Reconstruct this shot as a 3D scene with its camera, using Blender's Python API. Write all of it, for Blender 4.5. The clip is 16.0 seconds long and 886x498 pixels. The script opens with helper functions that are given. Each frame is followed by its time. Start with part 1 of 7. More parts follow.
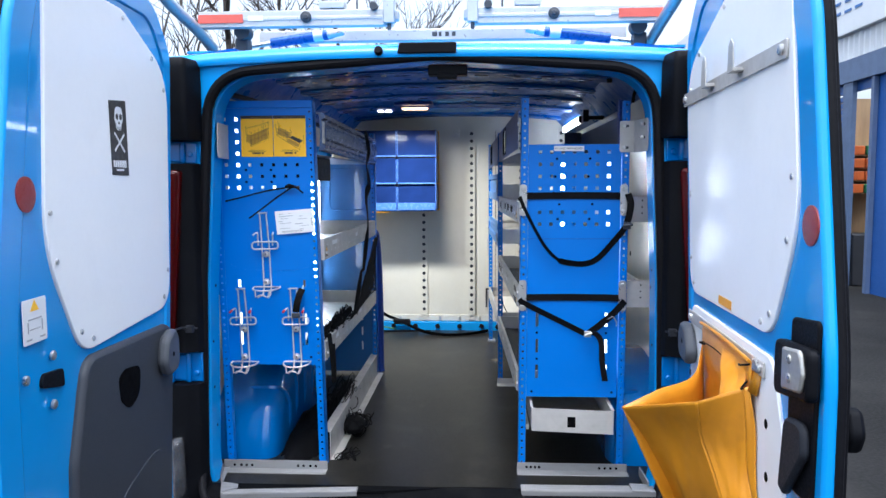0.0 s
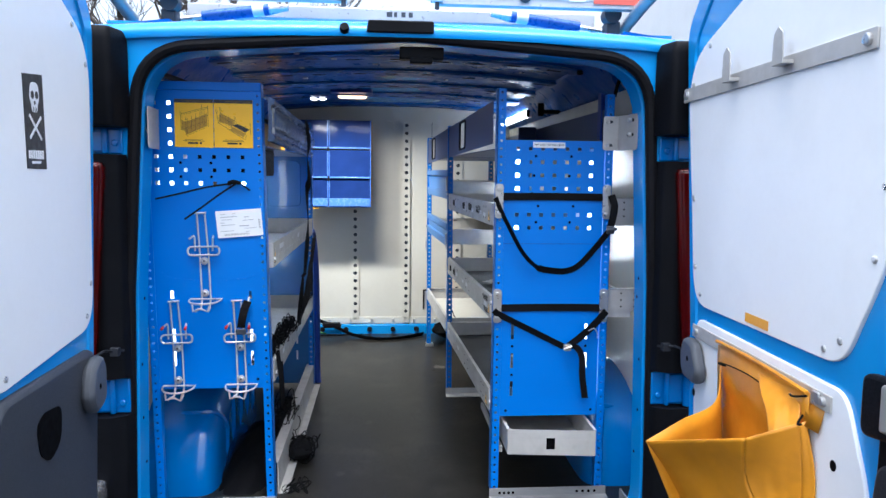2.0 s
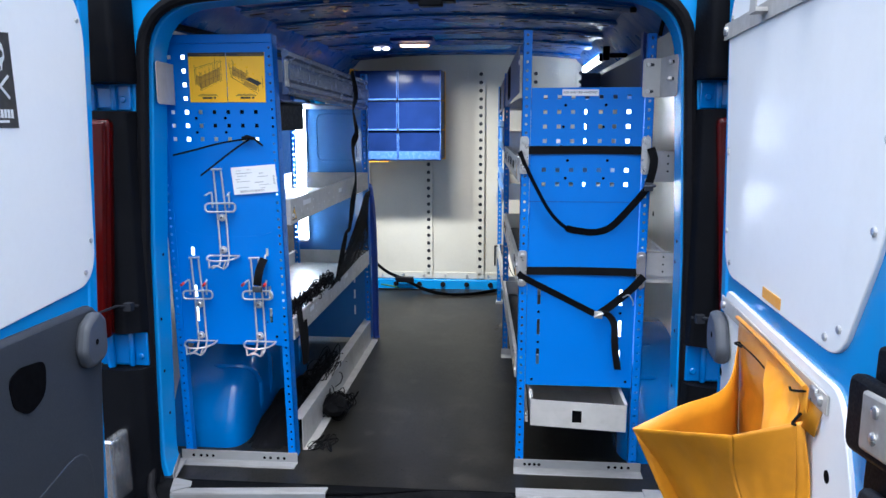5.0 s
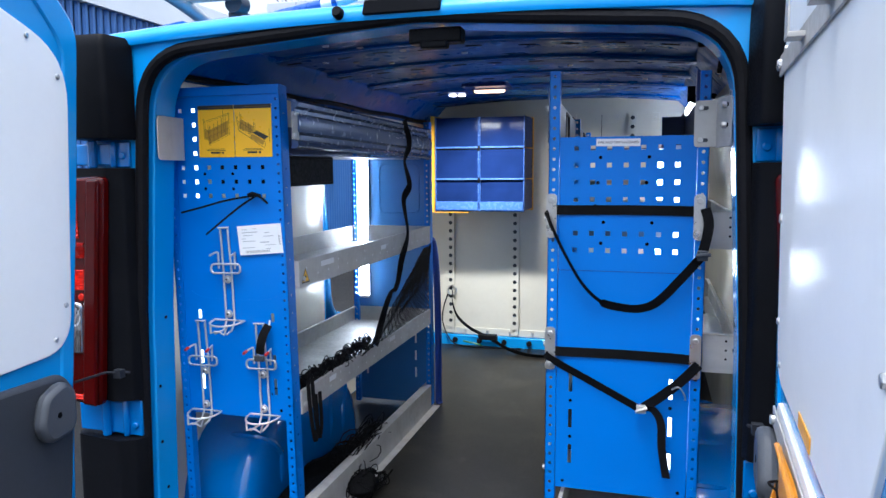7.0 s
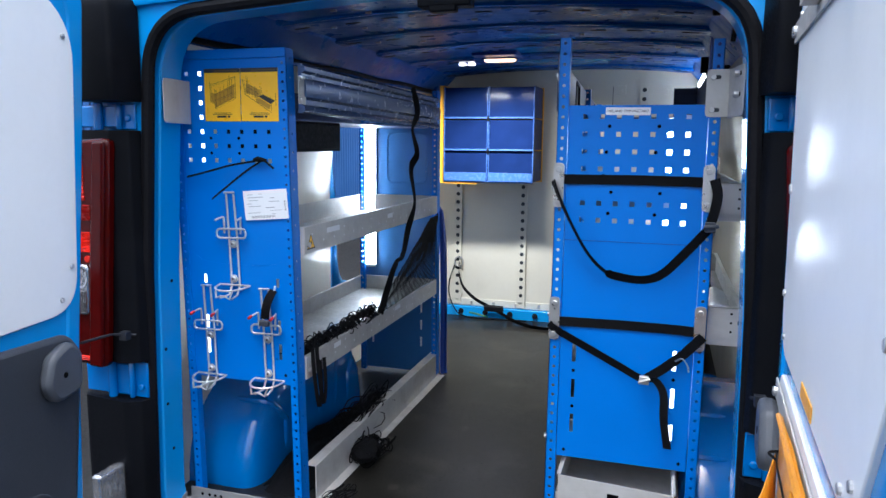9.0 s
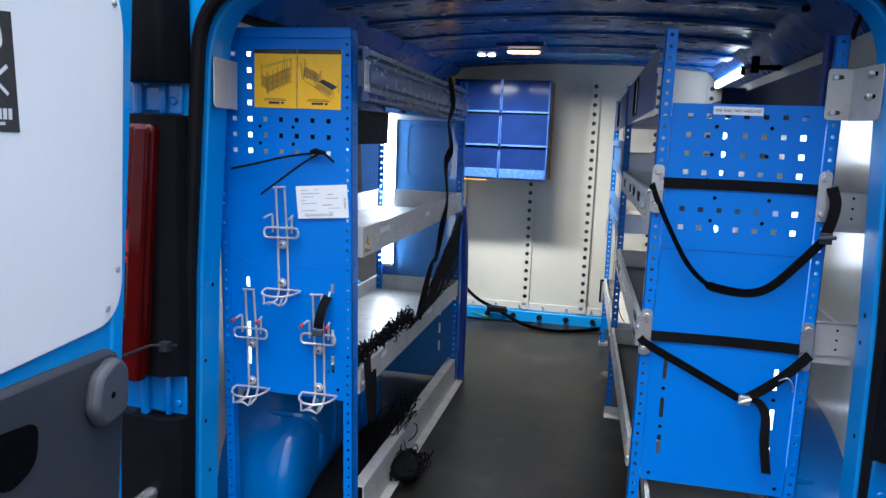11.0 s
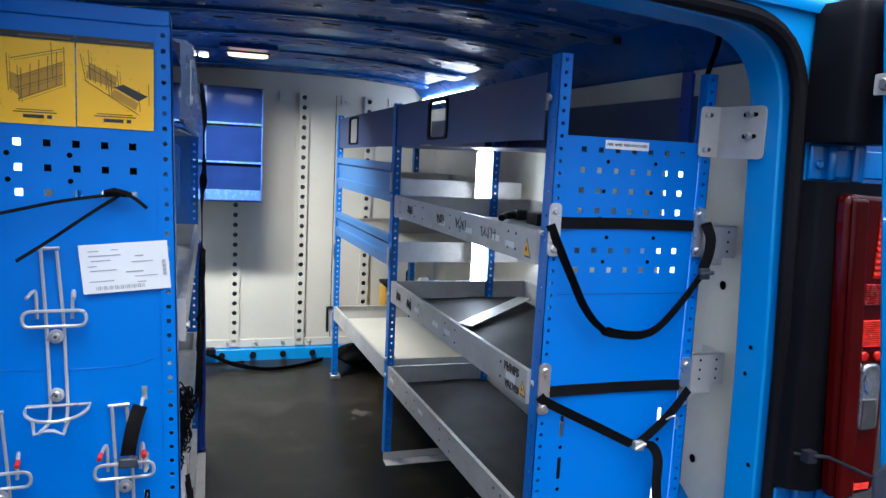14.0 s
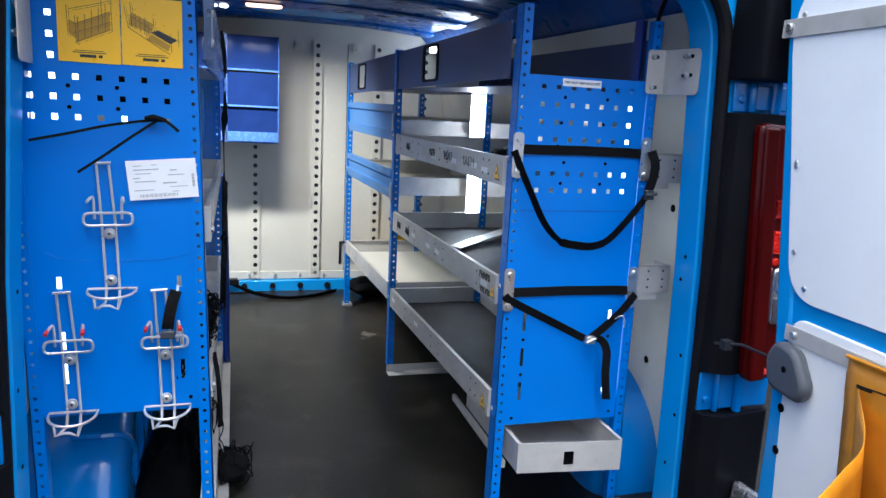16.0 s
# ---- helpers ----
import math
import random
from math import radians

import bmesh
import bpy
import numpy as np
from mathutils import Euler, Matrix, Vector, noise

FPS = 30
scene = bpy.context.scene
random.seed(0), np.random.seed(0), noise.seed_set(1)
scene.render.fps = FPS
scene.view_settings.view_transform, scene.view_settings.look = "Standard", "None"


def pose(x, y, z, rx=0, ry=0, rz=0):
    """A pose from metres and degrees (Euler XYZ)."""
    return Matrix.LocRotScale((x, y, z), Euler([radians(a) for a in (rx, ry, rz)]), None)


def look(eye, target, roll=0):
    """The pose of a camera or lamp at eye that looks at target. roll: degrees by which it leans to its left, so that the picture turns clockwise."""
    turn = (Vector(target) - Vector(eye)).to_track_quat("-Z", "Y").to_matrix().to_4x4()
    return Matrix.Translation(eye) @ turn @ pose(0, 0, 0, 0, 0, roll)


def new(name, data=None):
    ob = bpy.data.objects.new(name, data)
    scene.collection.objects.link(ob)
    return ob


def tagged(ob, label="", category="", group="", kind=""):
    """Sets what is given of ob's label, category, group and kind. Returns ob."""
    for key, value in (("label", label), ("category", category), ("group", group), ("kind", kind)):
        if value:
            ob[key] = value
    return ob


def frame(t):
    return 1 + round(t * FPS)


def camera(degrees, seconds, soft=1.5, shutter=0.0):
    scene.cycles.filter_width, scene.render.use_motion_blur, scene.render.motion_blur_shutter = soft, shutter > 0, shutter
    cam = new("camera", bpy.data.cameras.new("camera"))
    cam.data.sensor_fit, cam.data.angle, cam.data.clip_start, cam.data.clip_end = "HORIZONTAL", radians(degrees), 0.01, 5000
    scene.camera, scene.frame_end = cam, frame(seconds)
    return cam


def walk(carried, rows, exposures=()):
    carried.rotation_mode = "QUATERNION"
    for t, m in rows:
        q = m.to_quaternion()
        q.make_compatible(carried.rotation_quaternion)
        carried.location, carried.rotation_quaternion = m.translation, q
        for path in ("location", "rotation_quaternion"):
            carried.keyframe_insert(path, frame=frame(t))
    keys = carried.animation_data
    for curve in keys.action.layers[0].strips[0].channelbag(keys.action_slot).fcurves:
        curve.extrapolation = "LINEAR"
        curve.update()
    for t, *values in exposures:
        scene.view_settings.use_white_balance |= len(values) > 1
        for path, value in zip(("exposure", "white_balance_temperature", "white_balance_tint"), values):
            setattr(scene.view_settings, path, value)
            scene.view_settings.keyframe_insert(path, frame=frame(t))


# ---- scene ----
cam = camera(63.4, 16.0)
METRES, EYE, TILT, LEAN, TURN = 2.6, 1.60, -6.0, 0.0, 0.0
PATH = [
    (0, (0.1573, -0.0017, 1.6012), (0.0490, 1.9885, 1.4358), -0.18),
    (0.5, (0.1710, 0.0577, 1.6087), (0.0175, 2.0447, 1.4399), -0.07),
    (1, (0.1040, 0.1361, 1.6032), (0.0625, 2.1253, 1.3997), 0.75),
    (1.5, (-0.0112, 0.2408, 1.6213), (0.0991, 2.2305, 1.4503), -0.16),
    (2, (-0.0654, 0.2705, 1.6232), (0.1003, 2.2548, 1.4359), 0.60),
    (2.5, (-0.0786, 0.2805, 1.6128), (0.0757, 2.2557, 1.3395), 0.13),
    (3, (-0.0736, 0.2861, 1.5930), (0.0635, 2.2485, 1.2320), 0.53),
    (3.5, (-0.0626, 0.2985, 1.5978), (0.0904, 2.2591, 1.2333), -0.02),
    (4, (-0.0140, 0.3059, 1.6103), (0.1151, 2.2759, 1.2902), -0.16),
    (4.5, (0.1355, 0.3314, 1.6189), (0.0963, 2.3101, 1.3303), 1.02),
    (5, (0.2514, 0.4016, 1.6331), (0.0775, 2.3675, 1.3088), -0.05),
    (5.2, (0.2778, 0.4590, 1.6396), (0.0524, 2.4277, 1.3687), -0.67),
    (7.3, (0.5545, 0.7442, 1.6667), (-0.0124, 2.6511, 1.4605), -0.14),
    (7.5, (0.5513, 0.7451, 1.6651), (-0.0033, 2.6550, 1.4537), 0.21),
    (8, (0.5472, 0.7447, 1.6588), (-0.0123, 2.6492, 1.4145), 0.21),
    (8.5, (0.5533, 0.7458, 1.6563), (-0.0229, 2.6449, 1.4087), 0.17),
    (8.7, (0.5536, 0.7451, 1.6528), (-0.0358, 2.6372, 1.3830), 0.50),
    (10.8, (0.2609, 0.7681, 1.6497), (-0.1381, 2.7045, 1.3483), 2.45),
    (11, (0.1952, 0.8224, 1.6526), (-0.2441, 2.7506, 1.3546), 2.20),
    (11.5, (0.0657, 1.0292, 1.6604), (-0.1919, 2.9955, 1.4013), 1.24),
    (12, (-0.0742, 1.1577, 1.6645), (0.0720, 3.1385, 1.4300), 2.67),
    (12.5, (-0.2493, 1.2075, 1.6841), (0.1846, 3.1449, 1.4429), 1.85),
    (13, (-0.3399, 1.2223, 1.6874), (0.2026, 3.1307, 1.4349), 3.05),
    (13.5, (-0.3700, 1.2221, 1.6907), (0.2165, 3.1185, 1.4465), 2.93),
    (14, (-0.3688, 1.2117, 1.6901), (0.2471, 3.0992, 1.4494), 2.76),
    (14.5, (-0.3655, 1.2086, 1.6865), (0.2619, 3.0887, 1.4192), 2.73),
    (15, (-0.3805, 1.1882, 1.6716), (0.2892, 3.0409, 1.3266), 2.56),
    (15.5, (-0.3749, 1.0957, 1.6527), (0.2684, 2.9461, 1.2501), 2.90),
    (16, (-0.3592, 0.8993, 1.6532), (0.1973, 2.7843, 1.2827), 2.85),
]
UNIT = 0.905  # metres in one drawing unit


def place(p):
    """A drawing point in metres; the load bed rises a little towards its front."""
    rise = 0.0105 * min(max(p[1] - 2.54, 0.0), 2.6) if abs(p[0]) < 1.0 else 0.0
    return Vector((p[0], p[1], p[2] + rise)) * UNIT


walk(cam, [(t, look(Vector(eye) * UNIT, Vector(target) * UNIT, roll)) for t, eye, target, roll in PATH], [(0.0, 1.6, 5750, 8), (5.0, 1.62, 5750, 8), (9.0, 1.51, 5750, 8), (11.5, 1.44, 5750, 8), (16.0, 1.55, 5750, 8)])

# ---------- world, sun, lamps of the place ----------
world = bpy.data.worlds.new("sky")
scene.world = world
world.use_nodes = True
wn = world.node_tree
sky = wn.nodes.new("ShaderNodeTexSky")
sky.sky_type, sky.sun_disc = "NISHITA", False
sky.sun_elevation, sky.sun_rotation = radians(74), radians(183)
sky.air_density, sky.dust_density, sky.ozone_density = 1.0, 6.0, 1.0
grey = wn.nodes.new("ShaderNodeHueSaturation")
grey.inputs["Saturation"].default_value = 0.45
wn.links.new(sky.outputs[0], grey.inputs["Color"])
wn.links.new(grey.outputs[0], wn.nodes["Background"].inputs[0])
wn.nodes["Background"].inputs[1].default_value = 0.15
sun = new("sun", bpy.data.lights.new("sun", "SUN"))
sun.data.energy, sun.data.angle, sun.data.color = 0.5, radians(50), (1.0, 0.99, 0.97)
sun.matrix_world = look((0.1, -0.3, 8.0), (0.0, 2.0, 0.0))

spot_light = new("spot_light", bpy.data.lights.new("spot_light", "AREA"))
spot_light.data.shape, spot_light.data.size, spot_light.data.size_y = "RECTANGLE", 0.13, 0.05
spot_light.data.spread = radians(135)
spot_light.data.energy, spot_light.data.color = 4.2, (1.0, 0.97, 0.89)
spot_light.matrix_world = look(place((-0.455, 4.235, 2.015)), place((-0.36, 4.56, 1.01)))
dome_light = new("dome_light", bpy.data.lights.new("dome_light", "AREA"))
dome_light.data.shape, dome_light.data.size, dome_light.data.size_y = "RECTANGLE", 0.15, 0.06
dome_light.data.spread = radians(135)
dome_light.data.energy, dome_light.data.color = 2.2, (1.0, 0.90, 0.78)
dome_light.matrix_world = look(place((-0.235, 4.235, 2.012)), place((-0.10, 4.50, 1.01)))


# ---------- materials ----------
def material(name, color, rough=0.5, metal=0.0, vary=0.08, scale=6.0, fine=60.0, bump=0.0, coat=0.0, dirt=None,
             dirt_amount=0.0, dirt_scale=3.0, rough_vary=0.1, stretch=(1, 1, 1), per_object=0.0, transmission=0.0, emit=0.0, spec=0.5, specks=None):
    m = bpy.data.materials.new(name)
    m.use_nodes = True
    t = m.node_tree
    p = t.nodes["Principled BSDF"]
    co = t.nodes.new("ShaderNodeTexCoord")
    mp = t.nodes.new("ShaderNodeMapping")
    mp.inputs["Scale"].default_value = stretch
    t.links.new(co.outputs["Object"], mp.inputs["Vector"])

    def noise_at(s, detail=4.0):
        n = t.nodes.new("ShaderNodeTexNoise")
        n.inputs["Scale"].default_value, n.inputs["Detail"].default_value = s, detail
        t.links.new(mp.outputs[0], n.inputs["Vector"])
        return n

    def mix(kind, a, b, fac):
        n = t.nodes.new("ShaderNodeMix")
        n.data_type, n.blend_type = "RGBA", kind
        for socket, value in ((n.inputs[6], a), (n.inputs[7], b), (n.inputs[0], fac)):
            if hasattr(value, "is_linked"):
                t.links.new(value, socket)
            else:
                socket.default_value = value
        return n.outputs[2]

    def ramp(src, lo, hi, a=0.0, b=1.0):
        n = t.nodes.new("ShaderNodeMapRange")
        t.links.new(src, n.inputs[0])
        for i, v in enumerate((lo, hi, a, b)):
            n.inputs[i + 1].default_value = v
        return n.outputs[0]

    big, small = noise_at(scale), noise_at(fine, 6.0)
    dark = tuple(c * (1 - 2.2 * vary) for c in color) + (1,)
    light = tuple(min(1, c * (1 + 1.2 * vary)) for c in color) + (1,)
    c = mix("MIX", dark, light, ramp(big.outputs[0], 0.25, 0.75))
    c = mix("MULTIPLY", c, (0.82, 0.82, 0.82, 1), ramp(small.outputs[0], 0.45, 0.8, 0.0, min(1.0, vary * 4)))
    if dirt_amount:
        d = noise_at(dirt_scale, 8.0)
        c = mix("MIX", c, (*dirt, 1), ramp(d.outputs[0], 0.52, 0.72, 0.0, dirt_amount))
    if specks:
        d = noise_at(specks[1], 3.0)
        c = mix("MIX", c, (*specks[0], 1), ramp(d.outputs[0], 0.66, 0.74, 0.0, specks[2]))
    if per_object:
        oi = t.nodes.new("ShaderNodeObjectInfo")
        c = mix("MULTIPLY", c, (1 - per_object, 1 - per_object, 1 - per_object, 1), oi.outputs["Random"])
    t.links.new(c, p.inputs["Base Color"])
    t.links.new(ramp(small.outputs[0], 0.3, 0.7, max(0.02, rough - rough_vary), min(1, rough + rough_vary)), p.inputs["Roughness"])
    p.inputs["Metallic"].default_value, p.inputs["Specular IOR Level"].default_value = metal, spec
    p.inputs["Coat Weight"].default_value, p.inputs["Coat Roughness"].default_value = coat, 0.04
    if transmission:
        p.inputs["Transmission Weight"].default_value = transmission
    if bump:
        b = t.nodes.new("ShaderNodeBump")
        b.inputs["Strength"].default_value, b.inputs["Distance"].default_value = bump, 0.004
        t.links.new(small.outputs[0], b.inputs["Height"])
        t.links.new(b.outputs[0], p.inputs["Normal"])
        t.links.new(b.outputs[0], p.inputs["Coat Normal"])
    if emit:
        p.inputs["Emission Color"].default_value, p.inputs["Emission Strength"].default_value = (*color, 1), emit
    return m


BODY = material("blue body paint", (0.020, 0.285, 0.70), 0.24, vary=0.025, spec=0.32, coat=0.35, scale=2.0, rough_vary=0.0, dirt=(0.02, 0.16, 0.42), dirt_amount=0.12, dirt_scale=9)
# Body blue with the shade of wheel arches and hinges put into it.
SHADEBLUE = material("blue body paint darkened for shade", (0.007, 0.165, 0.52), 0.16, vary=0.06, spec=0.4, coat=0.5, scale=3.0, rough_vary=0.03)
# Darker copy of the body paint; the roof's shade is in the colour.
ROOFSHADE = material("blue body paint darkened for roof shade", (0.003, 0.090, 0.38), 0.34, vary=0.10, spec=0.10, coat=0.06, scale=2.0, fine=14, bump=0.30, rough_vary=0.14)
GLOSSBLUE = material("glossy blue for rib highlights", (0.004, 0.10, 0.40), 0.10, vary=0.1, spec=0.5, coat=0.8, fine=40, bump=0.5, rough_vary=0.05)
RACK = material("blue powder coat", (0.008, 0.165, 0.61), 0.38, vary=0.05, spec=0.3, scale=3.0, fine=300, bump=0.03, rough_vary=0.06)
DARKBLUE = material("deep blue powder coat", (0.006, 0.035, 0.24), 0.32, vary=0.06, fine=200, rough_vary=0.06)
GUTTER = material("anodised blue grey aluminium", (0.035, 0.062, 0.16), 0.38, metal=0.1, vary=0.02, rough_vary=0.0)
GUTTERRIB = material("rolled blue grey aluminium", (0.075, 0.115, 0.22), 0.26, metal=0.35, vary=0.04, rough_vary=0.02)
SHEET = material("glossy blue sheet", (0.055, 0.18, 0.43), 0.18, vary=0.03, coat=0.8, rough_vary=0.02)
SLAT = material("pale blue steel", (0.06, 0.20, 0.48), 0.34, metal=0.15, vary=0.03, rough_vary=0.0)
GALV = material("galvanised steel", (0.50, 0.49, 0.46), 0.40, metal=0.55, vary=0.10, scale=9, fine=90, rough_vary=0.12, dirt=(0.30, 0.26, 0.2), dirt_amount=0.25, dirt_scale=12)
RAIL = material("grey coated steel", (0.50, 0.485, 0.46), 0.42, metal=0.12, vary=0.07, scale=8, rough_vary=0.1, dirt=(0.28, 0.25, 0.21), dirt_amount=0.3, dirt_scale=18)
ZINC = material("zinc plated steel", (0.62, 0.61, 0.60), 0.33, metal=0.85, vary=0.06)
WIRE = material("grey wire", (0.52, 0.53, 0.54), 0.35, metal=0.4, vary=0.05)
ALU = material("scuffed aluminium", (0.27, 0.27, 0.275), 0.48, metal=0.25, vary=0.08, stretch=(0.2, 1, 1), fine=140, dirt=(0.16, 0.14, 0.12), dirt_amount=0.55, dirt_scale=20)
CREAM = material("cream painted steel", (0.60, 0.575, 0.50), 0.34, vary=0.04, scale=2.5, rough_vary=0.05, dirt=(0.34, 0.30, 0.24), dirt_amount=0.12, dirt_scale=7)
LINING = material("cream white lining board", (0.69, 0.66, 0.57), 0.22, vary=0.04, scale=2.0, rough_vary=0.0, spec=0.3, dirt=(0.38, 0.35, 0.28), dirt_amount=0.2, dirt_scale=5)
PANEL = material("glossy white board", (0.89, 0.90, 0.91), 0.30, vary=0.02, scale=1.5, rough_vary=0.0, spec=0.14, dirt=(0.58, 0.58, 0.58), dirt_amount=0.12, dirt_scale=6)
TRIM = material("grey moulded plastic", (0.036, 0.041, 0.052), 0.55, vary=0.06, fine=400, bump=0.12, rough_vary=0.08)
TRIMLIGHT = material("mid grey plastic", (0.070, 0.077, 0.092), 0.5, vary=0.05, fine=400, bump=0.08)
BLACK = material("black plastic", (0.005, 0.0055, 0.0075), 0.52, vary=0.15, fine=250, bump=0.06, spec=0.08, dirt=(0.014, 0.014, 0.016), dirt_amount=0.25, dirt_scale=9)
RUBBER = material("black rubber seal", (0.006, 0.006, 0.008), 0.62, spec=0.12, vary=0.2, fine=120, bump=0.1)
WEB = material("black webbing", (0.006, 0.006, 0.007), 0.8, spec=0.1, vary=0.2, fine=600, bump=0.4)
HOLE = material("dark hollow", (0.003, 0.003, 0.004), 0.9, vary=0.1, spec=0.05)
MAT = material("dark rubberised floor", (0.0090, 0.0083, 0.0066), 0.36, vary=0.14, scale=3.5, fine=220, bump=0.08, rough_vary=0.10, spec=0.28, dirt=(0.044, 0.040, 0.033), dirt_amount=0.5, dirt_scale=8.0, specks=((0.10, 0.09, 0.075), 13.0, 0.25))
LINER = material("black shelf mat", (0.015, 0.016, 0.018), 0.66, spec=0.3, vary=0.15, fine=350, bump=0.2, dirt=(0.07, 0.07, 0.07), dirt_amount=0.2, dirt_scale=8)
VINYL = material("orange vinyl", (0.68, 0.275, 0.012), 0.38, vary=0.09, scale=7, fine=22, bump=0.22, rough_vary=0.06, dirt=(0.26, 0.10, 0.015), dirt_amount=0.55, dirt_scale=6.5, specks=((0.16, 0.06, 0.01), 9.0, 0.5))
YELLOW = material("yellow printed label", (0.95, 0.52, 0.010), 0.35, vary=0.03)
PAPER = material("white paper label", (0.78, 0.79, 0.80), 0.5, vary=0.03)
BROWN = material("brown printed shading", (0.52, 0.27, 0.015), 0.4, vary=0.1)
INK = material("black print", (0.03, 0.028, 0.025), 0.5, vary=0.1)
PRINT = material("faded print", (0.15, 0.095, 0.015), 0.5, vary=0.1)
GREYINK = material("grey print", (0.36, 0.37, 0.39), 0.5, vary=0.1)
# Red raised above the lens colour so the facets look lit in shade.
REDLIT = material("red lens facets coloured as lit", (0.85, 0.016, 0.004), 0.2, vary=0.25, scale=40, coat=0.3, spec=0.3)
RED = material("red lens", (0.060, 0.0010, 0.0009), 0.10, rough_vary=0.02, vary=0.1, coat=0.1, spec=0.22, scale=30)
REDMID = material("dull red lens facets", (0.30, 0.004, 0.002), 0.25, vary=0.2, scale=40, coat=0.3, spec=0.3)
CHROME = material("bright chrome", (0.80, 0.81, 0.84), 0.10, metal=1.0, vary=0.1, rough_vary=0.04)
REFLECTOR = material("dull red reflector", (0.24, 0.022, 0.018), 0.30, vary=0.06, fine=500, bump=0.2)
REDTIP = material("red rubber tip", (0.55, 0.02, 0.015), 0.45)
CLEAR = material("clear lens", (0.50, 0.51, 0.54), 0.10, metal=0.75, vary=0.12, scale=60, fine=160, bump=0.45, coat=1.0, stretch=(1, 1, 0.25))
BIN = material("blue translucent plastic", (0.009, 0.022, 0.095), 0.13, vary=0.22, spec=0.025, fine=9, bump=0.12, scale=3, rough_vary=0.04)
BINEDGE = material("pale blue plastic edge", (0.06, 0.14, 0.42), 0.25, vary=0.05)
CRATE = material("red orange crate plastic", (0.62, 0.14, 0.03), 0.45, vary=0.08)
SHUTTERPALE = material("pale blue ribbed sheet", (0.05, 0.17, 0.46), 0.4, vary=0.06, scale=1.2)
STAIN = material("pale dried spill", (0.085, 0.074, 0.058), 0.8, vary=0.3, fine=90)
ORANGE = material("orange board", (0.85, 0.40, 0.02), 0.45, vary=0.05)
STRUT = material("blue anodised tube", (0.02, 0.09, 0.36), 0.3, metal=0.2, vary=0.05)
REDTAPE = material("red reflective tape", (0.62, 0.10, 0.07), 0.4, vary=0.06)
WHITEMETAL = material("silver white aluminium", (0.50, 0.51, 0.52), 0.36, metal=0.35, vary=0.05, dirt=(0.4, 0.4, 0.4), dirt_amount=0.25, dirt_scale=10)
ASPHALT = material("asphalt", (0.016, 0.016, 0.016), 0.9, spec=0.15, vary=0.22, scale=0.8, fine=45, bump=0.6, dirt=(0.045, 0.044, 0.042), dirt_amount=0.5, dirt_scale=0.9)
CLAD = material("white cladding", (0.82, 0.84, 0.85), 0.45, vary=0.05, scale=0.6, dirt=(0.45, 0.45, 0.43), dirt_amount=0.2, dirt_scale=0.8)
STEELBLUE = material("grey blue lintel paint", (0.10, 0.15, 0.26), 0.45, vary=0.08)
SHUTTER = material("blue roller shutter", (0.025, 0.10, 0.34), 0.42, vary=0.08, scale=1.2)
PLY = material("plywood", (0.48, 0.32, 0.17), 0.55, vary=0.12, stretch=(1, 1, 0.15), fine=40)
BARK = material("bark", (0.055, 0.045, 0.038), 0.9, vary=0.25, fine=40, bump=0.6)
GREEN = material("green plastic", (0.02, 0.16, 0.06), 0.5)
SILL = material("matt black sill plastic", (0.003, 0.0033, 0.0042), 0.66, vary=0.25, fine=200, bump=0.1, spec=0.05, dirt=(0.014, 0.014, 0.014), dirt_amount=0.4, dirt_scale=12)
BUMPER = material("dark bumper plastic", (0.018, 0.020, 0.026), 0.6, vary=0.12, fine=300, bump=0.12, spec=0.25)
LED = material("white lamp", (0.92, 0.97, 1.0), 0.4, vary=0.0, emit=14.0)
LEDMID = material("white roof strip lamp", (0.92, 0.97, 1.0), 0.4, vary=0.0, emit=6.0)
LEDLOW = material("softer white lamp", (0.92, 0.97, 1.0), 0.4, vary=0.0, emit=1.7)
WARM = material("warm lamp", (1.0, 0.62, 0.36), 0.4, vary=0.0, emit=1.25)
COOL = material("small spot lamp", (1.0, 0.93, 0.82), 0.4, vary=0.0, emit=3.0)


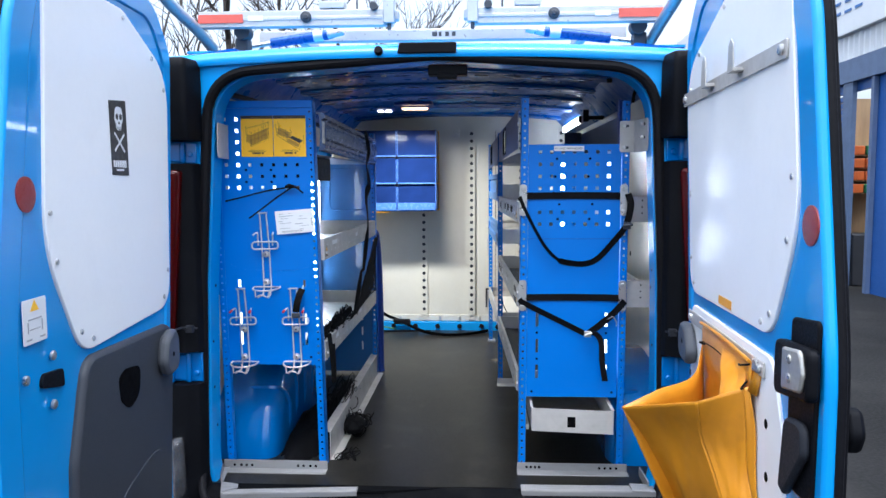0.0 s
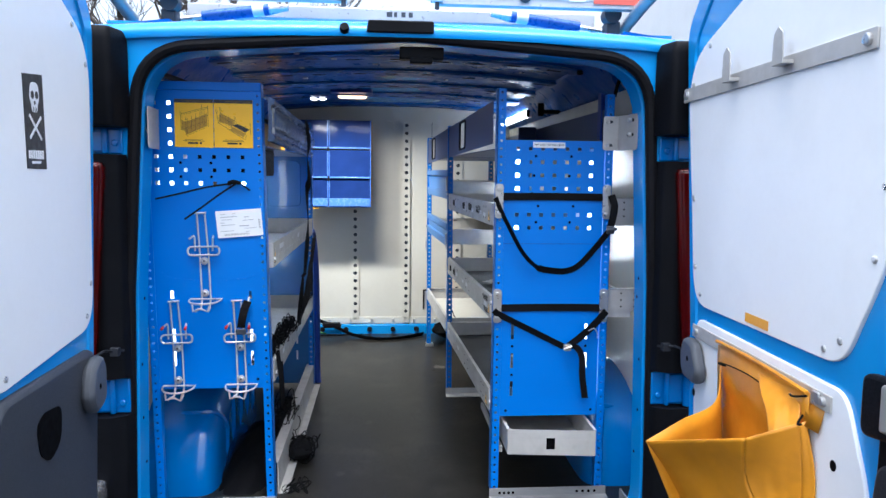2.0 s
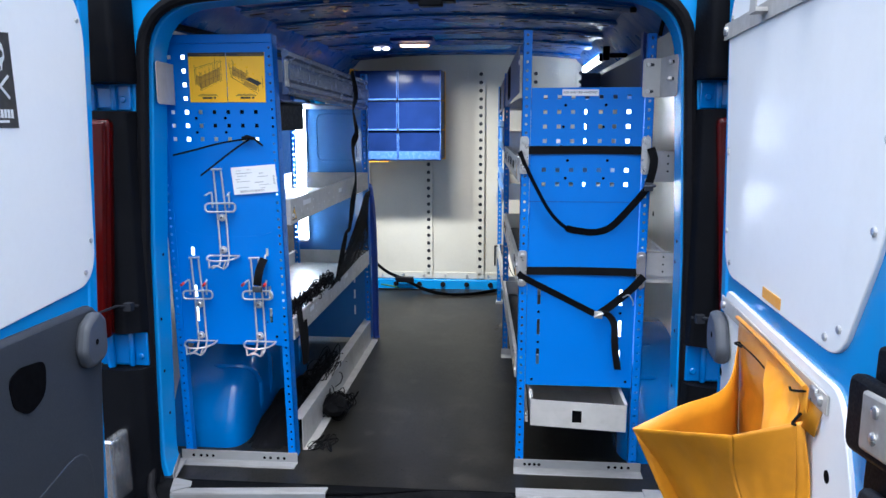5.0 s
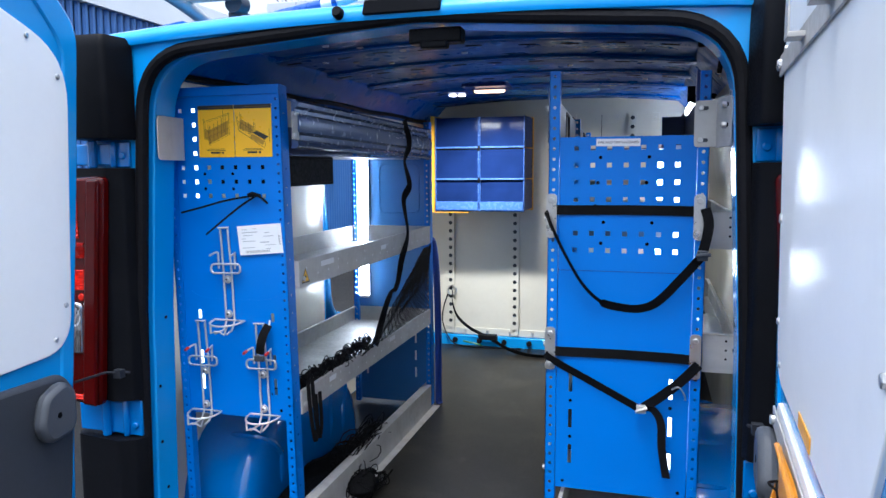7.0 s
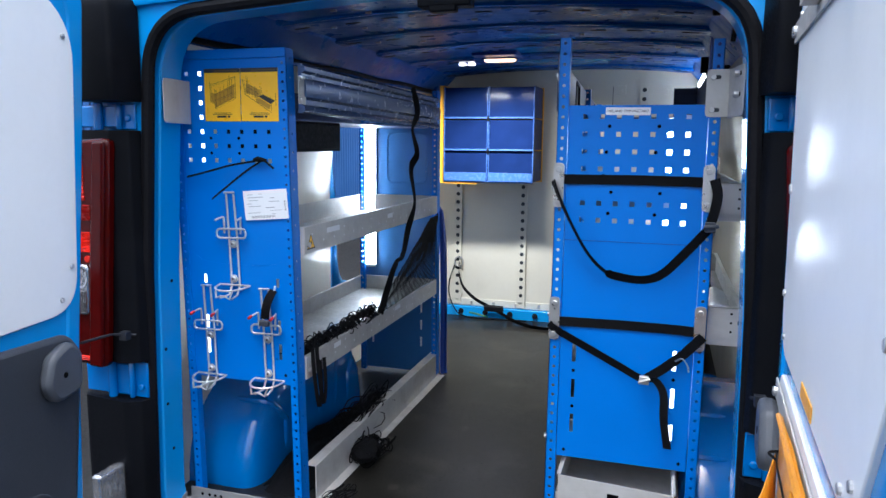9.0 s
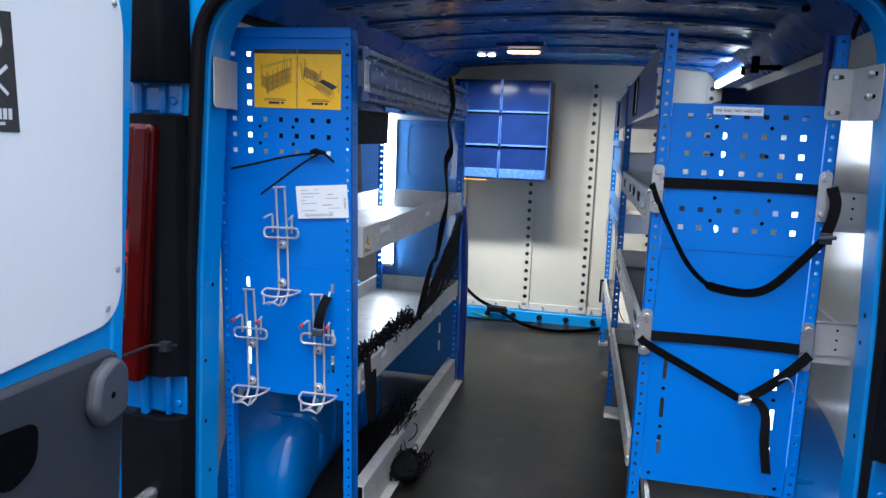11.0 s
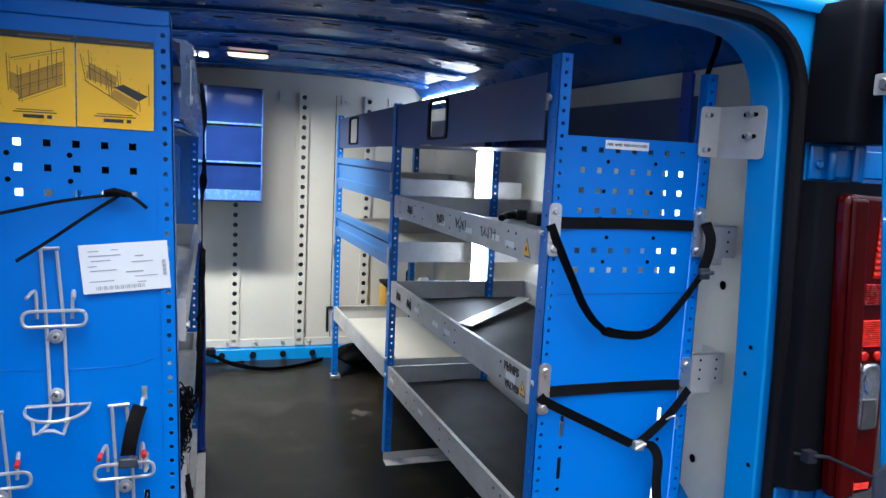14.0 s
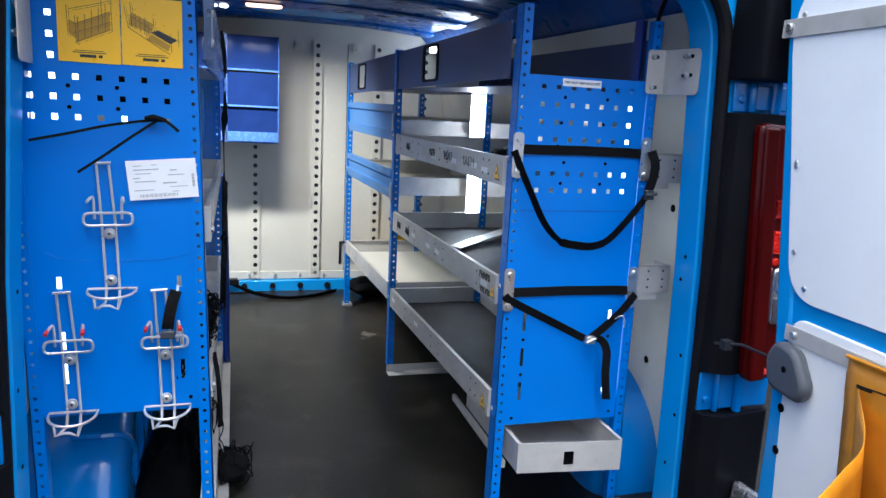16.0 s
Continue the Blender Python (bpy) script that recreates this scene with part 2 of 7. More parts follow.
# ---------- mesh helpers ----------
class Mesh:
    """Collects vertices and faces of one part; at: a map from local to world coordinates."""

    def __init__(self, at=None):
        self.v, self.f, self.at = [], [], at or (lambda p: p)

    def add(self, verts, faces):
        n = len(self.v)
        self.v += [tuple(self.at(tuple(p))) for p in verts]
        self.f += [tuple(i + n for i in f) for f in faces]
        return self

    def box(self, x0, x1, y0, y1, z0, z1):
        v = [(x, y, z) for z in (z0, z1) for y in (y0, y1) for x in (x0, x1)]
        return self.add(v, [(0, 2, 3, 1), (4, 5, 7, 6), (0, 1, 5, 4), (2, 6, 7, 3), (0, 4, 6, 2), (1, 3, 7, 5)])

    def beam(self, a, b, w, h, up=(0, 0, 1)):
        a, b, up = Vector(a), Vector(b), Vector(up)
        d = (b - a).normalized()
        s = d.cross(up).normalized()
        u = s.cross(d)
        v = [p + s * i * w / 2 + u * j * h / 2 for p in (a, b) for i, j in ((-1, -1), (1, -1), (1, 1), (-1, 1))]
        return self.add(v, [(3, 2, 1, 0), (4, 5, 6, 7), (0, 1, 5, 4), (1, 2, 6, 5), (2, 3, 7, 6), (3, 0, 4, 7)])

    def tube(self, points, r, n=8, closed=False):
        pts = [Vector(p) for p in points]
        m = len(pts)
        rs = r if isinstance(r, (list, tuple)) else [r] * m
        rings, side = [], None
        for i in range(m):
            a = pts[(i - 1) % m] if closed or i else pts[0]
            b = pts[(i + 1) % m] if closed or i < m - 1 else pts[-1]
            d = (b - a).normalized() if (b - a).length > 1e-9 else Vector((0, 0, 1))
            if side is None:
                side = d.orthogonal().normalized()
            side = (side - d * side.dot(d))
            side = side.normalized() if side.length > 1e-6 else d.orthogonal().normalized()
            up = d.cross(side)
            rings.append([pts[i] + (side * math.cos(k * 2 * math.pi / n) + up * math.sin(k * 2 * math.pi / n)) * rs[i] for k in range(n)])
        v = [p for ring in rings for p in ring]
        f = [(i * n + k, i * n + (k + 1) % n, ((i + 1) % m) * n + (k + 1) % n, ((i + 1) % m) * n + k)
             for i in range(m if closed else m - 1) for k in range(n)]
        if not closed:
            f += [tuple(range(n))[::-1], tuple((m - 1) * n + k for k in range(n))]
        return self.add(v, f)

    def ribbon(self, points, across, w, t=0.0016):
        """A flat band along points; across: the direction of its width, one or one a point."""
        pts = [Vector(p) for p in points]
        acr = [Vector(a).normalized() for a in across] if isinstance(across, list) else [Vector(across).normalized()] * len(pts)
        v, f = [], []
        for i, p in enumerate(pts):
            d = (pts[min(i + 1, len(pts) - 1)] - pts[max(i - 1, 0)]).normalized()
            a = (acr[i] - d * acr[i].dot(d)).normalized()
            n = d.cross(a)
            v += [p + a * s * w / 2 + n * k * t / 2 for s, k in ((-1, -1), (1, -1), (1, 1), (-1, 1))]
        for i in range(len(pts) - 1):
            f += [(i * 4 + k, i * 4 + (k + 1) % 4, i * 4 + 4 + (k + 1) % 4, i * 4 + 4 + k) for k in range(4)]
        e = 4 * len(pts) - 4
        f += [(3, 2, 1, 0), (e, e + 1, e + 2, e + 3)]
        return self.add(v, f)

    def prism(self, poly, put, a, b):
        """poly: points (p, q); put(p, q, s): the place at depth s; from depth a to b."""
        n = len(poly)
        v = [put(p, q, s) for s in (a, b) for p, q in poly]
        f = [tuple(range(n)), tuple(range(2 * n - 1, n - 1, -1))]
        f += [(i, n + i, n + (i + 1) % n, (i + 1) % n) for i in range(n)]
        return self.add(v, f)

    def ring(self, outer, inner, put, a, b):
        """A flat ring between two outlines with the same number of points."""
        n = len(outer)
        v = [put(p, q, s) for s in (a, b) for ring in (outer, inner) for p, q in ring]
        f = []
        for i in range(n):
            j = (i + 1) % n
            f += [(i, j, n + j, n + i), (2 * n + j, 2 * n + i, 3 * n + i, 3 * n + j), (j, i, 2 * n + i, 2 * n + j), (n + i, n + j, 3 * n + j, 3 * n + i)]
        return self.add(v, f)

    def perforated(self, us, vs, holes, put, t):
        """A plate over the grid us x vs, open at the cells in holes; put(u, v, s) with s from 0 (face) to t (back)."""
        nu, nv = len(us), len(vs)
        v = [put(u, w, s) for s in (0, t) for w in vs for u in us]
        q = lambda i, j, k: k * nu * nv + j * nu + i
        solid = lambda i, j: 0 <= i < nu - 1 and 0 <= j < nv - 1 and (i, j) not in holes
        f = []
        for i in range(nu - 1):
            for j in range(nv - 1):
                if not solid(i, j):
                    continue
                f += [(q(i, j, 0), q(i + 1, j, 0), q(i + 1, j + 1, 0), q(i, j + 1, 0)), (q(i, j + 1, 1), q(i + 1, j + 1, 1), q(i + 1, j, 1), q(i, j, 1))]
                for di, dj, a, b in ((-1, 0, (i, j), (i, j + 1)), (1, 0, (i + 1, j + 1), (i + 1, j)), (0, -1, (i + 1, j), (i, j)), (0, 1, (i, j + 1), (i + 1, j + 1))):
                    if not solid(i + di, j + dj):
                        f.append((q(*a, 0), q(*b, 0), q(*b, 1), q(*a, 1)))
        return self.add(v, f)

    def punched(self, width, start, stop, pitch, r, put, t):
        """A strip with a row of round holes along its length; put(u, v, s)."""
        n = max(1, int((stop - start) / pitch))
        p = (stop - start) / n
        for i in range(n):
            c = start + (i + 0.5) * p
            v = []
            for s in (0, t):
                for k in range(8):
                    a = math.pi / 4 * k
                    v.append(put(r * math.cos(a), c + r * math.sin(a), s))
                for k in range(8):
                    cu, cv = ((1, 0), (1, 1), (0, 1), (-1, 1), (-1, 0), (-1, -1), (0, -1), (1, -1))[k]
                    v.append(put(cu * width / 2, c + cv * p / 2, s))
            f = []
            for k in range(8):
                j = (k + 1) % 8
                f += [(k, 8 + k, 8 + j, j), (16 + j, 24 + j, 24 + k, 16 + k), (k, j, 16 + j, 16 + k)]
                if k in (0, 3, 4, 7):
                    f.append((8 + k, 24 + k, 24 + j, 8 + j))
            self.add(v, f)
        return self


def rounded(corners, seg=6):
    """An outline from corners (p, q, radius)."""
    out, n = [], len(corners)
    for i in range(n):
        p = Vector(corners[i][:2])
        r = corners[i][2]
        a, b = Vector(corners[i - 1][:2]), Vector(corners[(i + 1) % n][:2])
        da, db = (a - p), (b - p)
        if r <= 0:
            out += [tuple(p)] * (1 if not isinstance(seg, str) else 1)
            continue
        ang = da.angle(db)
        k = min(r / math.tan(ang / 2), da.length * 0.49, db.length * 0.49)
        p0, p1 = p + da.normalized() * k, p + db.normalized() * k
        for s in range(seg + 1):
            u = s / seg
            out.append(tuple(p0 * (1 - u) ** 2 + p * 2 * u * (1 - u) + p1 * u ** 2))
    return out


def smooth_path(points, n=8):
    """A curve through points (Catmull-Rom), n steps between two of them."""
    p = [Vector(q) for q in points]
    p = [p[0] * 2 - p[1]] + p + [p[-1] * 2 - p[-2]]
    out = []
    for i in range(1, len(p) - 2):
        for k in range(n):
            t = k / n
            out.append(0.5 * (2 * p[i] + (p[i + 1] - p[i - 1]) * t + (2 * p[i - 1] - 5 * p[i] + 4 * p[i + 1] - p[i + 2]) * t * t
                              + (3 * p[i] - p[i - 1] - 3 * p[i + 1] + p[i + 2]) * t ** 3))
    return out + [p[-2]]


def disc(mesh, centre, normal, r, h, n=14):
    c, d = Vector(centre), Vector(normal).normalized()
    return mesh.tube([c, c + d * h * 0.7, c + d * h], [r, r, r * 0.8], n)


def part(name, mesh, mat, parent=None, label="", bevel=0.0, smooth=35, flat=False):
    data = bpy.data.meshes.new(name)
    data.from_pydata([place(p) for p in mesh.v], [], mesh.f)
    bm = bmesh.new()
    bm.from_mesh(data)
    bmesh.ops.recalc_face_normals(bm, faces=bm.faces)
    bm.to_mesh(data)
    bm.free()
    data.materials.append(mat)
    if not flat:
        data.polygons.foreach_set("use_smooth", [True] * len(data.polygons))
        data.set_sharp_from_angle(angle=radians(smooth))
    ob = new(name, data)
    if bevel:
        mod = ob.modifiers.new("edge", "BEVEL")
        mod.width, mod.segments, mod.limit_method, mod.angle_limit = bevel, 2, "ANGLE", radians(40)
    if parent:
        ob.parent = parent
        if parent.type == "EMPTY":
            ob.matrix_parent_inverse = Matrix.Translation(-parent.location)
    if label:
        ob["label"] = label
    return ob


def thing(name, base, label, category, group="", kind=""):
    ob = new(name)
    ob.empty_display_size = 0.05
    ob.location = place(base)
    return tagged(ob, label, category, group, kind)


def words(name, text, size, m, mat, parent=None, deep=0.0006, bold=0.0):
    """Text as a mesh: x along the line, y up, at the pose m."""
    curve = bpy.data.curves.new(name, "FONT")
    curve.body, curve.size, curve.align_x, curve.align_y, curve.extrude = text, size, "CENTER", "CENTER", deep
    curve.offset = bold
    tmp = bpy.data.objects.new(name, curve)
    data = bpy.data.meshes.new_from_object(tmp)
    bpy.data.objects.remove(tmp)
    data.transform(Matrix.Scale(UNIT, 4) @ Matrix.Translation(place(m.translation) / UNIT - m.translation) @ m)
    data.materials.clear()
    data.materials.append(mat)
    ob = new(name, data)
    if parent:
        ob.parent = parent
        if parent.type == "EMPTY":
            ob.matrix_parent_inverse = Matrix.Translation(-parent.location)
    return ob


FLOOR = 0.585


# ---------- ground and the shell of the van ----------
tagged(part("ground", Mesh().box(-90, 90, -90, 130, -0.3, 0.0), ASPHALT, flat=True), "worn dark asphalt yard with paler patches", "ground", kind="structure")

CX = -0.02


def shell_x(z, side):
    """Half width of the load space at height z, to the lining."""
    lean = 0.0 if z < 1.45 else (z - 1.45) ** 1.4 * 0.20
    return (0.845 - lean) * side + CX * 0.5


floor = tagged(part("floor", Mesh().box(-0.85, 0.84, 2.375, 5.05, 0.545, FLOOR), MAT), "scuffed dark rubberised van floor", "floor", kind="structure")

for name, side in (("wall_east", 1), ("wall_west", -1)):
    zs = [0.585, 0.66, 1.0, 1.3, 1.45, 1.55, 1.65, 1.75, 1.84, 1.94]
    if side > 0:
        ys, holes = [2.47, 3.1, 3.72, 4.4, 5.03], set()
    else:
        ys, holes = [2.47, 3.0, 3.63, 4.66, 5.03], {(2, j) for j in range(1, 8)}
    w = Mesh().perforated(ys, zs, holes, lambda u, v, s, k=side: (shell_x(v, k) + s * k, u, v), 0.012)
    wall = tagged(part(name, w, LINING, flat=True), "cream white lining boards along the van side, scuffed", "wall", kind="structure")
    skin = Mesh().perforated(ys[:-1] + [7.2], [0.38, 0.60] + zs[1:] + [2.0], {(i, j + 1) for i, j in holes},
                             lambda u, v, s, k=side: (shell_x(max(v, 0.585), k) + (0.05 + s) * k, u, v), 0.004)
    part("outer_skin", skin, BODY, wall, "bright blue painted body side")
    cant = Mesh().prism(rounded([(0.80, 1.925, 0.02), (0.855, 1.90, 0.02), (0.86, 2.06, 0.03), (0.66, 2.085, 0.02), (0.68, 2.045, 0.03)], 4),
                        lambda p, q, s, k=side: (p * k + CX * 0.5, s, q), 2.45, 5.03)
    part("cant_rail", cant, ROOFSHADE, wall, "glossy blue roof side rail")
    conduit = Mesh().tube([(0.775 * side, y, 1.958 + 0.004 * math.sin(y * 9)) for y in [2.5 + 0.1 * i for i in range(25)]], 0.010, 8)
    part("cable_conduit", conduit, BLACK, wall, "black cable conduit")
    if side > 0:
        part("corner_wire", Mesh().tube(smooth_path([(0.690, 2.605, 1.905), (0.694, 2.60, 1.935), (0.706, 2.60, 1.972), (0.716, 2.61, 2.00), (0.74, 2.66, 2.02)], 5), 0.006, 8), BLACK, wall, "black wire at the roof corner")
        holes_dark = Mesh()
        for y, z in ((2.713, 0.951), (2.66, 1.42), (3.3, 1.3)):
            disc(holes_dark, (shell_x(z, 1) - 0.0005, y, z), (-1, 0, 0), 0.011, 0.002)
        part("hole", holes_dark, HOLE, wall)["kind"] = "stuff"
    else:
        rim = Mesh()
        put = lambda p, q, s: (-0.862 - s, p, q)
        outl = rounded([(3.58, 0.62, 0.10), (4.70, 0.62, 0.10), (4.70, 1.86, 0.14), (3.58, 1.86, 0.14)])
        inl = rounded([(3.66, 0.69, 0.10), (4.62, 0.69, 0.10), (4.62, 1.80, 0.14), (3.66, 1.80, 0.14)])
        rim.ring(outl, inl, put, 0.0, 0.06)
        part("door_frame", rim, BODY, wall, "blue frame of the open side door")
        part("door_seal", Mesh().tube([(-0.90, p, q) for p, q in inl], 0.014, 8, closed=True), RUBBER, wall)
        stay_ = smooth_path([(-0.895, 3.655, 1.66), (-0.895, 3.672, 1.54), (-0.893, 3.695, 1.38), (-0.893, 3.700, 1.18), (-0.895, 3.725, 1.06), (-0.90, 3.80, 0.985), (-0.90, 3.87, 0.965)], 6)
        part("pillar_tube", Mesh().tube(stay_, 0.034, 14), BODY, wall, "curved glossy blue pillar edge")
        edge_ = rounded([(3.60, 0.70, 0.03), (3.86, 0.70, 0.08), (3.88, 1.33, 0.10), (3.60, 1.36, 0.03)], 6)
        part("side_door_edge", Mesh().prism(edge_, lambda p, q, s: (-0.955 - s, p, q), 0.0, 0.02), LINING, wall, "cream edge of the slid back side door", bevel=0.004)
        part("side_door_seal", Mesh().tube([(-0.957, p + 0.004, q) for p, q in edge_ if p > 3.7], 0.007, 8), RUBBER, wall)

# roof: a thin crowned skin with pressed cross ribs
ribs = ((2.66, 0.10), (3.02, 0.10), (3.42, 0.10), (3.84, 0.11), (4.30, 0.16), (4.86, 0.13))


def smooth_step(v):
    v = max(0.0, min(1.0, v))
    return v * v * (3 - 2 * v)


def roof_z(x, y):
    z = 2.085 - 0.045 * ((x - CX) / 0.8) ** 2
    for c, w in ribs:
        d = abs(y - c) / (w / 2)
        z -= 0.014 * smooth_step((1.45 - d) / 0.45)
    return z + 0.0025 * noise.noise((x * 5, y * 7, 3.0)) + 0.0011 * noise.noise((x * 17, y * 23, 8.0))


roof = Mesh()
nx, ny = 60, 190
gx = [CX - 0.84 + 1.68 * i / nx for i in range(nx + 1)]
gy = [2.44 + 2.62 * j / ny for j in range(ny + 1)]
rv = [(x, y, roof_z(x, y) + s) for s in (0, 0.004) for y in gy for x in gx]
rf = []
for s in (0, 1):
    o = s * (nx + 1) * (ny + 1)
    for j in range(ny):
        for i in range(nx):
            a = o + j * (nx + 1) + i
            rf.append((a, a + 1, a + nx + 2, a + nx + 1))
roof.add(rv, rf)
ceiling = tagged(part("ceiling", roof, ROOFSHADE, smooth=60), "glossy blue unlined van roof with pressed cross ribs", "ceiling", kind="structure")
# Glossy beads added along the rib edges to draw thin highlight lines.
for c, w in ribs:
    for sgn in (-1, 1):
        line = [(x, c + sgn * w * 0.62 + 0.004 * noise.noise((x * 6, c * 9, sgn)), roof_z(x, c + sgn * w * 0.62) - 0.0008 + 0.0012 * noise.noise((x * 14, c * 5, sgn))) for x in [CX - 0.74 + 1.48 * i / 60 for i in range(61)]]
        part("rib_edge", Mesh().tube(line, 0.0035, 6), GLOSSBLUE, ceiling, "glossy bead added along a rib for highlights", smooth=60)
slots = Mesh()
for c, w in ribs:
    for k in range(9):
        x = CX - 0.62 + k * 0.155 + random.uniform(-0.02, 0.02)
        y = c + random.choice((-1, 1)) * w * 0.1
        o = rounded([(x - 0.028, y - 0.008, 0.008), (x + 0.028, y - 0.008, 0.008), (x + 0.028, y + 0.008, 0.008), (x - 0.028, y + 0.008, 0.008)], 3)
        slots.prism(o, lambda p, q, s: (p, q, roof_z(p, q) - 0.0012 + s), 0, 0.003)
part("rib_slot", slots, HOLE, ceiling, "dark slots pressed into the roof ribs")["kind"] = "stuff"
# Bare metal clips; many are added only to imitate glints on the roof.
clips = Mesh()
for y, x in ((2.86, -0.46), (2.74, -0.30), (3.2, -0.50), (3.22, -0.1), (2.86, 0.42), (3.24, 0.5), (3.62, -0.42), (3.63, 0.22), (2.6, 0.1), (2.70, -0.36), (2.78, -0.52), (2.95, -0.38), (3.05, -0.55), (3.30, -0.40), (3.45, -0.55), (3.50, 0.55), (3.80, 0.58), (4.05, 0.50), (3.0, -0.25)):
    clips.box(x - 0.010, x + 0.011, y - 0.005, y + 0.006, roof_z(x, y) - 0.006, roof_z(x, y) + 0.004)
part("roof_clip", clips, ZINC, ceiling, "small bare metal clips, some added as glints", bevel=0.002)["kind"] = "stuff"
for y, x in ((3.205, 0.700), (3.115, 0.690), (2.969, 0.670)):
    part("roof_plug", disc(Mesh(), (x, y, roof_z(x, y) + 0.002), (0, 0, -1), 0.012, 0.016, 10), BLACK, ceiling, "black rubber plug")
part("roof_skin", Mesh().box(-0.90, 0.86, 2.57, 7.2, 2.090, 2.098), BODY, ceiling)

# rear frame with the door opening
IN = rounded([(-0.800, 0.505, 0.15), (0.757, 0.505, 0.15), (0.744, 1.30, 0.30), (0.712, 1.982, 0.17), (0.01, 2.034, 0.5), (-0.744, 1.982, 0.17), (-0.784, 1.30, 0.30)], 8)
JAMB = [(CX + (p - CX) * 0.981, 1.25 + (q - 1.25) * 0.985) for p, q in IN]
OUT = rounded([(-0.935, 0.36, 0.06), (0.895, 0.36, 0.06), (0.895, 1.30, 0.30), (0.865, 2.035, 0.10), (CX, 2.070, 0.5), (-0.905, 2.035, 0.10), (-0.935, 1.30, 0.30)], 8)
at_y = lambda p, q, s: (p, s, q)
frame_body = tagged(part("trim_rear_frame", Mesh().ring(OUT, IN, at_y, 2.350, 2.384), BODY, bevel=0.003), "bright blue painted rear door frame", "door frame", kind="structure")
part("jamb", Mesh().ring([(CX + (p - CX) * 1.03, q) for p, q in IN], JAMB, at_y, 2.386, 2.475), BODY, frame_body, "blue painted inner pillar and header", bevel=0.004)
part("door_seal", Mesh().tube([(CX + (p - CX) * 1.001, 2.357, 1.25 + (q - 1.25) * 1.001) for p, q in IN], 0.017, 10, closed=True), RUBBER, frame_body, "black rubber door seal")
hv = Mesh()
prof = [(2.338, 2.026), (2.332, 2.042), (2.342, 2.058), (2.40, 2.080), (2.56, 2.106), (2.56, 2.092), (2.352, 2.045)]
xs = [-0.90 + 1.76 * i / 24 for i in range(25)]
hv.add([(x, p, q - 0.030 * abs((x - CX) / 0.86) ** 2.2) for x in xs for p, q in prof],
       [(i * 7 + k, i * 7 + (k + 1) % 7, i * 7 + 7 + (k + 1) % 7, i * 7 + 7 + k) for i in range(24) for k in range(7)] + [tuple(range(7)), tuple(168 + k for k in range(7))])
part("header_panel", hv, BODY, frame_body, "rounded blue header over the doors", smooth=60)
brake = Mesh().prism(rounded([(-0.115, 2.366, 0.008), (0.075, 2.366, 0.008), (0.075, 2.425, 0.008), (-0.108, 2.425, 0.008)], 4), lambda p, q, s: (p, 2.326 + s, 2.036 + (q - 2.366) * 0.58), 0, 0.022)
part("high_brake_light", brake, BLACK, frame_body, "dark smoked brake light bar", bevel=0.004)
part("buffer", disc(Mesh(), (-0.175, 2.340, 2.043), (0, -1, 0.25), 0.014, 0.022), BLACK, frame_body, "round black rubber buffer")
latch_box = Mesh().box(-0.02, 0.108, 2.385, 2.43, 1.975, 2.01).box(0.01, 0.075, 2.38, 2.41, 1.962, 1.98)
part("latch_striker", latch_box, BLACK, frame_body, "black latch striker under the header", bevel=0.004)
pin = Mesh()
for x in (0.7265, -0.7695):
    for z in (0.78, 0.92, 1.08, 1.27, 1.33):
        disc(pin, (x, 2.42 + 0.03 * math.sin(z * 40), z), (-1 if x > 0 else 1, 0, 0), 0.005, 0.0015, 8)
part("pillar_hole", pin, HOLE, frame_body)["kind"] = "stuff"

# sill, bumper and the lower panel
sill = Mesh().prism([(2.236, 0.46), (2.240, 0.540), (2.252, 0.552), (2.300, 0.574), (2.345, 0.587), (2.372, 0.589), (2.374, 0.45)], lambda p, q, s: (s, p, q), -0.785, 0.742)
part("sill_cover", sill, SILL, frame_body, "scuffed black plastic sill cover", bevel=0.004)
raised = Mesh().prism(rounded([(-0.20, 2.256, 0.02), (0.33, 2.256, 0.02), (0.28, 2.350, 0.03), (0.05, 2.348, 0.05), (-0.17, 2.318, 0.03)], 5), lambda p, q, s: (p, q, 0.553 + (q - 2.25) * 0.40 + s), -0.02, 0.006)
part("sill_step", raised, SILL, frame_body, "raised black sill plate", bevel=0.005)
joint = smooth_path([(-0.36, 2.318, 0.5885), (-0.215, 2.320, 0.589), (-0.10, 2.332, 0.591), (0.04, 2.352, 0.592), (0.232, 2.356, 0.592), (0.30, 2.346, 0.590), (0.40, 2.336, 0.5885)], 6)
part("sill_joint", Mesh().tube(joint, 0.0035, 6), HOLE, frame_body, "dark joint between floor and sill")
part("striker_slot", Mesh().prism([(0.072, 2.262), (0.192, 2.258), (0.190, 2.296), (0.074, 2.300)], lambda p, q, s: (p, q, 0.5602 + (q - 2.25) * 0.40 + s), -0.01, 0.0), HOLE, frame_body, "dark striker slot")
part("striker_edge", Mesh().box(0.070, 0.205, 2.242, 2.252, 0.552, 0.558), BODY, frame_body, "blue edge under the striker slot", bevel=0.002)
low_seal = smooth_path([(0.752, 2.343, 0.64), (0.738, 2.310, 0.585), (0.640, 2.262, 0.553), (0.46, 2.246, 0.540), (0.29, 2.238, 0.536), (0.12, 2.230, 0.533), (-0.05, 2.214, 0.533), (-0.21, 2.206, 0.531), (-0.45, 2.186, 0.531), (-0.66, 2.200, 0.542), (-0.765, 2.270, 0.578), (-0.798, 2.343, 0.64)], 6)
part("sill_seal", Mesh().tube(low_seal, 0.013, 10), RUBBER, frame_body, "black rubber seal along the sill")
lower = Mesh().box(-0.90, 0.86, 2.245, 2.36, 0.33, 0.452)
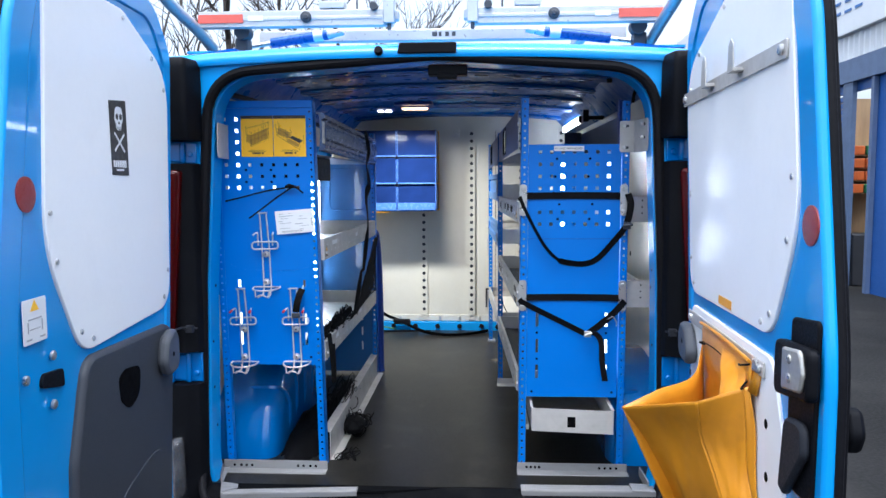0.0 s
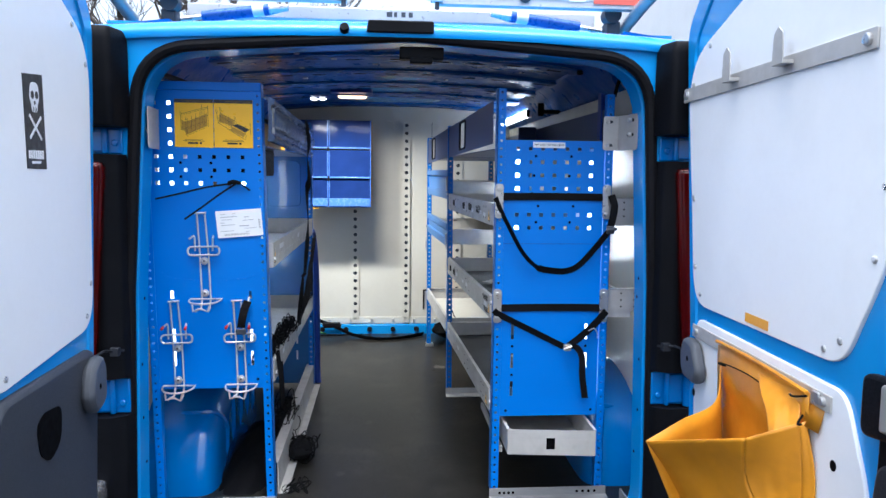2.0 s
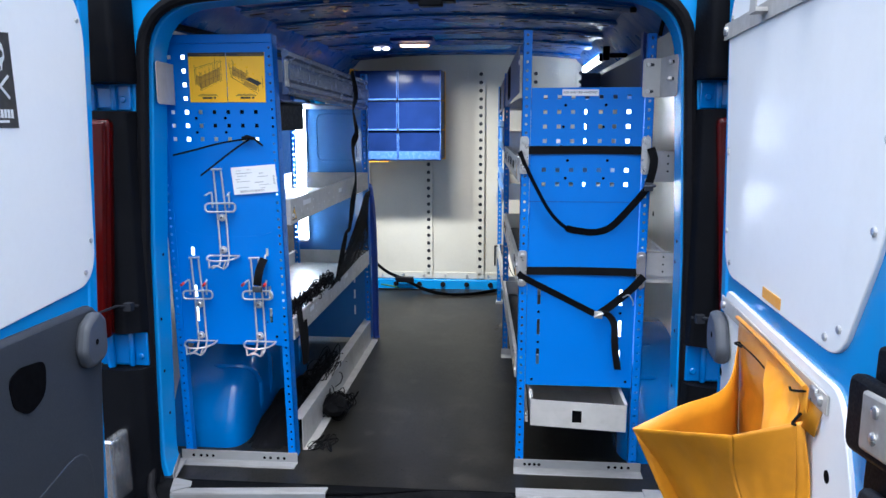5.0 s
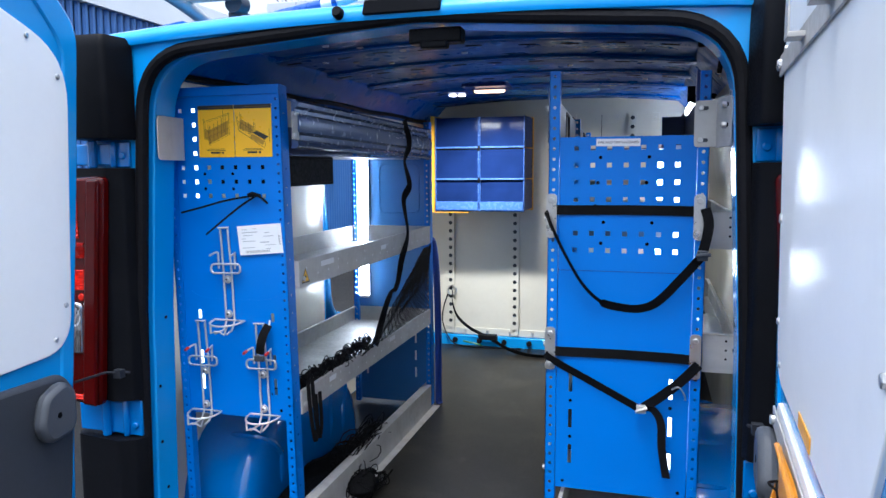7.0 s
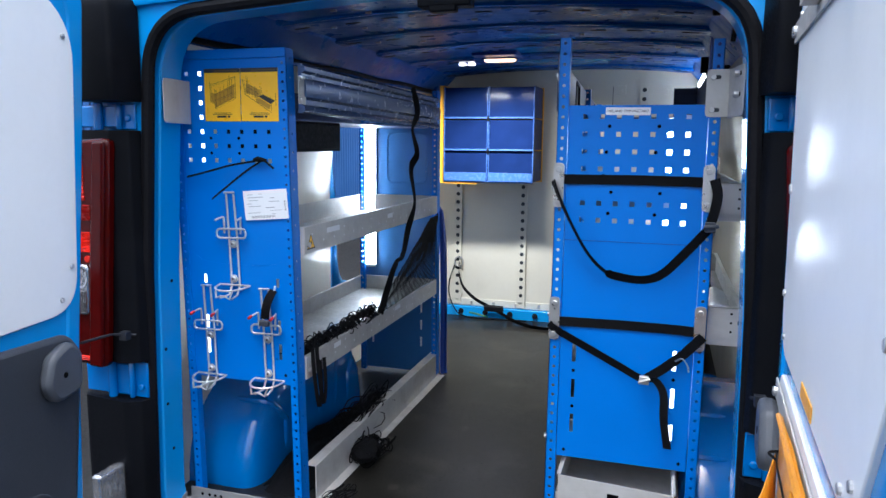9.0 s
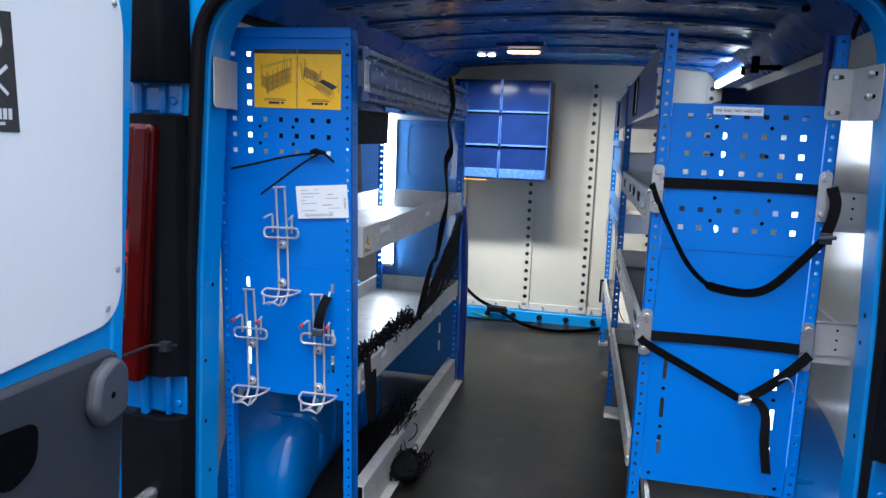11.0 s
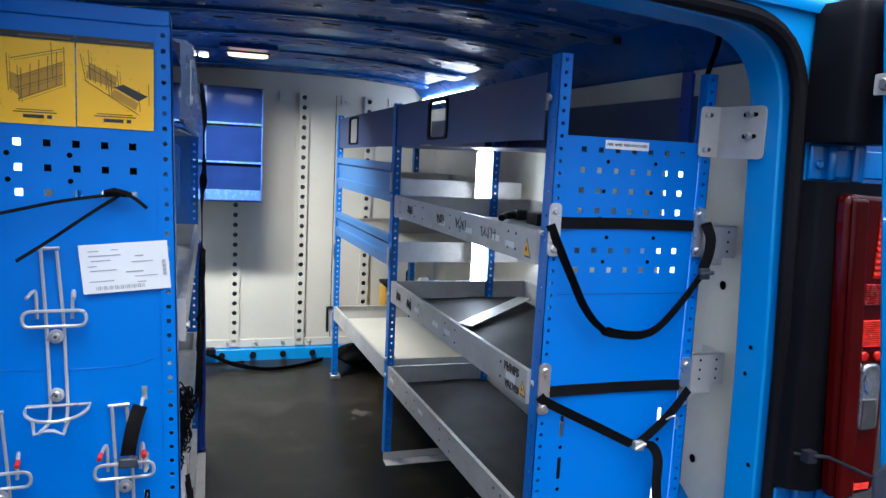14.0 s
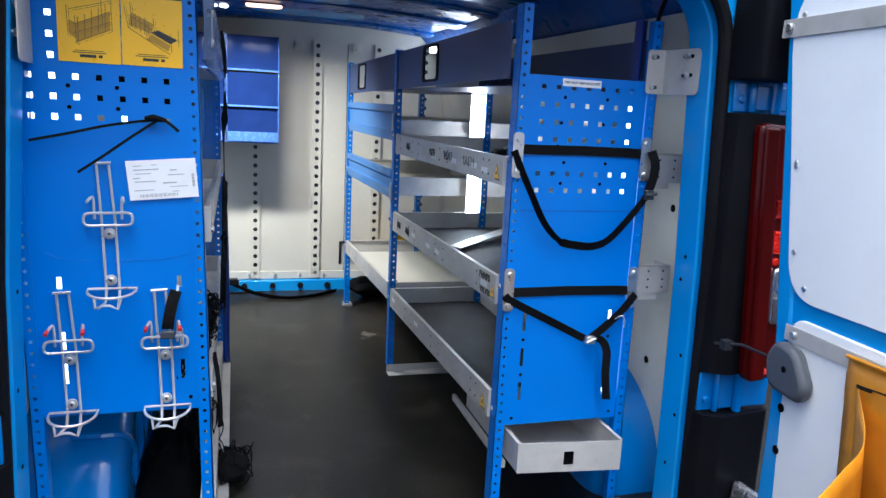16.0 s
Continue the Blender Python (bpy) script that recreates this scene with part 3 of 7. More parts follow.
part("lower_panel", lower, BODY, frame_body, bevel=0.01)
part("painted_strip", Mesh().box(-0.50, -0.19, 2.210, 2.2355, 0.518, 0.531), BODY, frame_body, "blue painted strip under the sill", bevel=0.004)
for x in (-0.170, -0.090):
    part("sill_catch", Mesh().prism([(x - 0.020, 0.0), (x + 0.020, 0.0), (x + 0.010, 0.026), (x - 0.010, 0.026)], lambda p, q, s: (p, 2.236 + q, 0.549 + q * 0.4 + s), 0, 0.012), BODY, frame_body, bevel=0.004)
bumper = tagged(part("rear_bumper", Mesh().prism(rounded([(2.00, 0.30, 0.03), (2.22, 0.28, 0.01), (2.236, 0.475, 0.01), (2.14, 0.470, 0.02), (2.03, 0.44, 0.05)], 5), lambda p, q, s: (s, p, q), -0.93, 0.89), BUMPER), "dark grey moulded plastic step bumper", "bumper")

for side in (1, -1):
    f = lambda x: x * side if side > 0 else x * side + 2 * CX
    pillar = Mesh().prism(rounded([(0.738, 2.349, 0.01), (0.750, 2.315, 0.02), (0.79, 2.295, 0.03), (0.945, 2.315, 0.03), (0.96, 2.40, 0.02), (0.738, 2.3495, 0.002)], 4), lambda p, q, s: (f(p), q, s), 0.47, 0.952)
    part("lower_pillar_cover", pillar, BLACK, frame_body, "black plastic rear pillar cover")
    pillar = Mesh().prism(rounded([(0.738, 2.349, 0.01), (0.750, 2.315, 0.02), (0.79, 2.295, 0.03), (0.945, 2.315, 0.03), (0.96, 2.40, 0.02), (0.738, 2.3495, 0.002)], 4), lambda p, q, s: (f(p), q, s), 1.062, 1.688)
    col = part("pillar_cover", pillar, BLACK, frame_body, "black plastic rear pillar cover")
    cap = Mesh()
    plan = rounded([(0.885, 2.25, 0.03), (0.742, 2.25, 0.02), (0.724, 2.345, 0.004), (0.885, 2.346, 0.004)], 4)
    n = len(plan)
    levels = ((1.762, 0.97), (1.772, 1.0), (1.93, 1.0), (1.99, 0.985), (2.015, 0.94), (2.022, 0.88))
    cap.add([(f(0.80 + (p - 0.80) * k), 2.345 + (q - 2.345) * k, z) for z, k in levels for p, q in plan],
            [(i * n + j, i * n + (j + 1) % n, i * n + n + (j + 1) % n, i * n + n + j) for i in range(5) for j in range(n)] + [tuple(range(n)), tuple(5 * n + j for j in range(n))])
    part("pillar_cap", cap, BLACK, frame_body, "ribbed black hinge cover")
    for z0, z1 in ((1.690, 1.758), (0.955, 1.055)):
        hinge = Mesh().box(f(0.745), f(0.82), 2.337, 2.347, z0, z1).box(f(0.785), f(0.945), 2.330, 2.345, z0 + 0.006, z1 - 0.006)
        hinge.tube([(f(0.850), 2.324, z0 - 0.002), (f(0.850), 2.324, z1 + 0.002)], 0.012, 10).tube([(f(0.790), 2.330, z0), (f(0.790), 2.330, z1)], 0.009, 8).tube([(f(0.765), 2.338, z0 + 0.03), (f(0.765), 2.330, z0 + 0.03)], 0.010, 8)
        part("hinge", hinge, SHADEBLUE, frame_body, "blue painted door hinge", bevel=0.005)
    light = thing("tail_light", (f(0.86), 2.30, 1.08), "tall red tail light with a clear reversing lens", "tail light", "tail lights")
    lens = Mesh().prism(rounded([(0.818, 1.052, 0.02), (0.930, 1.062, 0.02), (0.914, 1.660, 0.02), (0.774, 1.668, 0.02)], 4), lambda p, q, s: (f(p), s, q), 2.268, 2.30)
    part("red_lens", lens, RED, light, "glossy red lens", bevel=0.008)
    rim = Mesh().prism(rounded([(0.822, 1.056, 0.008), (0.866, 1.060, 0.008), (0.846, 1.345, 0.03), (0.818, 1.658, 0.008), (0.780, 1.660, 0.008), (0.803, 1.345, 0.05)], 4), lambda p, q, s: (f(p), s, q), 2.256, 2.269)
    part("lens_rim", rim, RED, light, "smooth dark red inner rim", bevel=0.006)
    for z0, z1, x0, x1, rib, mat, note in ((1.505, 1.640, 0.858, 0.902, 0.0115, REDLIT, "bright ribbed red reflector"), (1.452, 1.494, 0.842, 0.900, 0.0040, REDMID, "dull red lens block"), (1.368, 1.422, 0.846, 0.900, 0.0040, REDLIT, "bright ribbed red reflector"), (1.070, 1.084, 0.850, 0.910, 0.0040, REDLIT, "bright ribbed red reflector")):
        facet = Mesh()
        n = int((z1 - z0) / rib)
        outl = [(z0, 0.005)] + [(z0 + (z1 - z0) * k / (2 * n), -0.0024 * (k % 2)) for k in range(2 * n + 1)] + [(z1, 0.005)]
        facet.prism(outl, lambda p, q, t: (f(t), 2.2665 + q, p), x0, x1)
        part("reflector_block", facet, mat, light, note, flat=True)
    for x in (0.856, 0.890):
        part("red_bulb", disc(Mesh(), (f(x), 2.267, 1.350), (0, -1, 0), 0.010, 0.006, 14), REDLIT, light, bevel=0.002)
    clear = Mesh().prism(rounded([(0.858, 1.196, 0.02), (0.908, 1.200, 0.012), (0.902, 1.335, 0.02), (0.853, 1.335, 0.02)], 5), lambda p, q, s: (f(p), s, q), 2.2600, 2.27)
    part("clear_lens", clear, CLEAR, light, "clear reversing lens", bevel=0.004)
    for k in range(6):
        part("lens_flute", Mesh().tube([(f(0.866 + 0.0066 * k), 2.2600, 1.204), (f(0.864 + 0.0062 * k), 2.2600, 1.262)], 0.0026, 8), CHROME, light)
    bowl = Mesh()
    for k in range(10):
        a0, a1 = math.radians(36 * k + 3), math.radians(36 * k + 33)
        bowl.add([(f(0.879 + r * 0.021 * math.cos(a)), 2.2592 + 0.004 * (1 - r), 1.300 + r * 0.030 * math.sin(a)) for r, a in ((1, a0), (1, a1), (0.25, a1), (0.25, a0))], [(0, 1, 2, 3)])
    part("lens_bowl", bowl, CHROME, light, "faceted chrome reflector", flat=True)
    inn, top_l = (0.797, 0.775) if side < 0 else (0.842, 0.775)
    low = Mesh().prism(rounded([(inn, 0.58, 0.012), (inn + 0.036, 0.58, 0.012), (inn + 0.036, top_l, 0.012), (inn + 0.004, top_l, 0.012)], 4), lambda p, q, s: (f(p), s, q), 2.205, 2.30)
    part("low_lens", low, CLEAR, light, "clear lower lens", bevel=0.006)
    stay = Mesh().tube([(f(0.745), 2.30, 1.145), (f(0.78), 2.25, 1.155), (f(0.765), 2.13, 1.165)], 0.0035, 8)
    stay.box(f(0.750), f(0.772), 2.268, 2.288, 1.136, 1.158)
    part("door_stay", stay, BUMPER, frame_body, "thin black door check arm")

closing = Mesh().box(-0.90, 0.86, 7.20, 7.22, 0.36, 2.098).box(-0.90, 0.86, 2.40, 7.20, 0.33, 0.36)
tagged(part("wall_front", closing, BODY), "plain blue wall closing the front of the van", "wall", kind="structure")

# bulkhead
bulk = tagged(part("wall_north", Mesh().box(-0.86, 0.85, 5.03, 5.045, 0.56, 2.09), CREAM, flat=True), "cream painted steel bulkhead with punched posts", "bulkhead", kind="structure")
for x in (-0.655, -0.250, 0.085, 0.425, 0.70):
    m = Mesh().punched(0.046, 0.655, 1.985, 0.0505, 0.0125, lambda u, v, s, c=x: (c + u, 5.012 + s, v), 0.002)
    m.box(x - 0.0245, x - 0.0225, 5.012, 5.0305, 0.655, 1.985).box(x + 0.0225, x + 0.0245, 5.012, 5.0305, 0.655, 1.985)
    m.box(x - 0.040, x - 0.0245, 5.0265, 5.0305, 0.655, 1.985)
    part("stud", m, CREAM, bulk, "cream steel post punched with round holes")
    # Dark strip behind the punched holes stands in for shade inside the post.
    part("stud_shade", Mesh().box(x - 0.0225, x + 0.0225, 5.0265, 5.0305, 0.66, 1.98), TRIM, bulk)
base = Mesh().box(-0.78, 0.78, 5.022, 5.031, 0.648, 0.690)
part("bottom_flange", base, CREAM, bulk, "cream bottom flange with bolts", bevel=0.001)
part("bottom_sill", Mesh().box(-0.80, 0.80, 4.990, 5.031, FLOOR - 0.01, 0.645), BODY, bulk, "blue painted floor step", bevel=0.004)
bolts = Mesh()
for k in range(11):
    disc(bolts, (-0.70 + 0.14 * k, 5.022, 0.671), (0, -1, 0), 0.009, 0.008, 8)
part("bolt", bolts, ZINC, bulk)["kind"] = "stuff"
plugs = Mesh()
for k in range(9):
    disc(plugs, (-0.62 + 0.155 * k, 4.990, 0.615), (0, -1, 0.2), 0.017, 0.012, 10)
part("rubber_plug", plugs, BLACK, bulk)["kind"] = "stuff"
tabs = Mesh()
for x in (-0.42, -0.22, -0.02, 0.30, 0.55):
    tabs.box(x - 0.022, x + 0.022, 5.020, 5.031, 1.935, 1.985)
    disc(tabs, (x, 5.020, 1.955), (0, -1, 0), 0.008, 0.006, 8)
part("fixing_tab", tabs, CREAM, bulk, bevel=0.001)["kind"] = "stuff"
part("seam", Mesh().box(-0.285, -0.282, 5.0275, 5.031, 0.69, 1.98).box(0.250, 0.253, 5.0275, 5.031, 0.69, 1.98), TRIM, bulk)["kind"] = "stuff"

# wheel arches
for side in (-1, 1):
    inner = 0.615 if side < 0 else 0.625
    arch = thing("wheel_arch", (0.74 * side, 3.03, FLOOR), "rounded glossy blue wheel arch with pressed ribs", "wheel arch", "wheel arches")

    def arch_at(a, u, lift=0.0):
        """Place on the arch: a from 0 to pi along the van, u from the side wall (0) to the inner flank (1)."""
        x = 0.86 - (0.86 - inner) * math.sin(min(1, u) * math.pi / 2) ** 0.8
        drop = 1.0 - 0.30 * max(0, (u - 0.55) / 0.45) ** 2.2
        return ((x - lift * 0.4) * side, 3.03 - 0.44 * (1 - 0.24 * max(0, (u - 0.5) / 0.5) ** 2) * math.cos(a), FLOOR - 0.02 + (0.36 * max(0.0, math.sin(a)) ** 0.75) * drop + lift)
    n, m = 26, 12
    v, f = [], []
    for i in range(n + 1):
        v += [arch_at(math.pi * i / n, k / m) for k in range(m + 1)] + [(inner * side, 3.03 - 0.44 * 0.76 * math.cos(math.pi * i / n), FLOOR - 0.02)]
    w = m + 2
    for i in range(n):
        f += [(i * w + k, i * w + k + 1, i * w + w + k + 1, i * w + w + k) for k in range(w - 1)]
    part("arch_panel", Mesh().add(v, f), SHADEBLUE, arch, smooth=50)
    for a in (0.75, 1.15, 1.57, 1.99, 2.39):
        pts = [arch_at(a, 0.25 + 0.75 * k / 10, -0.004) for k in range(11)]
        e = pts[-1]
        pts += [(e[0], e[1], e[2] - (e[2] - FLOOR) * 0.4), (e[0] + 0.006 * side, e[1], e[2] - (e[2] - FLOOR) * 0.7)]
        part("pressed_rib", Mesh().tube(pts, [0.006] + [0.012] * 11 + [0.005], 8), SHADEBLUE, arch)


# ---------- rear doors ----------
def door(name, hinge, along, outward, outline, upper, label):
    d = tagged(new(name), label, "door", kind="structure")
    d.location = Vector((hinge[0], hinge[1], 0.45)) * UNIT

    def at(u, z, s):
        return (hinge[0] + along[0] * u + outward[0] * s, hinge[1] + along[1] * u + outward[1] * s, z)
    slab = rounded(outline, 8)
    part("door_shell", Mesh().prism([(p if p < 0.5 else p - 0.075, q) for p, q in slab], at, 0.006, 0.052), BODY, d, "bright blue painted door shell", bevel=0.012)
    inner = [(p * 0.86 + 0.055, 1.30 + (q - 1.30) * 0.93) for p, q in slab]
    part("rim", Mesh().ring(slab, inner, at, 0.0008, 0.022), BODY, d, "raised blue door rim", bevel=0.006)
    part("edge_seal", Mesh().tube([at(p - 0.010, q, 0.029) for p, q in slab if p > 0.5], 0.009, 8).tube([at(p - 0.030, q, 0.040) for p, q in slab if p > 0.5], 0.011, 8), RUBBER, d, "black rubber edge seal")
    part("outer_skin", Mesh().prism([(p - (0.062 if p > 0.5 else 0.0), q) for p, q in slab], at, 0.0535, 0.057), BODY, d, "thin blue outer skin")
    board = rounded(upper, 8)
    part("upper_board", Mesh().prism(board, at, -0.001, 0.0165), PANEL, d, "glossy white board over the window", bevel=0.002)
    scr = Mesh()
    cu, cz = sum(p[0] for p in upper) / len(upper), sum(p[1] for p in upper) / len(upper)
    step = len(board) // 13 + 1
    nrm = [-c for c in outward]
    for p, q in board[::step]:
        disc(scr, at(p + (cu - p) * 0.05, q + (cz - q) * 0.05, -0.001), (nrm[0], nrm[1], 0), 0.0065, 0.004, 8)
    part("screw", scr, ZINC, d)["kind"] = "stuff"
    return d, at, nrm


lh = Vector((0.09, -1.0)).normalized()
door_l, at_l, n_l = door("door_1", (-0.80, 2.20), (lh.x, lh.y), (lh.y, -lh.x),
                         [(0.120, 0.46, 0.03), (0.995, 0.46, 0.05), (0.995, 1.30, 0.60), (0.885, 1.92, 0.30), (0.80, 2.13, 0.14), (0.13, 2.145, 0.16), (0.0, 2.02, 0.10), (0.030, 1.66, 0.30), (0.085, 1.14, 0.30)],
                         [(0.085, 1.255, 0.10), (0.66, 1.235, 0.10), (0.80, 1.48, 0.30), (0.755, 2.06, 0.06), (0.36, 2.065, 0.10), (0.045, 1.95, 0.16)],
                         "open blue van rear door, white board above grey moulded trim")
grey_poly = rounded([(0.170, 0.50, 0.04), (0.76, 0.50, 0.04), (0.735, 1.00, 0.15), (0.66, 1.225, 0.07), (0.13, 1.205, 0.05), (0.092, 1.155, 0.05)], 8)
trim_l = part("lower_trim", Mesh().prism(grey_poly, at_l, -0.012, 0.017), TRIM, door_l, "textured grey moulded lower trim", bevel=0.010)
pocket = rounded([(0.21, 0.55, 0.05), (0.62, 0.55, 0.08), (0.56, 0.83, 0.18), (0.20, 0.885, 0.10)], 6)
part("pocket", Mesh().prism(pocket, at_l, -0.0145, -0.010), TRIM, trim_l, "shallow moulded door pocket", bevel=0.012)
cup = rounded([(0.365, 1.138, 0.03), (0.46, 1.150, 0.03), (0.505, 1.138, 0.03), (0.495, 1.075, 0.04), (0.445, 1.040, 0.05), (0.375, 1.060, 0.05)], 6)
part("grab_handle", Mesh().prism(cup, at_l, -0.014, -0.009), HOLE, trim_l, "dark recessed grab handle")
knob = rounded([(0.128, 1.072, 0.04), (0.218, 1.062, 0.04), (0.243, 1.11, 0.04), (0.223, 1.175, 0.04), (0.158, 1.200, 0.035), (0.126, 1.165, 0.035)], 6)
part("check_cover", Mesh().prism(knob, at_l, -0.042, -0.010), TRIMLIGHT, door_l, "rounded grey door check cover", bevel=0.010)
part("cover_screw", disc(Mesh(), at_l(0.188, 1.125, -0.042), (n_l[0], n_l[1], 0), 0.007, 0.001), HOLE, door_l)
part("reflector", disc(Mesh(), at_l(0.862, 1.594, 0.0012), (n_l[0], n_l[1], 0), 0.035, 0.004, 24), REFLECTOR, door_l, "round dull red reflector")
part("latch_cup", Mesh().prism(rounded([(0.745, 1.185, 0.01), (0.75, 1.225, 0.01), (0.83, 1.232, 0.02), (0.84, 1.205, 0.02)], 4), at_l, -0.0012, 0.006), BLACK, door_l, "black latch opening")
lscr = Mesh()
for u, z in ((0.895, 1.236), (0.79, 1.262), (0.795, 1.160)):
    disc(lscr, at_l(u, z, 0.0012), (n_l[0], n_l[1], 0), 0.010, 0.006, 12)
part("latch_bolt", lscr, ZINC, door_l, "bright latch bolts")["kind"] = "stuff"

sticker = thing("door_sticker", at_l(0.42, 1.645, 0), "black vertical sticker with a pale emblem", "sticker")
sp = [(0.472, 1.822), (0.370, 1.832), (0.362, 1.640), (0.464, 1.640)]
part("backing", Mesh().prism(sp, at_l, -0.0022, -0.0013), INK, sticker)
emb = Mesh().prism(rounded([(0.430, 1.752, 0.008), (0.404, 1.753, 0.008), (0.401, 1.768, 0.008), (0.392, 1.780, 0.012), (0.396, 1.812, 0.02), (0.437, 1.811, 0.02), (0.442, 1.779, 0.012), (0.433, 1.767, 0.008)], 4), at_l, -0.0030, -0.0023)
dark = Mesh()
for u, z, r in ((0.428, 1.786, 0.008), (0.406, 1.787, 0.008), (0.417, 1.771, 0.004)):
    dark.prism([(u + r * math.cos(a * 0.785), z + r * math.sin(a * 0.785)) for a in range(8)], at_l, -0.0036, -0.0029)
for k in range(3):
    dark.prism([(0.426 - 0.008 * k, 1.753), (0.424 - 0.008 * k, 1.753), (0.424 - 0.008 * k, 1.762), (0.426 - 0.008 * k, 1.762)], at_l, -0.0036, -0.0029)
part("emblem_marks", dark, INK, sticker)
emb.beam(at_l(0.445, 1.745, -0.0026), at_l(0.385, 1.700, -0.0026), 0.0008, 0.006).beam(at_l(0.385, 1.745, -0.0026), at_l(0.445, 1.700, -0.0026), 0.0008, 0.006)
for k in range(7):
    u = 0.456 - 0.0115 * k
    emb.prism([(u, 1.676 + 0.0003 * k), (u - 0.008, 1.676 + 0.0003 * k), (u - 0.008, 1.660), (u, 1.660)], at_l, -0.0030, -0.0023)
emb.prism([(0.440, 1.655), (0.395, 1.656), (0.395, 1.651), (0.440, 1.650)], at_l, -0.0030, -0.0023)
part("emblem", emb, PAPER, sticker, "pale printed shapes")
safety = thing("safety_label", at_l(0.85, 1.30, 0), "white safety label with a yellow triangle and diagram", "label")
part("backing", Mesh().prism(rounded([(0.895, 1.302, 0.004), (0.808, 1.302, 0.004), (0.808, 1.390, 0.004), (0.895, 1.390, 0.004)], 2), at_l, -0.0006, 0.0010), PAPER, safety)
part("triangle", Mesh().prism([(0.868, 1.366), (0.836, 1.366), (0.852, 1.388)], at_l, -0.0012, -0.0004), YELLOW, safety)
dia = Mesh()
for u, z, w, h in ((0.852, 1.350, 0.050, 0.003), (0.852, 1.330, 0.040, 0.002), (0.878, 1.335, 0.004, 0.022), (0.826, 1.335, 0.004, 0.022), (0.875, 1.311, 0.02, 0.003), (0.826, 1.311, 0.02, 0.003)):
    dia.prism([(u - w / 2, z - h / 2), (u + w / 2, z - h / 2), (u + w / 2, z + h / 2), (u - w / 2, z + h / 2)], at_l, -0.0012, -0.0004)
part("diagram", dia, GREYINK, safety)

rh = Vector((-0.06, -1.0)).normalized()
door_r, at_r, n_r = door("door_2", (0.772, 2.20), (rh.x, rh.y), (-rh.y, rh.x),
                         [(0.075, 0.46, 0.03), (1.041, 0.46, 0.05), (1.041, 1.314, 0.60), (0.924, 1.909, 0.30), (0.831, 2.117, 0.14), (0.09, 2.173, 0.16), (-0.05, 2.048, 0.10), (0.0, 1.664, 0.30), (0.075, 1.114, 0.30)],
                         [(0.085, 1.305, 0.10), (0.776, 1.311, 0.09), (0.902, 1.542, 0.30), (0.815, 2.035, 0.08), (0.371, 2.064, 0.10), (-0.028, 1.950, 0.16), (0.040, 1.580, 0.40)],
                         "open blue van rear door, white boards and hanging bag rail")
low_board = rounded([(0.146, 0.52, 0.05), (0.886, 0.52, 0.05), (0.870, 1.114, 0.20), (0.792, 1.269, 0.06), (0.115, 1.271, 0.05), (0.105, 1.201, 0.04)], 8)
part("lower_board", Mesh().prism(low_board, at_r, -0.001, 0.0165), PANEL, door_r, "white lower board", bevel=0.002)
dots = Mesh()
for u, z in ((0.770, 1.132), (0.781, 1.027), (0.114, 1.069), (0.116, 0.973), (0.787, 0.915)):
    disc(dots, at_r(u, z, -0.001), (n_r[0], n_r[1], 0), 0.010, 0.001, 12)
part("hole", dots, HOLE, door_r)["kind"] = "stuff"
bar = Mesh().prism(rounded([(-0.035, 1.846, 0.004), (-0.035, 1.884, 0.004), (0.826, 1.877, 0.004), (0.826, 1.842, 0.004)], 2), at_r, -0.0065, -0.0025)
for u, h in ((0.297, 0.075), (0.543, 0.070)):
    bar.prism(rounded([(u - 0.022, 1.865, 0.001), (u + 0.022, 1.865, 0.001), (u + 0.018, 1.865 + h * 0.8, 0.01), (u, 1.865 + h, 0.006), (u - 0.018, 1.865 + h * 0.8, 0.01)], 3), at_r, -0.030, -0.027)
    bar.prism([(u - 0.022, 1.860), (u + 0.022, 1.860), (u + 0.022, 1.868), (u - 0.022, 1.868)], at_r, -0.030, -0.003)
part("hook_bar", bar, RAIL, door_r, "grey metal bar with two upright tabs", bevel=0.0015)
bb = Mesh()
for u, z in ((-0.010, 1.865), (0.804, 1.860)):
    disc(bb, at_r(u, z, -0.0065), (n_r[0], n_r[1], 0), 0.011, 0.007, 10)
part("bar_bolt", bb, ZINC, door_r)["kind"] = "stuff"
part("bag_rail", Mesh().prism([(0.099, 1.219), (0.099, 1.253), (0.759, 1.252), (0.759, 1.221)], at_r, -0.006, -0.0025), RAIL, door_r, "grey aluminium rail", bevel=0.001)
rb = Mesh()
for u, z in ((0.128, 1.236), (0.737, 1.237)):
    disc(rb, at_r(u, z, -0.006), (n_r[0], n_r[1], 0), 0.009, 0.007, 10)
part("rail_bolt", rb, ZINC, door_r)["kind"] = "stuff"
u = 0.150
part("check_cover", Mesh().prism(rounded([(u - 0.058, 1.115, 0.04), (u + 0.042, 1.108, 0.04), (u + 0.058, 1.145, 0.035), (u + 0.016, 1.212, 0.04), (u - 0.045, 1.222, 0.035), (u - 0.068, 1.178, 0.035)], 6), at_r, -0.034, -0.002), TRIMLIGHT, door_r, "rounded grey door check cover", bevel=0.010)
part("cover_screw", disc(Mesh(), at_r(u - 0.005, 1.168, -0.034), (n_r[0], n_r[1], 0), 0.007, 0.001), HOLE, door_r)
part("reflector", disc(Mesh(), at_r(0.956, 1.538, 0.0012), (n_r[0], n_r[1], 0), 0.035, 0.004, 24), REFLECTOR, door_r, "round dull red reflector")
plate = rounded([(0.891, 1.060, 0.01), (1.013, 1.067, 0.01), (1.020, 1.385, 0.015), (0.899, 1.372, 0.015)], 4)
latch = part("latch", Mesh().prism(plate, at_r, -0.006, 0.004), BLACK, door_r, "black latch plate", bevel=0.004)
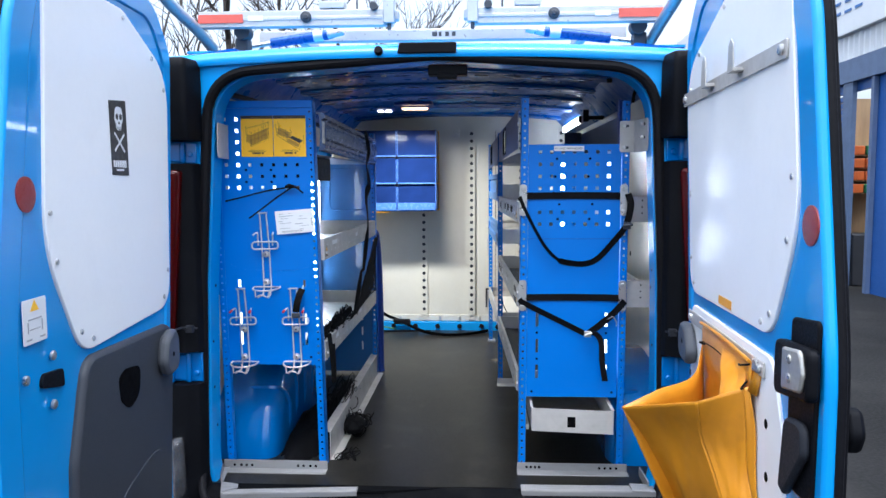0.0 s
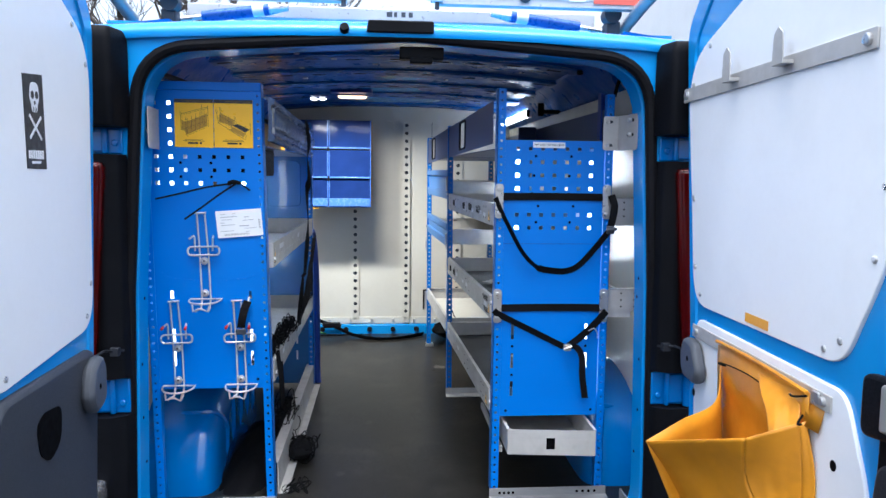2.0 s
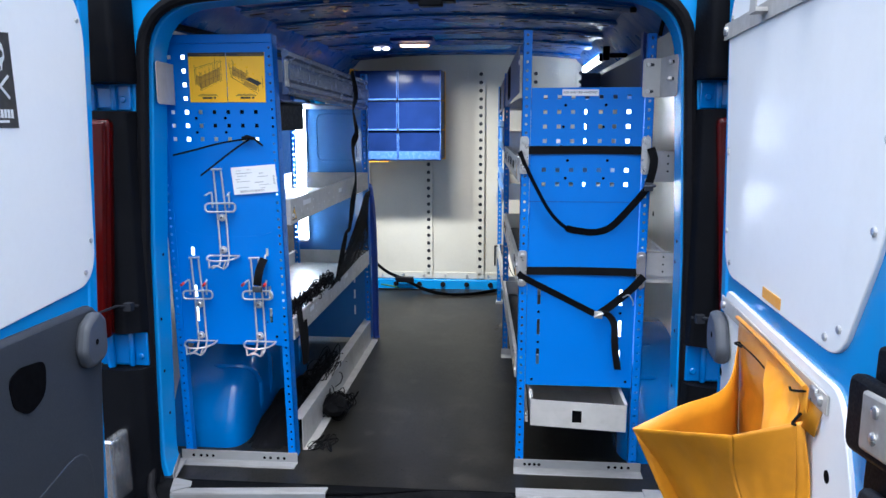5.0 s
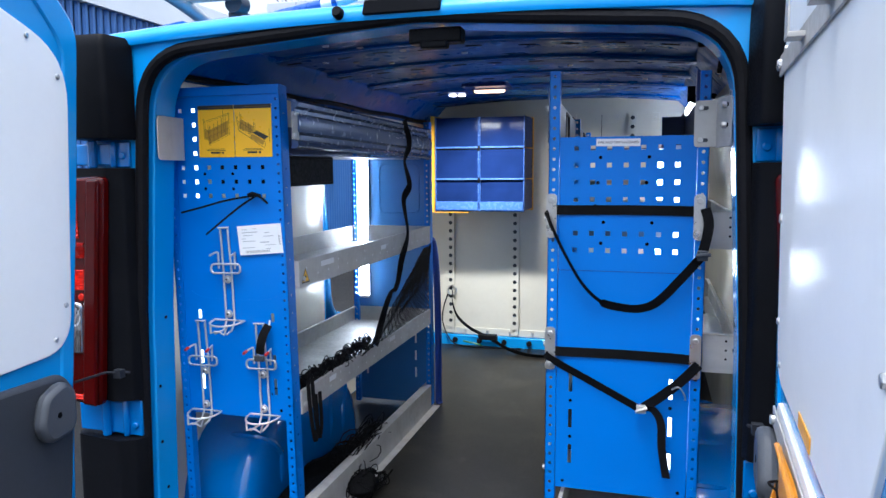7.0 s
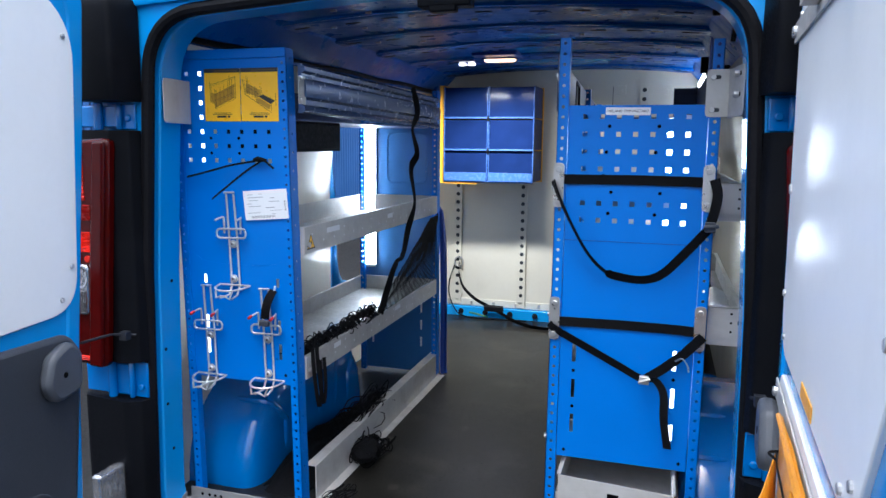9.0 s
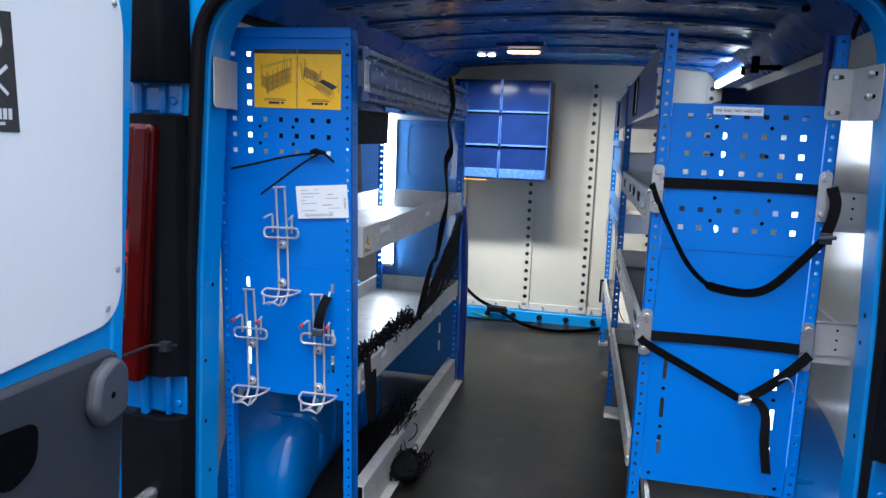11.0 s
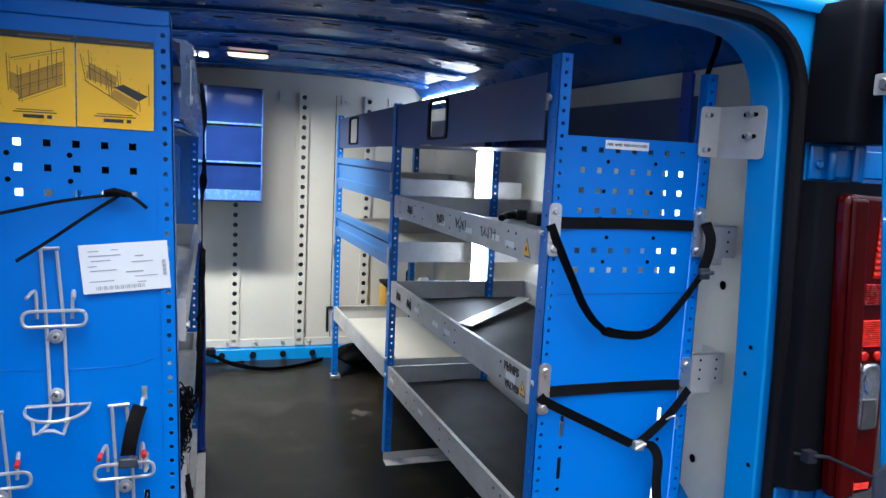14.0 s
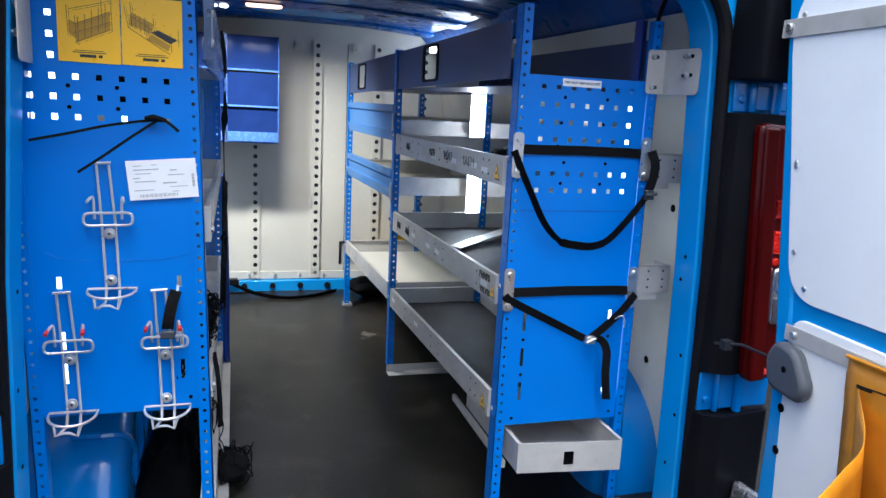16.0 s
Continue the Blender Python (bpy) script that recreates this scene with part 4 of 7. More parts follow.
part("latch_housing", Mesh().prism(rounded([(0.873, 1.226, 0.02), (1.034, 1.251, 0.02), (1.034, 1.340, 0.02), (0.873, 1.329, 0.02)], 4), at_r, -0.026, -0.004), BLACK, latch, bevel=0.006)
part("latch_metal", Mesh().prism(rounded([(0.932, 1.250, 0.008), (1.017, 1.263, 0.016), (1.028, 1.297, 0.012), (1.013, 1.335, 0.016), (0.932, 1.325, 0.008)], 4), at_r, -0.033, -0.024), GALV, latch, "bright zinc latch block", bevel=0.004)
lb = Mesh()
for z in (1.278, 1.311):
    disc(lb, at_r(0.972, z, -0.033), (n_r[0], n_r[1], 0), 0.008, 0.003, 10)
part("latch_bolt", lb, ZINC, latch)["kind"] = "stuff"
part("lever", Mesh().prism(rounded([(0.899, 1.060, 0.012), (0.927, 1.052, 0.012), (1.010, 1.153, 0.03), (1.004, 1.208, 0.03), (0.918, 1.197, 0.03)], 5), at_r, -0.022, -0.006), BUMPER, latch, "dark grey door lever", bevel=0.006)
part("outer_handle", Mesh().prism(rounded([(0.967, 1.153, 0.02), (0.999, 1.159, 0.02), (1.017, 1.193, 0.03), (0.999, 1.231, 0.02), (0.967, 1.234, 0.02)], 6), at_r, 0.050, 0.080), BLACK, door_r, "black outer door handle", bevel=0.008)
part("orange_tag", Mesh().prism([(0.401, 1.318), (0.401, 1.338), (0.508, 1.338), (0.508, 1.317)], at_r, -0.0032, -0.0016), ORANGE, door_r, "small orange warning tag")


# ---------- shelving: shared builders ----------
def post(parent, x0, x1, y, z0, z1, depth, side, lean=0.0, mat=RACK, name="post"):
    """A folded upright: a punched face to the rear and a punched flange on its outer side (side: +1 at x1, -1 at x0)."""
    off = lambda z: -(z - 0.6) * lean
    m = Mesh().punched(x1 - x0, z0, z1, 0.025, 0.0042, lambda u, v, s: ((x0 + x1) / 2 + u + off(v), y + s, v), 0.002)
    for sd, xs_ in ((side, x1 if side > 0 else x0),):
        m.punched(depth, z0, z1, 0.05, 0.0038, lambda u, v, s: (xs_ - sd * s + off(v), y + depth / 2 + u, v), 0.002)
    other = x0 if side > 0 else x1
    v = [(other + off(z) + side * k, y + d, z) for z in (z0, z1) for d in (0.002, depth * 0.6) for k in (0, 0.002)]
    m.add(v, [(0, 1, 3, 2), (4, 6, 7, 5), (0, 4, 5, 1), (2, 3, 7, 6), (0, 2, 6, 4), (1, 5, 7, 3)])
    return part(name, m, mat, parent, flat=True)


def tray(parent, a, b, c, d, z, h, mat, lip=0.010, floor_mat=None, front="front_rail"):
    """An open sheet metal shelf. Corners (x, y): a front rear, b front far, c back far, d back rear."""
    t = 0.0022
    for nm, p, q in ((front, a, b), ("end_wall", b, c), ("back_rail", c, d), ("end_wall", d, a)):
        m = Mesh().beam((*p, z + h / 2), (*q, z + h / 2), t, h)
        mid = (Vector(a) + Vector(b) + Vector(c) + Vector(d)) / 4
        e = (Vector(q) - Vector(p)).normalized()
        s = Vector((-e.y, e.x))
        if s.dot(mid - Vector(p)) < 0:
            s = -s
        o = s * lip / 2
        m.beam((p[0] + o.x, p[1] + o.y, z + h - t / 2), (q[0] + o.x, q[1] + o.y, z + h - t / 2), lip, t)
        m.beam((p[0] + o.x, p[1] + o.y, z + t / 2), (q[0] + o.x, q[1] + o.y, z + t / 2), lip, t)
        part(nm, m, mat, parent, flat=True)
    base = Mesh().add([(*p, z + k) for k in (0.003, 0.005) for p in (a, b, c, d)], [(3, 2, 1, 0), (4, 5, 6, 7), (0, 1, 5, 4), (1, 2, 6, 5), (2, 3, 7, 6), (3, 0, 4, 7)])
    return part("shelf_base", base, floor_mat or mat, parent, flat=True)


def grid_cuts(lo, hi, centres, size):
    out = [lo]
    for c in centres:
        out += [c - size / 2, c + size / 2]
    return out + [hi]


def slotted_panel(parent, x0, x1, y, z0, z1, cols, rows, slots, lean, name, skip=(), small=()):
    """A sheet panel with square holes at cols x rows and upright slots (x, z0, z1), as three sheets joined into one mesh."""
    off = lambda z: -(z - 0.6) * lean
    put = lambda u, v, s: (u + off(v), y + s, v)
    rows = sorted(rows)
    us, split = grid_cuts(x0, x1, cols, 0.0115), min(rows) - 0.03
    vs = grid_cuts(split, z1, rows, 0.0115)
    holes = {(2 * i + 1, 2 * j + 1) for i in range(len(cols)) for j in range(len(rows)) if (i, j) not in skip}
    m = Mesh().perforated(us, vs, holes, put, 0.002)
    xs_ = sorted({s[0] for s in slots})
    zs_ = sorted({(s[1], s[2]) for s in slots})
    us2, vs2 = [x0], [z0]
    for x in xs_:
        us2 += [x - 0.0045, x + 0.0045]
    for a, b in zs_:
        vs2 += [a, b]
    m.perforated(us2 + [x1], vs2 + [split], {(2 * i + 1, 2 * j + 1) for i, x in enumerate(xs_) for j, (a, b) in enumerate(zs_) if (x, a, b) in slots}, put, 0.002)
    ob = part(name, m, RACK, parent, flat=True)
    if small:
        dots = Mesh()
        for x, z in small:
            disc(dots, (x + off(z), y + 0.0002, z), (0, -1, 0), 0.0045, 0.0008, 10)
        part("small_hole", dots, HOLE, ob)["kind"] = "stuff"
    return ob


def bolt_heads(parent, places, normal, r=0.008, h=0.006, mat=ZINC, name="bolt"):
    for p in places:
        part(name, disc(Mesh(), p, normal, r, h, 8), mat, parent)


# ---------- shelving along the nearside ----------
LN = 0.0215
rack_l = thing("shelf_rack", (-0.60, 3.15, FLOOR), "blue steel van rack with two grey trays and a gutter", "shelving", "van racks")
post(rack_l, -0.432, -0.407, 2.510, 0.60, 1.912, 0.042, 1, LN)
post(rack_l, -0.772, -0.747, 2.510, 0.60, 1.912, 0.042, -1, LN)
z_top = 1.905
cols = [-0.7253 + 0.0425 * k for k in range(7)]
rows = [1.85 - 0.04 * k for k in range(7)]
l_slots = [(-0.698, 1.255, 1.280), (-0.698, 1.122, 1.160), (-0.698, 1.045, 1.090), (-0.462, 1.255, 1.280), (-0.462, 1.122, 1.160), (-0.462, 1.045, 1.090)]
rear_panel_l = slotted_panel(rack_l, -0.747, -0.432, 2.514, 0.972, 1.890, cols, rows, l_slots, LN, "end_panel", small=[(-0.655, 1.672), (-0.565, 1.672), (-0.655, 1.630), (-0.565, 1.630), (-0.448, 1.00)])
part("top_flange", Mesh().box(-0.800, -0.436, 2.508, 2.545, 1.888, 1.914), RACK, rack_l, bevel=0.002)
emboss = Mesh().tube(smooth_path([(-0.74, 2.5135, 1.335), (-0.70, 2.5135, 1.318), (-0.60, 2.5135, 1.314), (-0.50, 2.5135, 1.318), (-0.46, 2.5135, 1.330)], 6), 0.0005, 6)
part("pressed_line", emboss, RACK, rear_panel_l)
foot = Mesh().box(-0.785, -0.402, 2.462, 2.512, FLOOR - 0.002, FLOOR + 0.003).box(-0.785, -0.402, 2.505, 2.5085, FLOOR, FLOOR + 0.034)
part("foot_rail", foot, ALU, rack_l, "scuffed aluminium foot rail", bevel=0.001)
fh = Mesh()
for x in (-0.745, -0.72, -0.70, -0.68, -0.51, -0.49, -0.465, -0.445):
    disc(fh, (x, 2.505, FLOOR + 0.015), (0, -1, 0), 0.005, 0.0008, 8)
part("foot_hole", fh, HOLE, rack_l)["kind"] = "stuff"

# far frame with its blue end panel
post(rack_l, -0.432, -0.407, 3.800, 0.60, 1.885, 0.040, 1, 0.005)
post(rack_l, -0.774, -0.751, 3.780, 0.60, 1.80, 0.030, -1, 0.003)
far = rounded([(-0.770, 0.60, 0.004), (-0.432, 0.60, 0.004), (-0.438, 1.75, 0.004), (-0.776, 1.75, 0.004)], 2)
end_far = part("end_panel", Mesh().prism(far, at_y, 3.826, 3.829), SHEET, rack_l, "blue sheet end panel with a pressed square")
part("pressed_square", Mesh().tube([(p, 3.826, q) for p, q in rounded([(-0.66, 1.48, 0.03), (-0.47, 1.48, 0.03), (-0.47, 1.70, 0.03), (-0.66, 1.70, 0.03)], 5)], 0.003, 6, closed=True), SHEET, end_far)
# White strips on the sheet paint the daylight seen through its slots.
sl = Mesh()
for z in (0.72, 0.80, 0.88):
    sl.box(-0.495, -0.487, 3.8250, 3.8265, z, z + 0.045)
    sl.box(-0.735, -0.727, 3.8250, 3.8265, z, z + 0.045)
part("slot", sl, PAPER, end_far, "slots with pale daylight painted in")["kind"] = "stuff"

# shelf trays
FX = -0.412
for z, h in ((1.347, 0.078), (0.980, 0.068)):
    tray(rack_l, (FX, 2.555), (FX, 3.800), (-0.775, 3.800), (-0.775, 2.555), z, h, RAIL, floor_mat=GALV)
# White discs on the rails paint light showing through the holes.
dots_l = Mesh()
for z in (1.350, 0.982):
    for k in range(17):
        for dz in ((0.022, 0.050) if k % 3 == 0 else (0.026,)):
            disc(dots_l, (FX + 0.0011, 2.60 + k * 0.073, z + dz), (1, 0, 0), 0.0032, 0.0006, 8)
part("rivet_hole", dots_l, PAPER, rack_l, "small rail holes painted bright with light")["kind"] = "stuff"
# top gutter with rolled ridges
gp = [(-0.425, 1.748), (-0.408, 1.749), (-0.401, 1.756), (-0.403, 1.766), (-0.413, 1.772), (-0.413, 1.786), (-0.400, 1.793), (-0.397, 1.815), (-0.400, 1.838), (-0.413, 1.845), (-0.413, 1.856), (-0.402, 1.862),
      (-0.401, 1.874), (-0.412, 1.882), (-0.432, 1.884), (-0.436, 1.880), (-0.422, 1.876), (-0.420, 1.820), (-0.422, 1.756)]
gut = Mesh().prism(gp, lambda p, q, s: (p, s, q - 0.006 - 0.018 * (s - 2.55)), 2.552, 3.798)
part("gutter_front", gut, GUTTERRIB, rack_l, "blue grey aluminium gutter with rolled ridges", smooth=50)
part("gutter_base", Mesh().box(-0.770, -0.425, 2.556, 3.796, 1.722, 1.726).box(-0.775, -0.770, 2.556, 3.796, 1.722, 1.84), GUTTER, rack_l)
bolt_heads(rack_l, [(-0.405, 2.532, z) for z in (1.775, 1.835)] + [(FX + 0.002, 2.575, 1.372), (FX + 0.002, 2.575, 1.004)], (1, 0, 0))
part("gutter_bracket", Mesh().box(-0.4045, -0.4025, 2.520, 2.560, 1.765, 1.840), RAIL, rack_l, bevel=0.001)
# kick rail and corner guard
kick = Mesh().prism([(-0.445, 0.696), (-0.409, 0.696), (-0.409, 0.588), (-0.380, 0.588), (-0.380, 0.584), (-0.413, 0.584), (-0.413, 0.692), (-0.445, 0.692)], lambda p, q, s: (p, s, q), 2.60, 3.84)
part("kick_rail", kick, RAIL, rack_l, "grey floor rail", bevel=0.001)
guard = Mesh().tube(smooth_path([(-0.418, 3.842, 1.36), (-0.412, 3.858, 1.33), (-0.403, 3.872, 1.20), (-0.398, 3.876, 0.95), (-0.398, 3.878, 0.63), (-0.392, 3.874, FLOOR)], 5), 0.016, 10)
part("corner_guard", guard, DARKBLUE, rack_l, "dark blue padded corner guard")
blk = Mesh().box(-0.664, -0.458, 2.556, 2.897, 1.634, 1.7215).box(-0.458, -0.455, 2.566, 2.887, 1.642, 1.714)
tagged(part("wall_box", blk, RUBBER, bevel=0.004), "flat black control box hung under the gutter", "control box")

# brackets to the pillars
def pillar_bracket(x_in, seam, end, y_post, z0, z1, label):
    """A bent plate: a leg on the rack post from x_in to seam, and a leg from there to end (x, y) on the pillar."""
    br = thing("pillar_bracket", (x_in, y_post, z0), label, "bracket", "pillar brackets")
    s = 1 if seam > x_in else -1
    a, b = Vector((seam, y_post - 0.002)), Vector(end)
    d = (b - a).normalized()
    n = Vector((d.y, -d.x)) if d.y * s < 0 else Vector((-d.y, d.x))
    ln = (b - a).length
    on = lambda p, q, t: (a.x + d.x * p + n.x * t, a.y + d.y * p + n.y * t, q)
    leg = Mesh().prism(rounded([(x_in, z0, 0.010), (seam, z0, 0.001), (seam, z1, 0.001), (x_in, z1, 0.010)], 3), at_y, y_post - 0.005, y_post - 0.002)
    part("post_leg", leg, RAIL, br, bevel=0.0008)
    part("pillar_leg", Mesh().prism(rounded([(0.0, z0 - 0.002, 0.001), (ln, z0 - 0.002, 0.014), (ln, z1, 0.014), (0.0, z1, 0.001)], 4), on, 0.0, 0.003), RAIL, br, bevel=0.0008)
    oval = lambda c, z, w: rounded([(c - w, z - 0.0045, 0.0045), (c + w, z - 0.0045, 0.0045), (c + w, z + 0.0045, 0.0045), (c - w, z + 0.0045, 0.0045)], 3)
    slots_ = Mesh()
    places = [z1 - 0.018, z0 + (z1 - z0) * 0.42]
    for z in places:
        slots_.prism(oval(ln * 0.68, z, 0.018), on, 0.003, 0.0036)
    part("slot", slots_, HOLE, br)["kind"] = "stuff"
    bolt_heads(br, [on(ln * 0.69, z, 0.0035) for z in places], (n.x, n.y, 0), 0.0075, 0.010)
    for z in (z0 + 0.016, z1 - 0.018):
        xm = x_in + s * min(0.02, abs(seam - x_in) / 2)
        part("leg_slot", Mesh().prism(oval(xm, z, 0.011), at_y, y_post - 0.0056, y_post - 0.005), TRIM, br)
        bolt_heads(br, [(xm - s * 0.006, y_post - 0.005, z)], (0, -1, 0), 0.0065, 0.006)


pillar_bracket(0.634, 0.685, (0.706, 2.422), 2.542, 1.728, 1.836, "bent zinc bracket bolting the rack to the pillar")
pillar_bracket(-0.790, -0.736, (-0.728, 2.383), 2.508, 1.712, 1.828, "slotted zinc bracket bolting the rack to the pillar")

# ---------- shelving along the offside ----------
rack_r = thing("shelf_rack", (0.45, 3.6, FLOOR), "blue steel van rack with grey trays and flat gutter", "shelving", "van racks")
FRONT = lambda y: 0.287 - 0.040 * (y - 2.54)
post(rack_r, 0.289, 0.315, 2.540, 0.605, 1.918, 0.042, -1, -0.004)
post(rack_r, 0.640, 0.665, 2.540, 0.605, 1.905, 0.042, 1, -0.004)
part("dark_upright", Mesh().box(0.640, 0.6445, 2.590, 2.625, 1.750, 1.915).box(0.6445, 0.672, 2.621, 2.625, 1.750, 1.915), DARKBLUE, rack_r, "dark blue folded upright above the panel")
post(rack_r, 0.242, 0.266, 3.660, 0.605, 1.872, 0.042, -1, 0.004)
post(rack_r, 0.599, 0.625, 3.640, 0.605, 1.763, 0.030, -1, 0.0)
post(rack_r, 0.204, 0.228, 4.620, 0.605, 1.862, 0.042, -1, 0.004)
post(rack_r, 0.575, 0.599, 4.620, 0.605, 1.745, 0.040, -1, 0.0)
cols = [0.357 + 0.0398 * k for k in range(7)]
rows = [1.73 - 0.042 * k for k in (0, 1, 2, 3, 5, 6)]
r_slots = [(x, a, b) for x in (0.352, 0.596) for a, b in ((1.113, 1.163), (1.018, 1.067), (0.925, 0.974))]
panel_r = slotted_panel(rack_r, 0.316, 0.638, 2.544, 0.857, 1.757, cols, rows, r_slots, -0.004, "end_panel",
                        small=[(0.415, 1.707), (0.53, 1.707), (0.41, 1.645), (0.525, 1.645), (0.405, 1.588), (0.425, 1.548), (0.54, 1.548), (0.42, 1.496), (0.53, 1.496), (0.352, 1.09), (0.596, 1.09), (0.352, 0.995), (0.335, 0.875), (0.62, 0.875)])
part("fold_line", Mesh().box(0.318, 0.637, 2.5436, 2.5445, 1.4255, 1.427), DARKBLUE, panel_r)
foot_r = Mesh().box(0.285, 0.678, 2.490, 2.542, FLOOR - 0.002, FLOOR + 0.003).box(0.285, 0.678, 2.534, 2.5375, FLOOR, FLOOR + 0.030)
part("foot_rail", foot_r, ALU, rack_r, "scuffed aluminium foot rail", bevel=0.001)
fh = Mesh()
for x in (0.32, 0.335, 0.35, 0.365, 0.58, 0.60, 0.62, 0.64):
    disc(fh, (x, 2.534, FLOOR + 0.014), (0, -1, 0), 0.005, 0.0008, 8)
part("foot_hole", fh, HOLE, rack_r)["kind"] = "stuff"
for x, y in ((0.242, 3.66),):
    m = Mesh().box(x - 0.005, x + 0.37, y - 0.055, y + 0.002, FLOOR - 0.001, FLOOR + 0.003).box(x - 0.005, x + 0.37, y - 0.003, y - 0.001, FLOOR, FLOOR + 0.030)
    part("foot_rail", m, RAIL, rack_r, "grey foot rail", bevel=0.001)

# flat gutter with two finger slots
def gutter_plate(parent, ya, yb, slot, z0=1.745, z1=1.882):
    drop = lambda y: -0.018 * (y - 2.6)
    hw = 0.086
    ys_ = [ya, slot - hw + 0.002, slot + hw - 0.002, yb]
    m = Mesh().perforated(ys_, [z0, 1.762, 1.872, z1], {(1, 1)}, lambda u, v, s: (FRONT(u) - 0.001 + s, u, v + drop(u)), 0.002)
    ob = part("gutter_front", m, GUTTER, parent, "flat blue grey gutter plate with a finger slot", flat=True)
    o = rounded([(slot - hw, 1.758, 0.020), (slot + hw, 1.758, 0.020), (slot + hw, 1.876, 0.020), (slot - hw, 1.876, 0.020)], 4)
    i = rounded([(slot - hw + 0.016, 1.766, 0.016), (slot + hw - 0.016, 1.766, 0.016), (slot + hw - 0.016, 1.868, 0.016), (slot - hw + 0.016, 1.868, 0.016)], 4)
    part("slot_edging", Mesh().ring(o, i, lambda p, q, s: (FRONT(p) - 0.003 + s, p, q + drop(p)), -0.001, 0.006), BLACK, ob, "black rubber slot edging")


gutter_plate(rack_r, 2.583, 3.660, 3.240)
gutter_plate(rack_r, 3.703, 4.622, 4.322)
for ya, yb in ((2.584, 3.664), (3.712, 4.622)):
    m = Mesh().add([(x, y, z) for z in (1.727, 1.729) for x, y in ((FRONT(ya), ya), (FRONT(yb), yb), (0.655, yb), (0.655, ya))], [(3, 2, 1, 0), (4, 5, 6, 7), (0, 1, 5, 4), (1, 2, 6, 5), (2, 3, 7, 6), (3, 0, 4, 7)])
    part("gutter_base", m, GUTTER, rack_r)
    part("gutter_back", Mesh().box(0.655, 0.658, ya, yb, 1.727, 1.862), GUTTER, rack_r)

part("gutter_end", Mesh().box(0.572, 0.655, 3.666, 3.669, 1.7295, 1.872), GUTTER, rack_r, "dark end plate of the gutter")
part("roof_bracket", Mesh().box(0.662, 0.690, 3.655, 3.670, 1.925, 1.985).box(0.690, 0.80, 3.655, 3.670, 1.935, 1.955), BLACK, rack_r, "black bracket up to the roof rail", bevel=0.003)
# rear bay trays
fr = FRONT
R2 = ((fr(2.585), 2.585), (fr(3.655), 3.655), (0.760, 3.655), (0.760, 2.585))
tray(rack_r, *R2, 1.483, 0.072, RAIL, floor_mat=RAIL)
tray(rack_r, *R2, 1.177, 0.074, RAIL, floor_mat=RAIL)
tray(rack_r, (fr(2.585), 2.585), (fr(3.655), 3.655), (0.622, 3.655), (0.622, 2.585), 0.866, 0.074, RAIL, floor_mat=RAIL)
for z in (1.183, 0.872):
    lin = Mesh()
    n = 16
    v = [(fr(y) + 0.016 + ((0.708 if z > 1 else 0.615) - fr(y)) * i / n, y, z + 0.004 + 0.006 * max(0, noise.noise((i * 0.5, y * 4, z)))) for y in [2.60 + 1.06 * k / 20 for k in range(21)] for i in range(n + 1)]
    lin.add(v, [(k * (n + 1) + i, k * (n + 1) + i + 1, (k + 1) * (n + 1) + i + 1, (k + 1) * (n + 1) + i) for k in range(20) for i in range(n)])
    liner = part("shelf_liner", lin, LINER, rack_r, "loose black ribbed shelf liner")
    liner.modifiers.new("thick", "SOLIDIFY").thickness = 0.002
hole_m = Mesh()
for z in (1.483, 1.177, 0.866):
    for y in (2.68, 2.72, 3.02, 3.10, 3.34, 3.42, 3.58):
        disc(hole_m, (fr(y) - 0.0012, y, z + 0.055), (-1, -0.04, 0), 0.0035, 0.0006, 8)
        disc(hole_m, (fr(y) - 0.0012, y, z + 0.02), (-1, -0.04, 0), 0.0035, 0.0006, 8)
part("rivet_hole", hole_m, HOLE, rack_r)["kind"] = "stuff"
# far bay: white shelf and two blue louvre trays
SH = ((fr(3.705), 3.705), (fr(4.622), 4.622), (0.74, 4.622), (0.74, 3.705))
tray(rack_r, *SH, 0.882, 0.068, RAIL, floor_mat=CREAM)
for z0, h0 in ((1.527, 0.140), (1.297, 0.112)):
    prof = [(0.0, 0.0), (-0.004, 0.040), (0.006, 0.043), (0.002, h0 - 0.036), (0.012, h0 - 0.033), (0.012, h0 - 0.029), (-0.004, h0 - 0.027), (-0.004, h0), (0.016, h0), (0.016, h0 - 0.003), (0.018, 0.0)]
    m = Mesh()
    n = len(prof)
    m.add([(fr(y) + p, y, z0 + q) for y in (3.704, 4.620) for p, q in prof], [(i, n + i, n + (i + 1) % n, (i + 1) % n) for i in range(n)] + [tuple(range(n)), tuple(range(2 * n - 1, n - 1, -1))])
    part("louvre_front", m, SLAT, rack_r, "pale blue stepped shelf front", smooth=20)
    tray(rack_r, (fr(3.73) + 0.020, 3.730), (fr(4.62) + 0.020, 4.618), (0.755, 4.618), (0.755, 3.730), z0 + 0.010, 0.074, RAIL, floor_mat=CREAM, front="inner_rail")
bolt_heads(rack_r, [(0.2875, 2.562, z) for z in (1.83, 1.555, 1.23, 0.90)] + [(0.240, 3.68, z) for z in (1.63, 1.55, 1.20, 0.96, 0.90)] + [(0.203, 4.64, z) for z in (1.33, 1.26, 0.92)], (-1, 0, 0), 0.007, 0.006)
for y, z in ((3.68, 1.60), (3.68, 1.33), (4.64, 1.22)):
    part("tray_latch", Mesh().box(fr(y) - 0.012, fr(y) - 0.005, y - 0.008, y + 0.008, z - 0.035, z + 0.035), ZINC, rack_r, "bright spring latch", bevel=0.003)

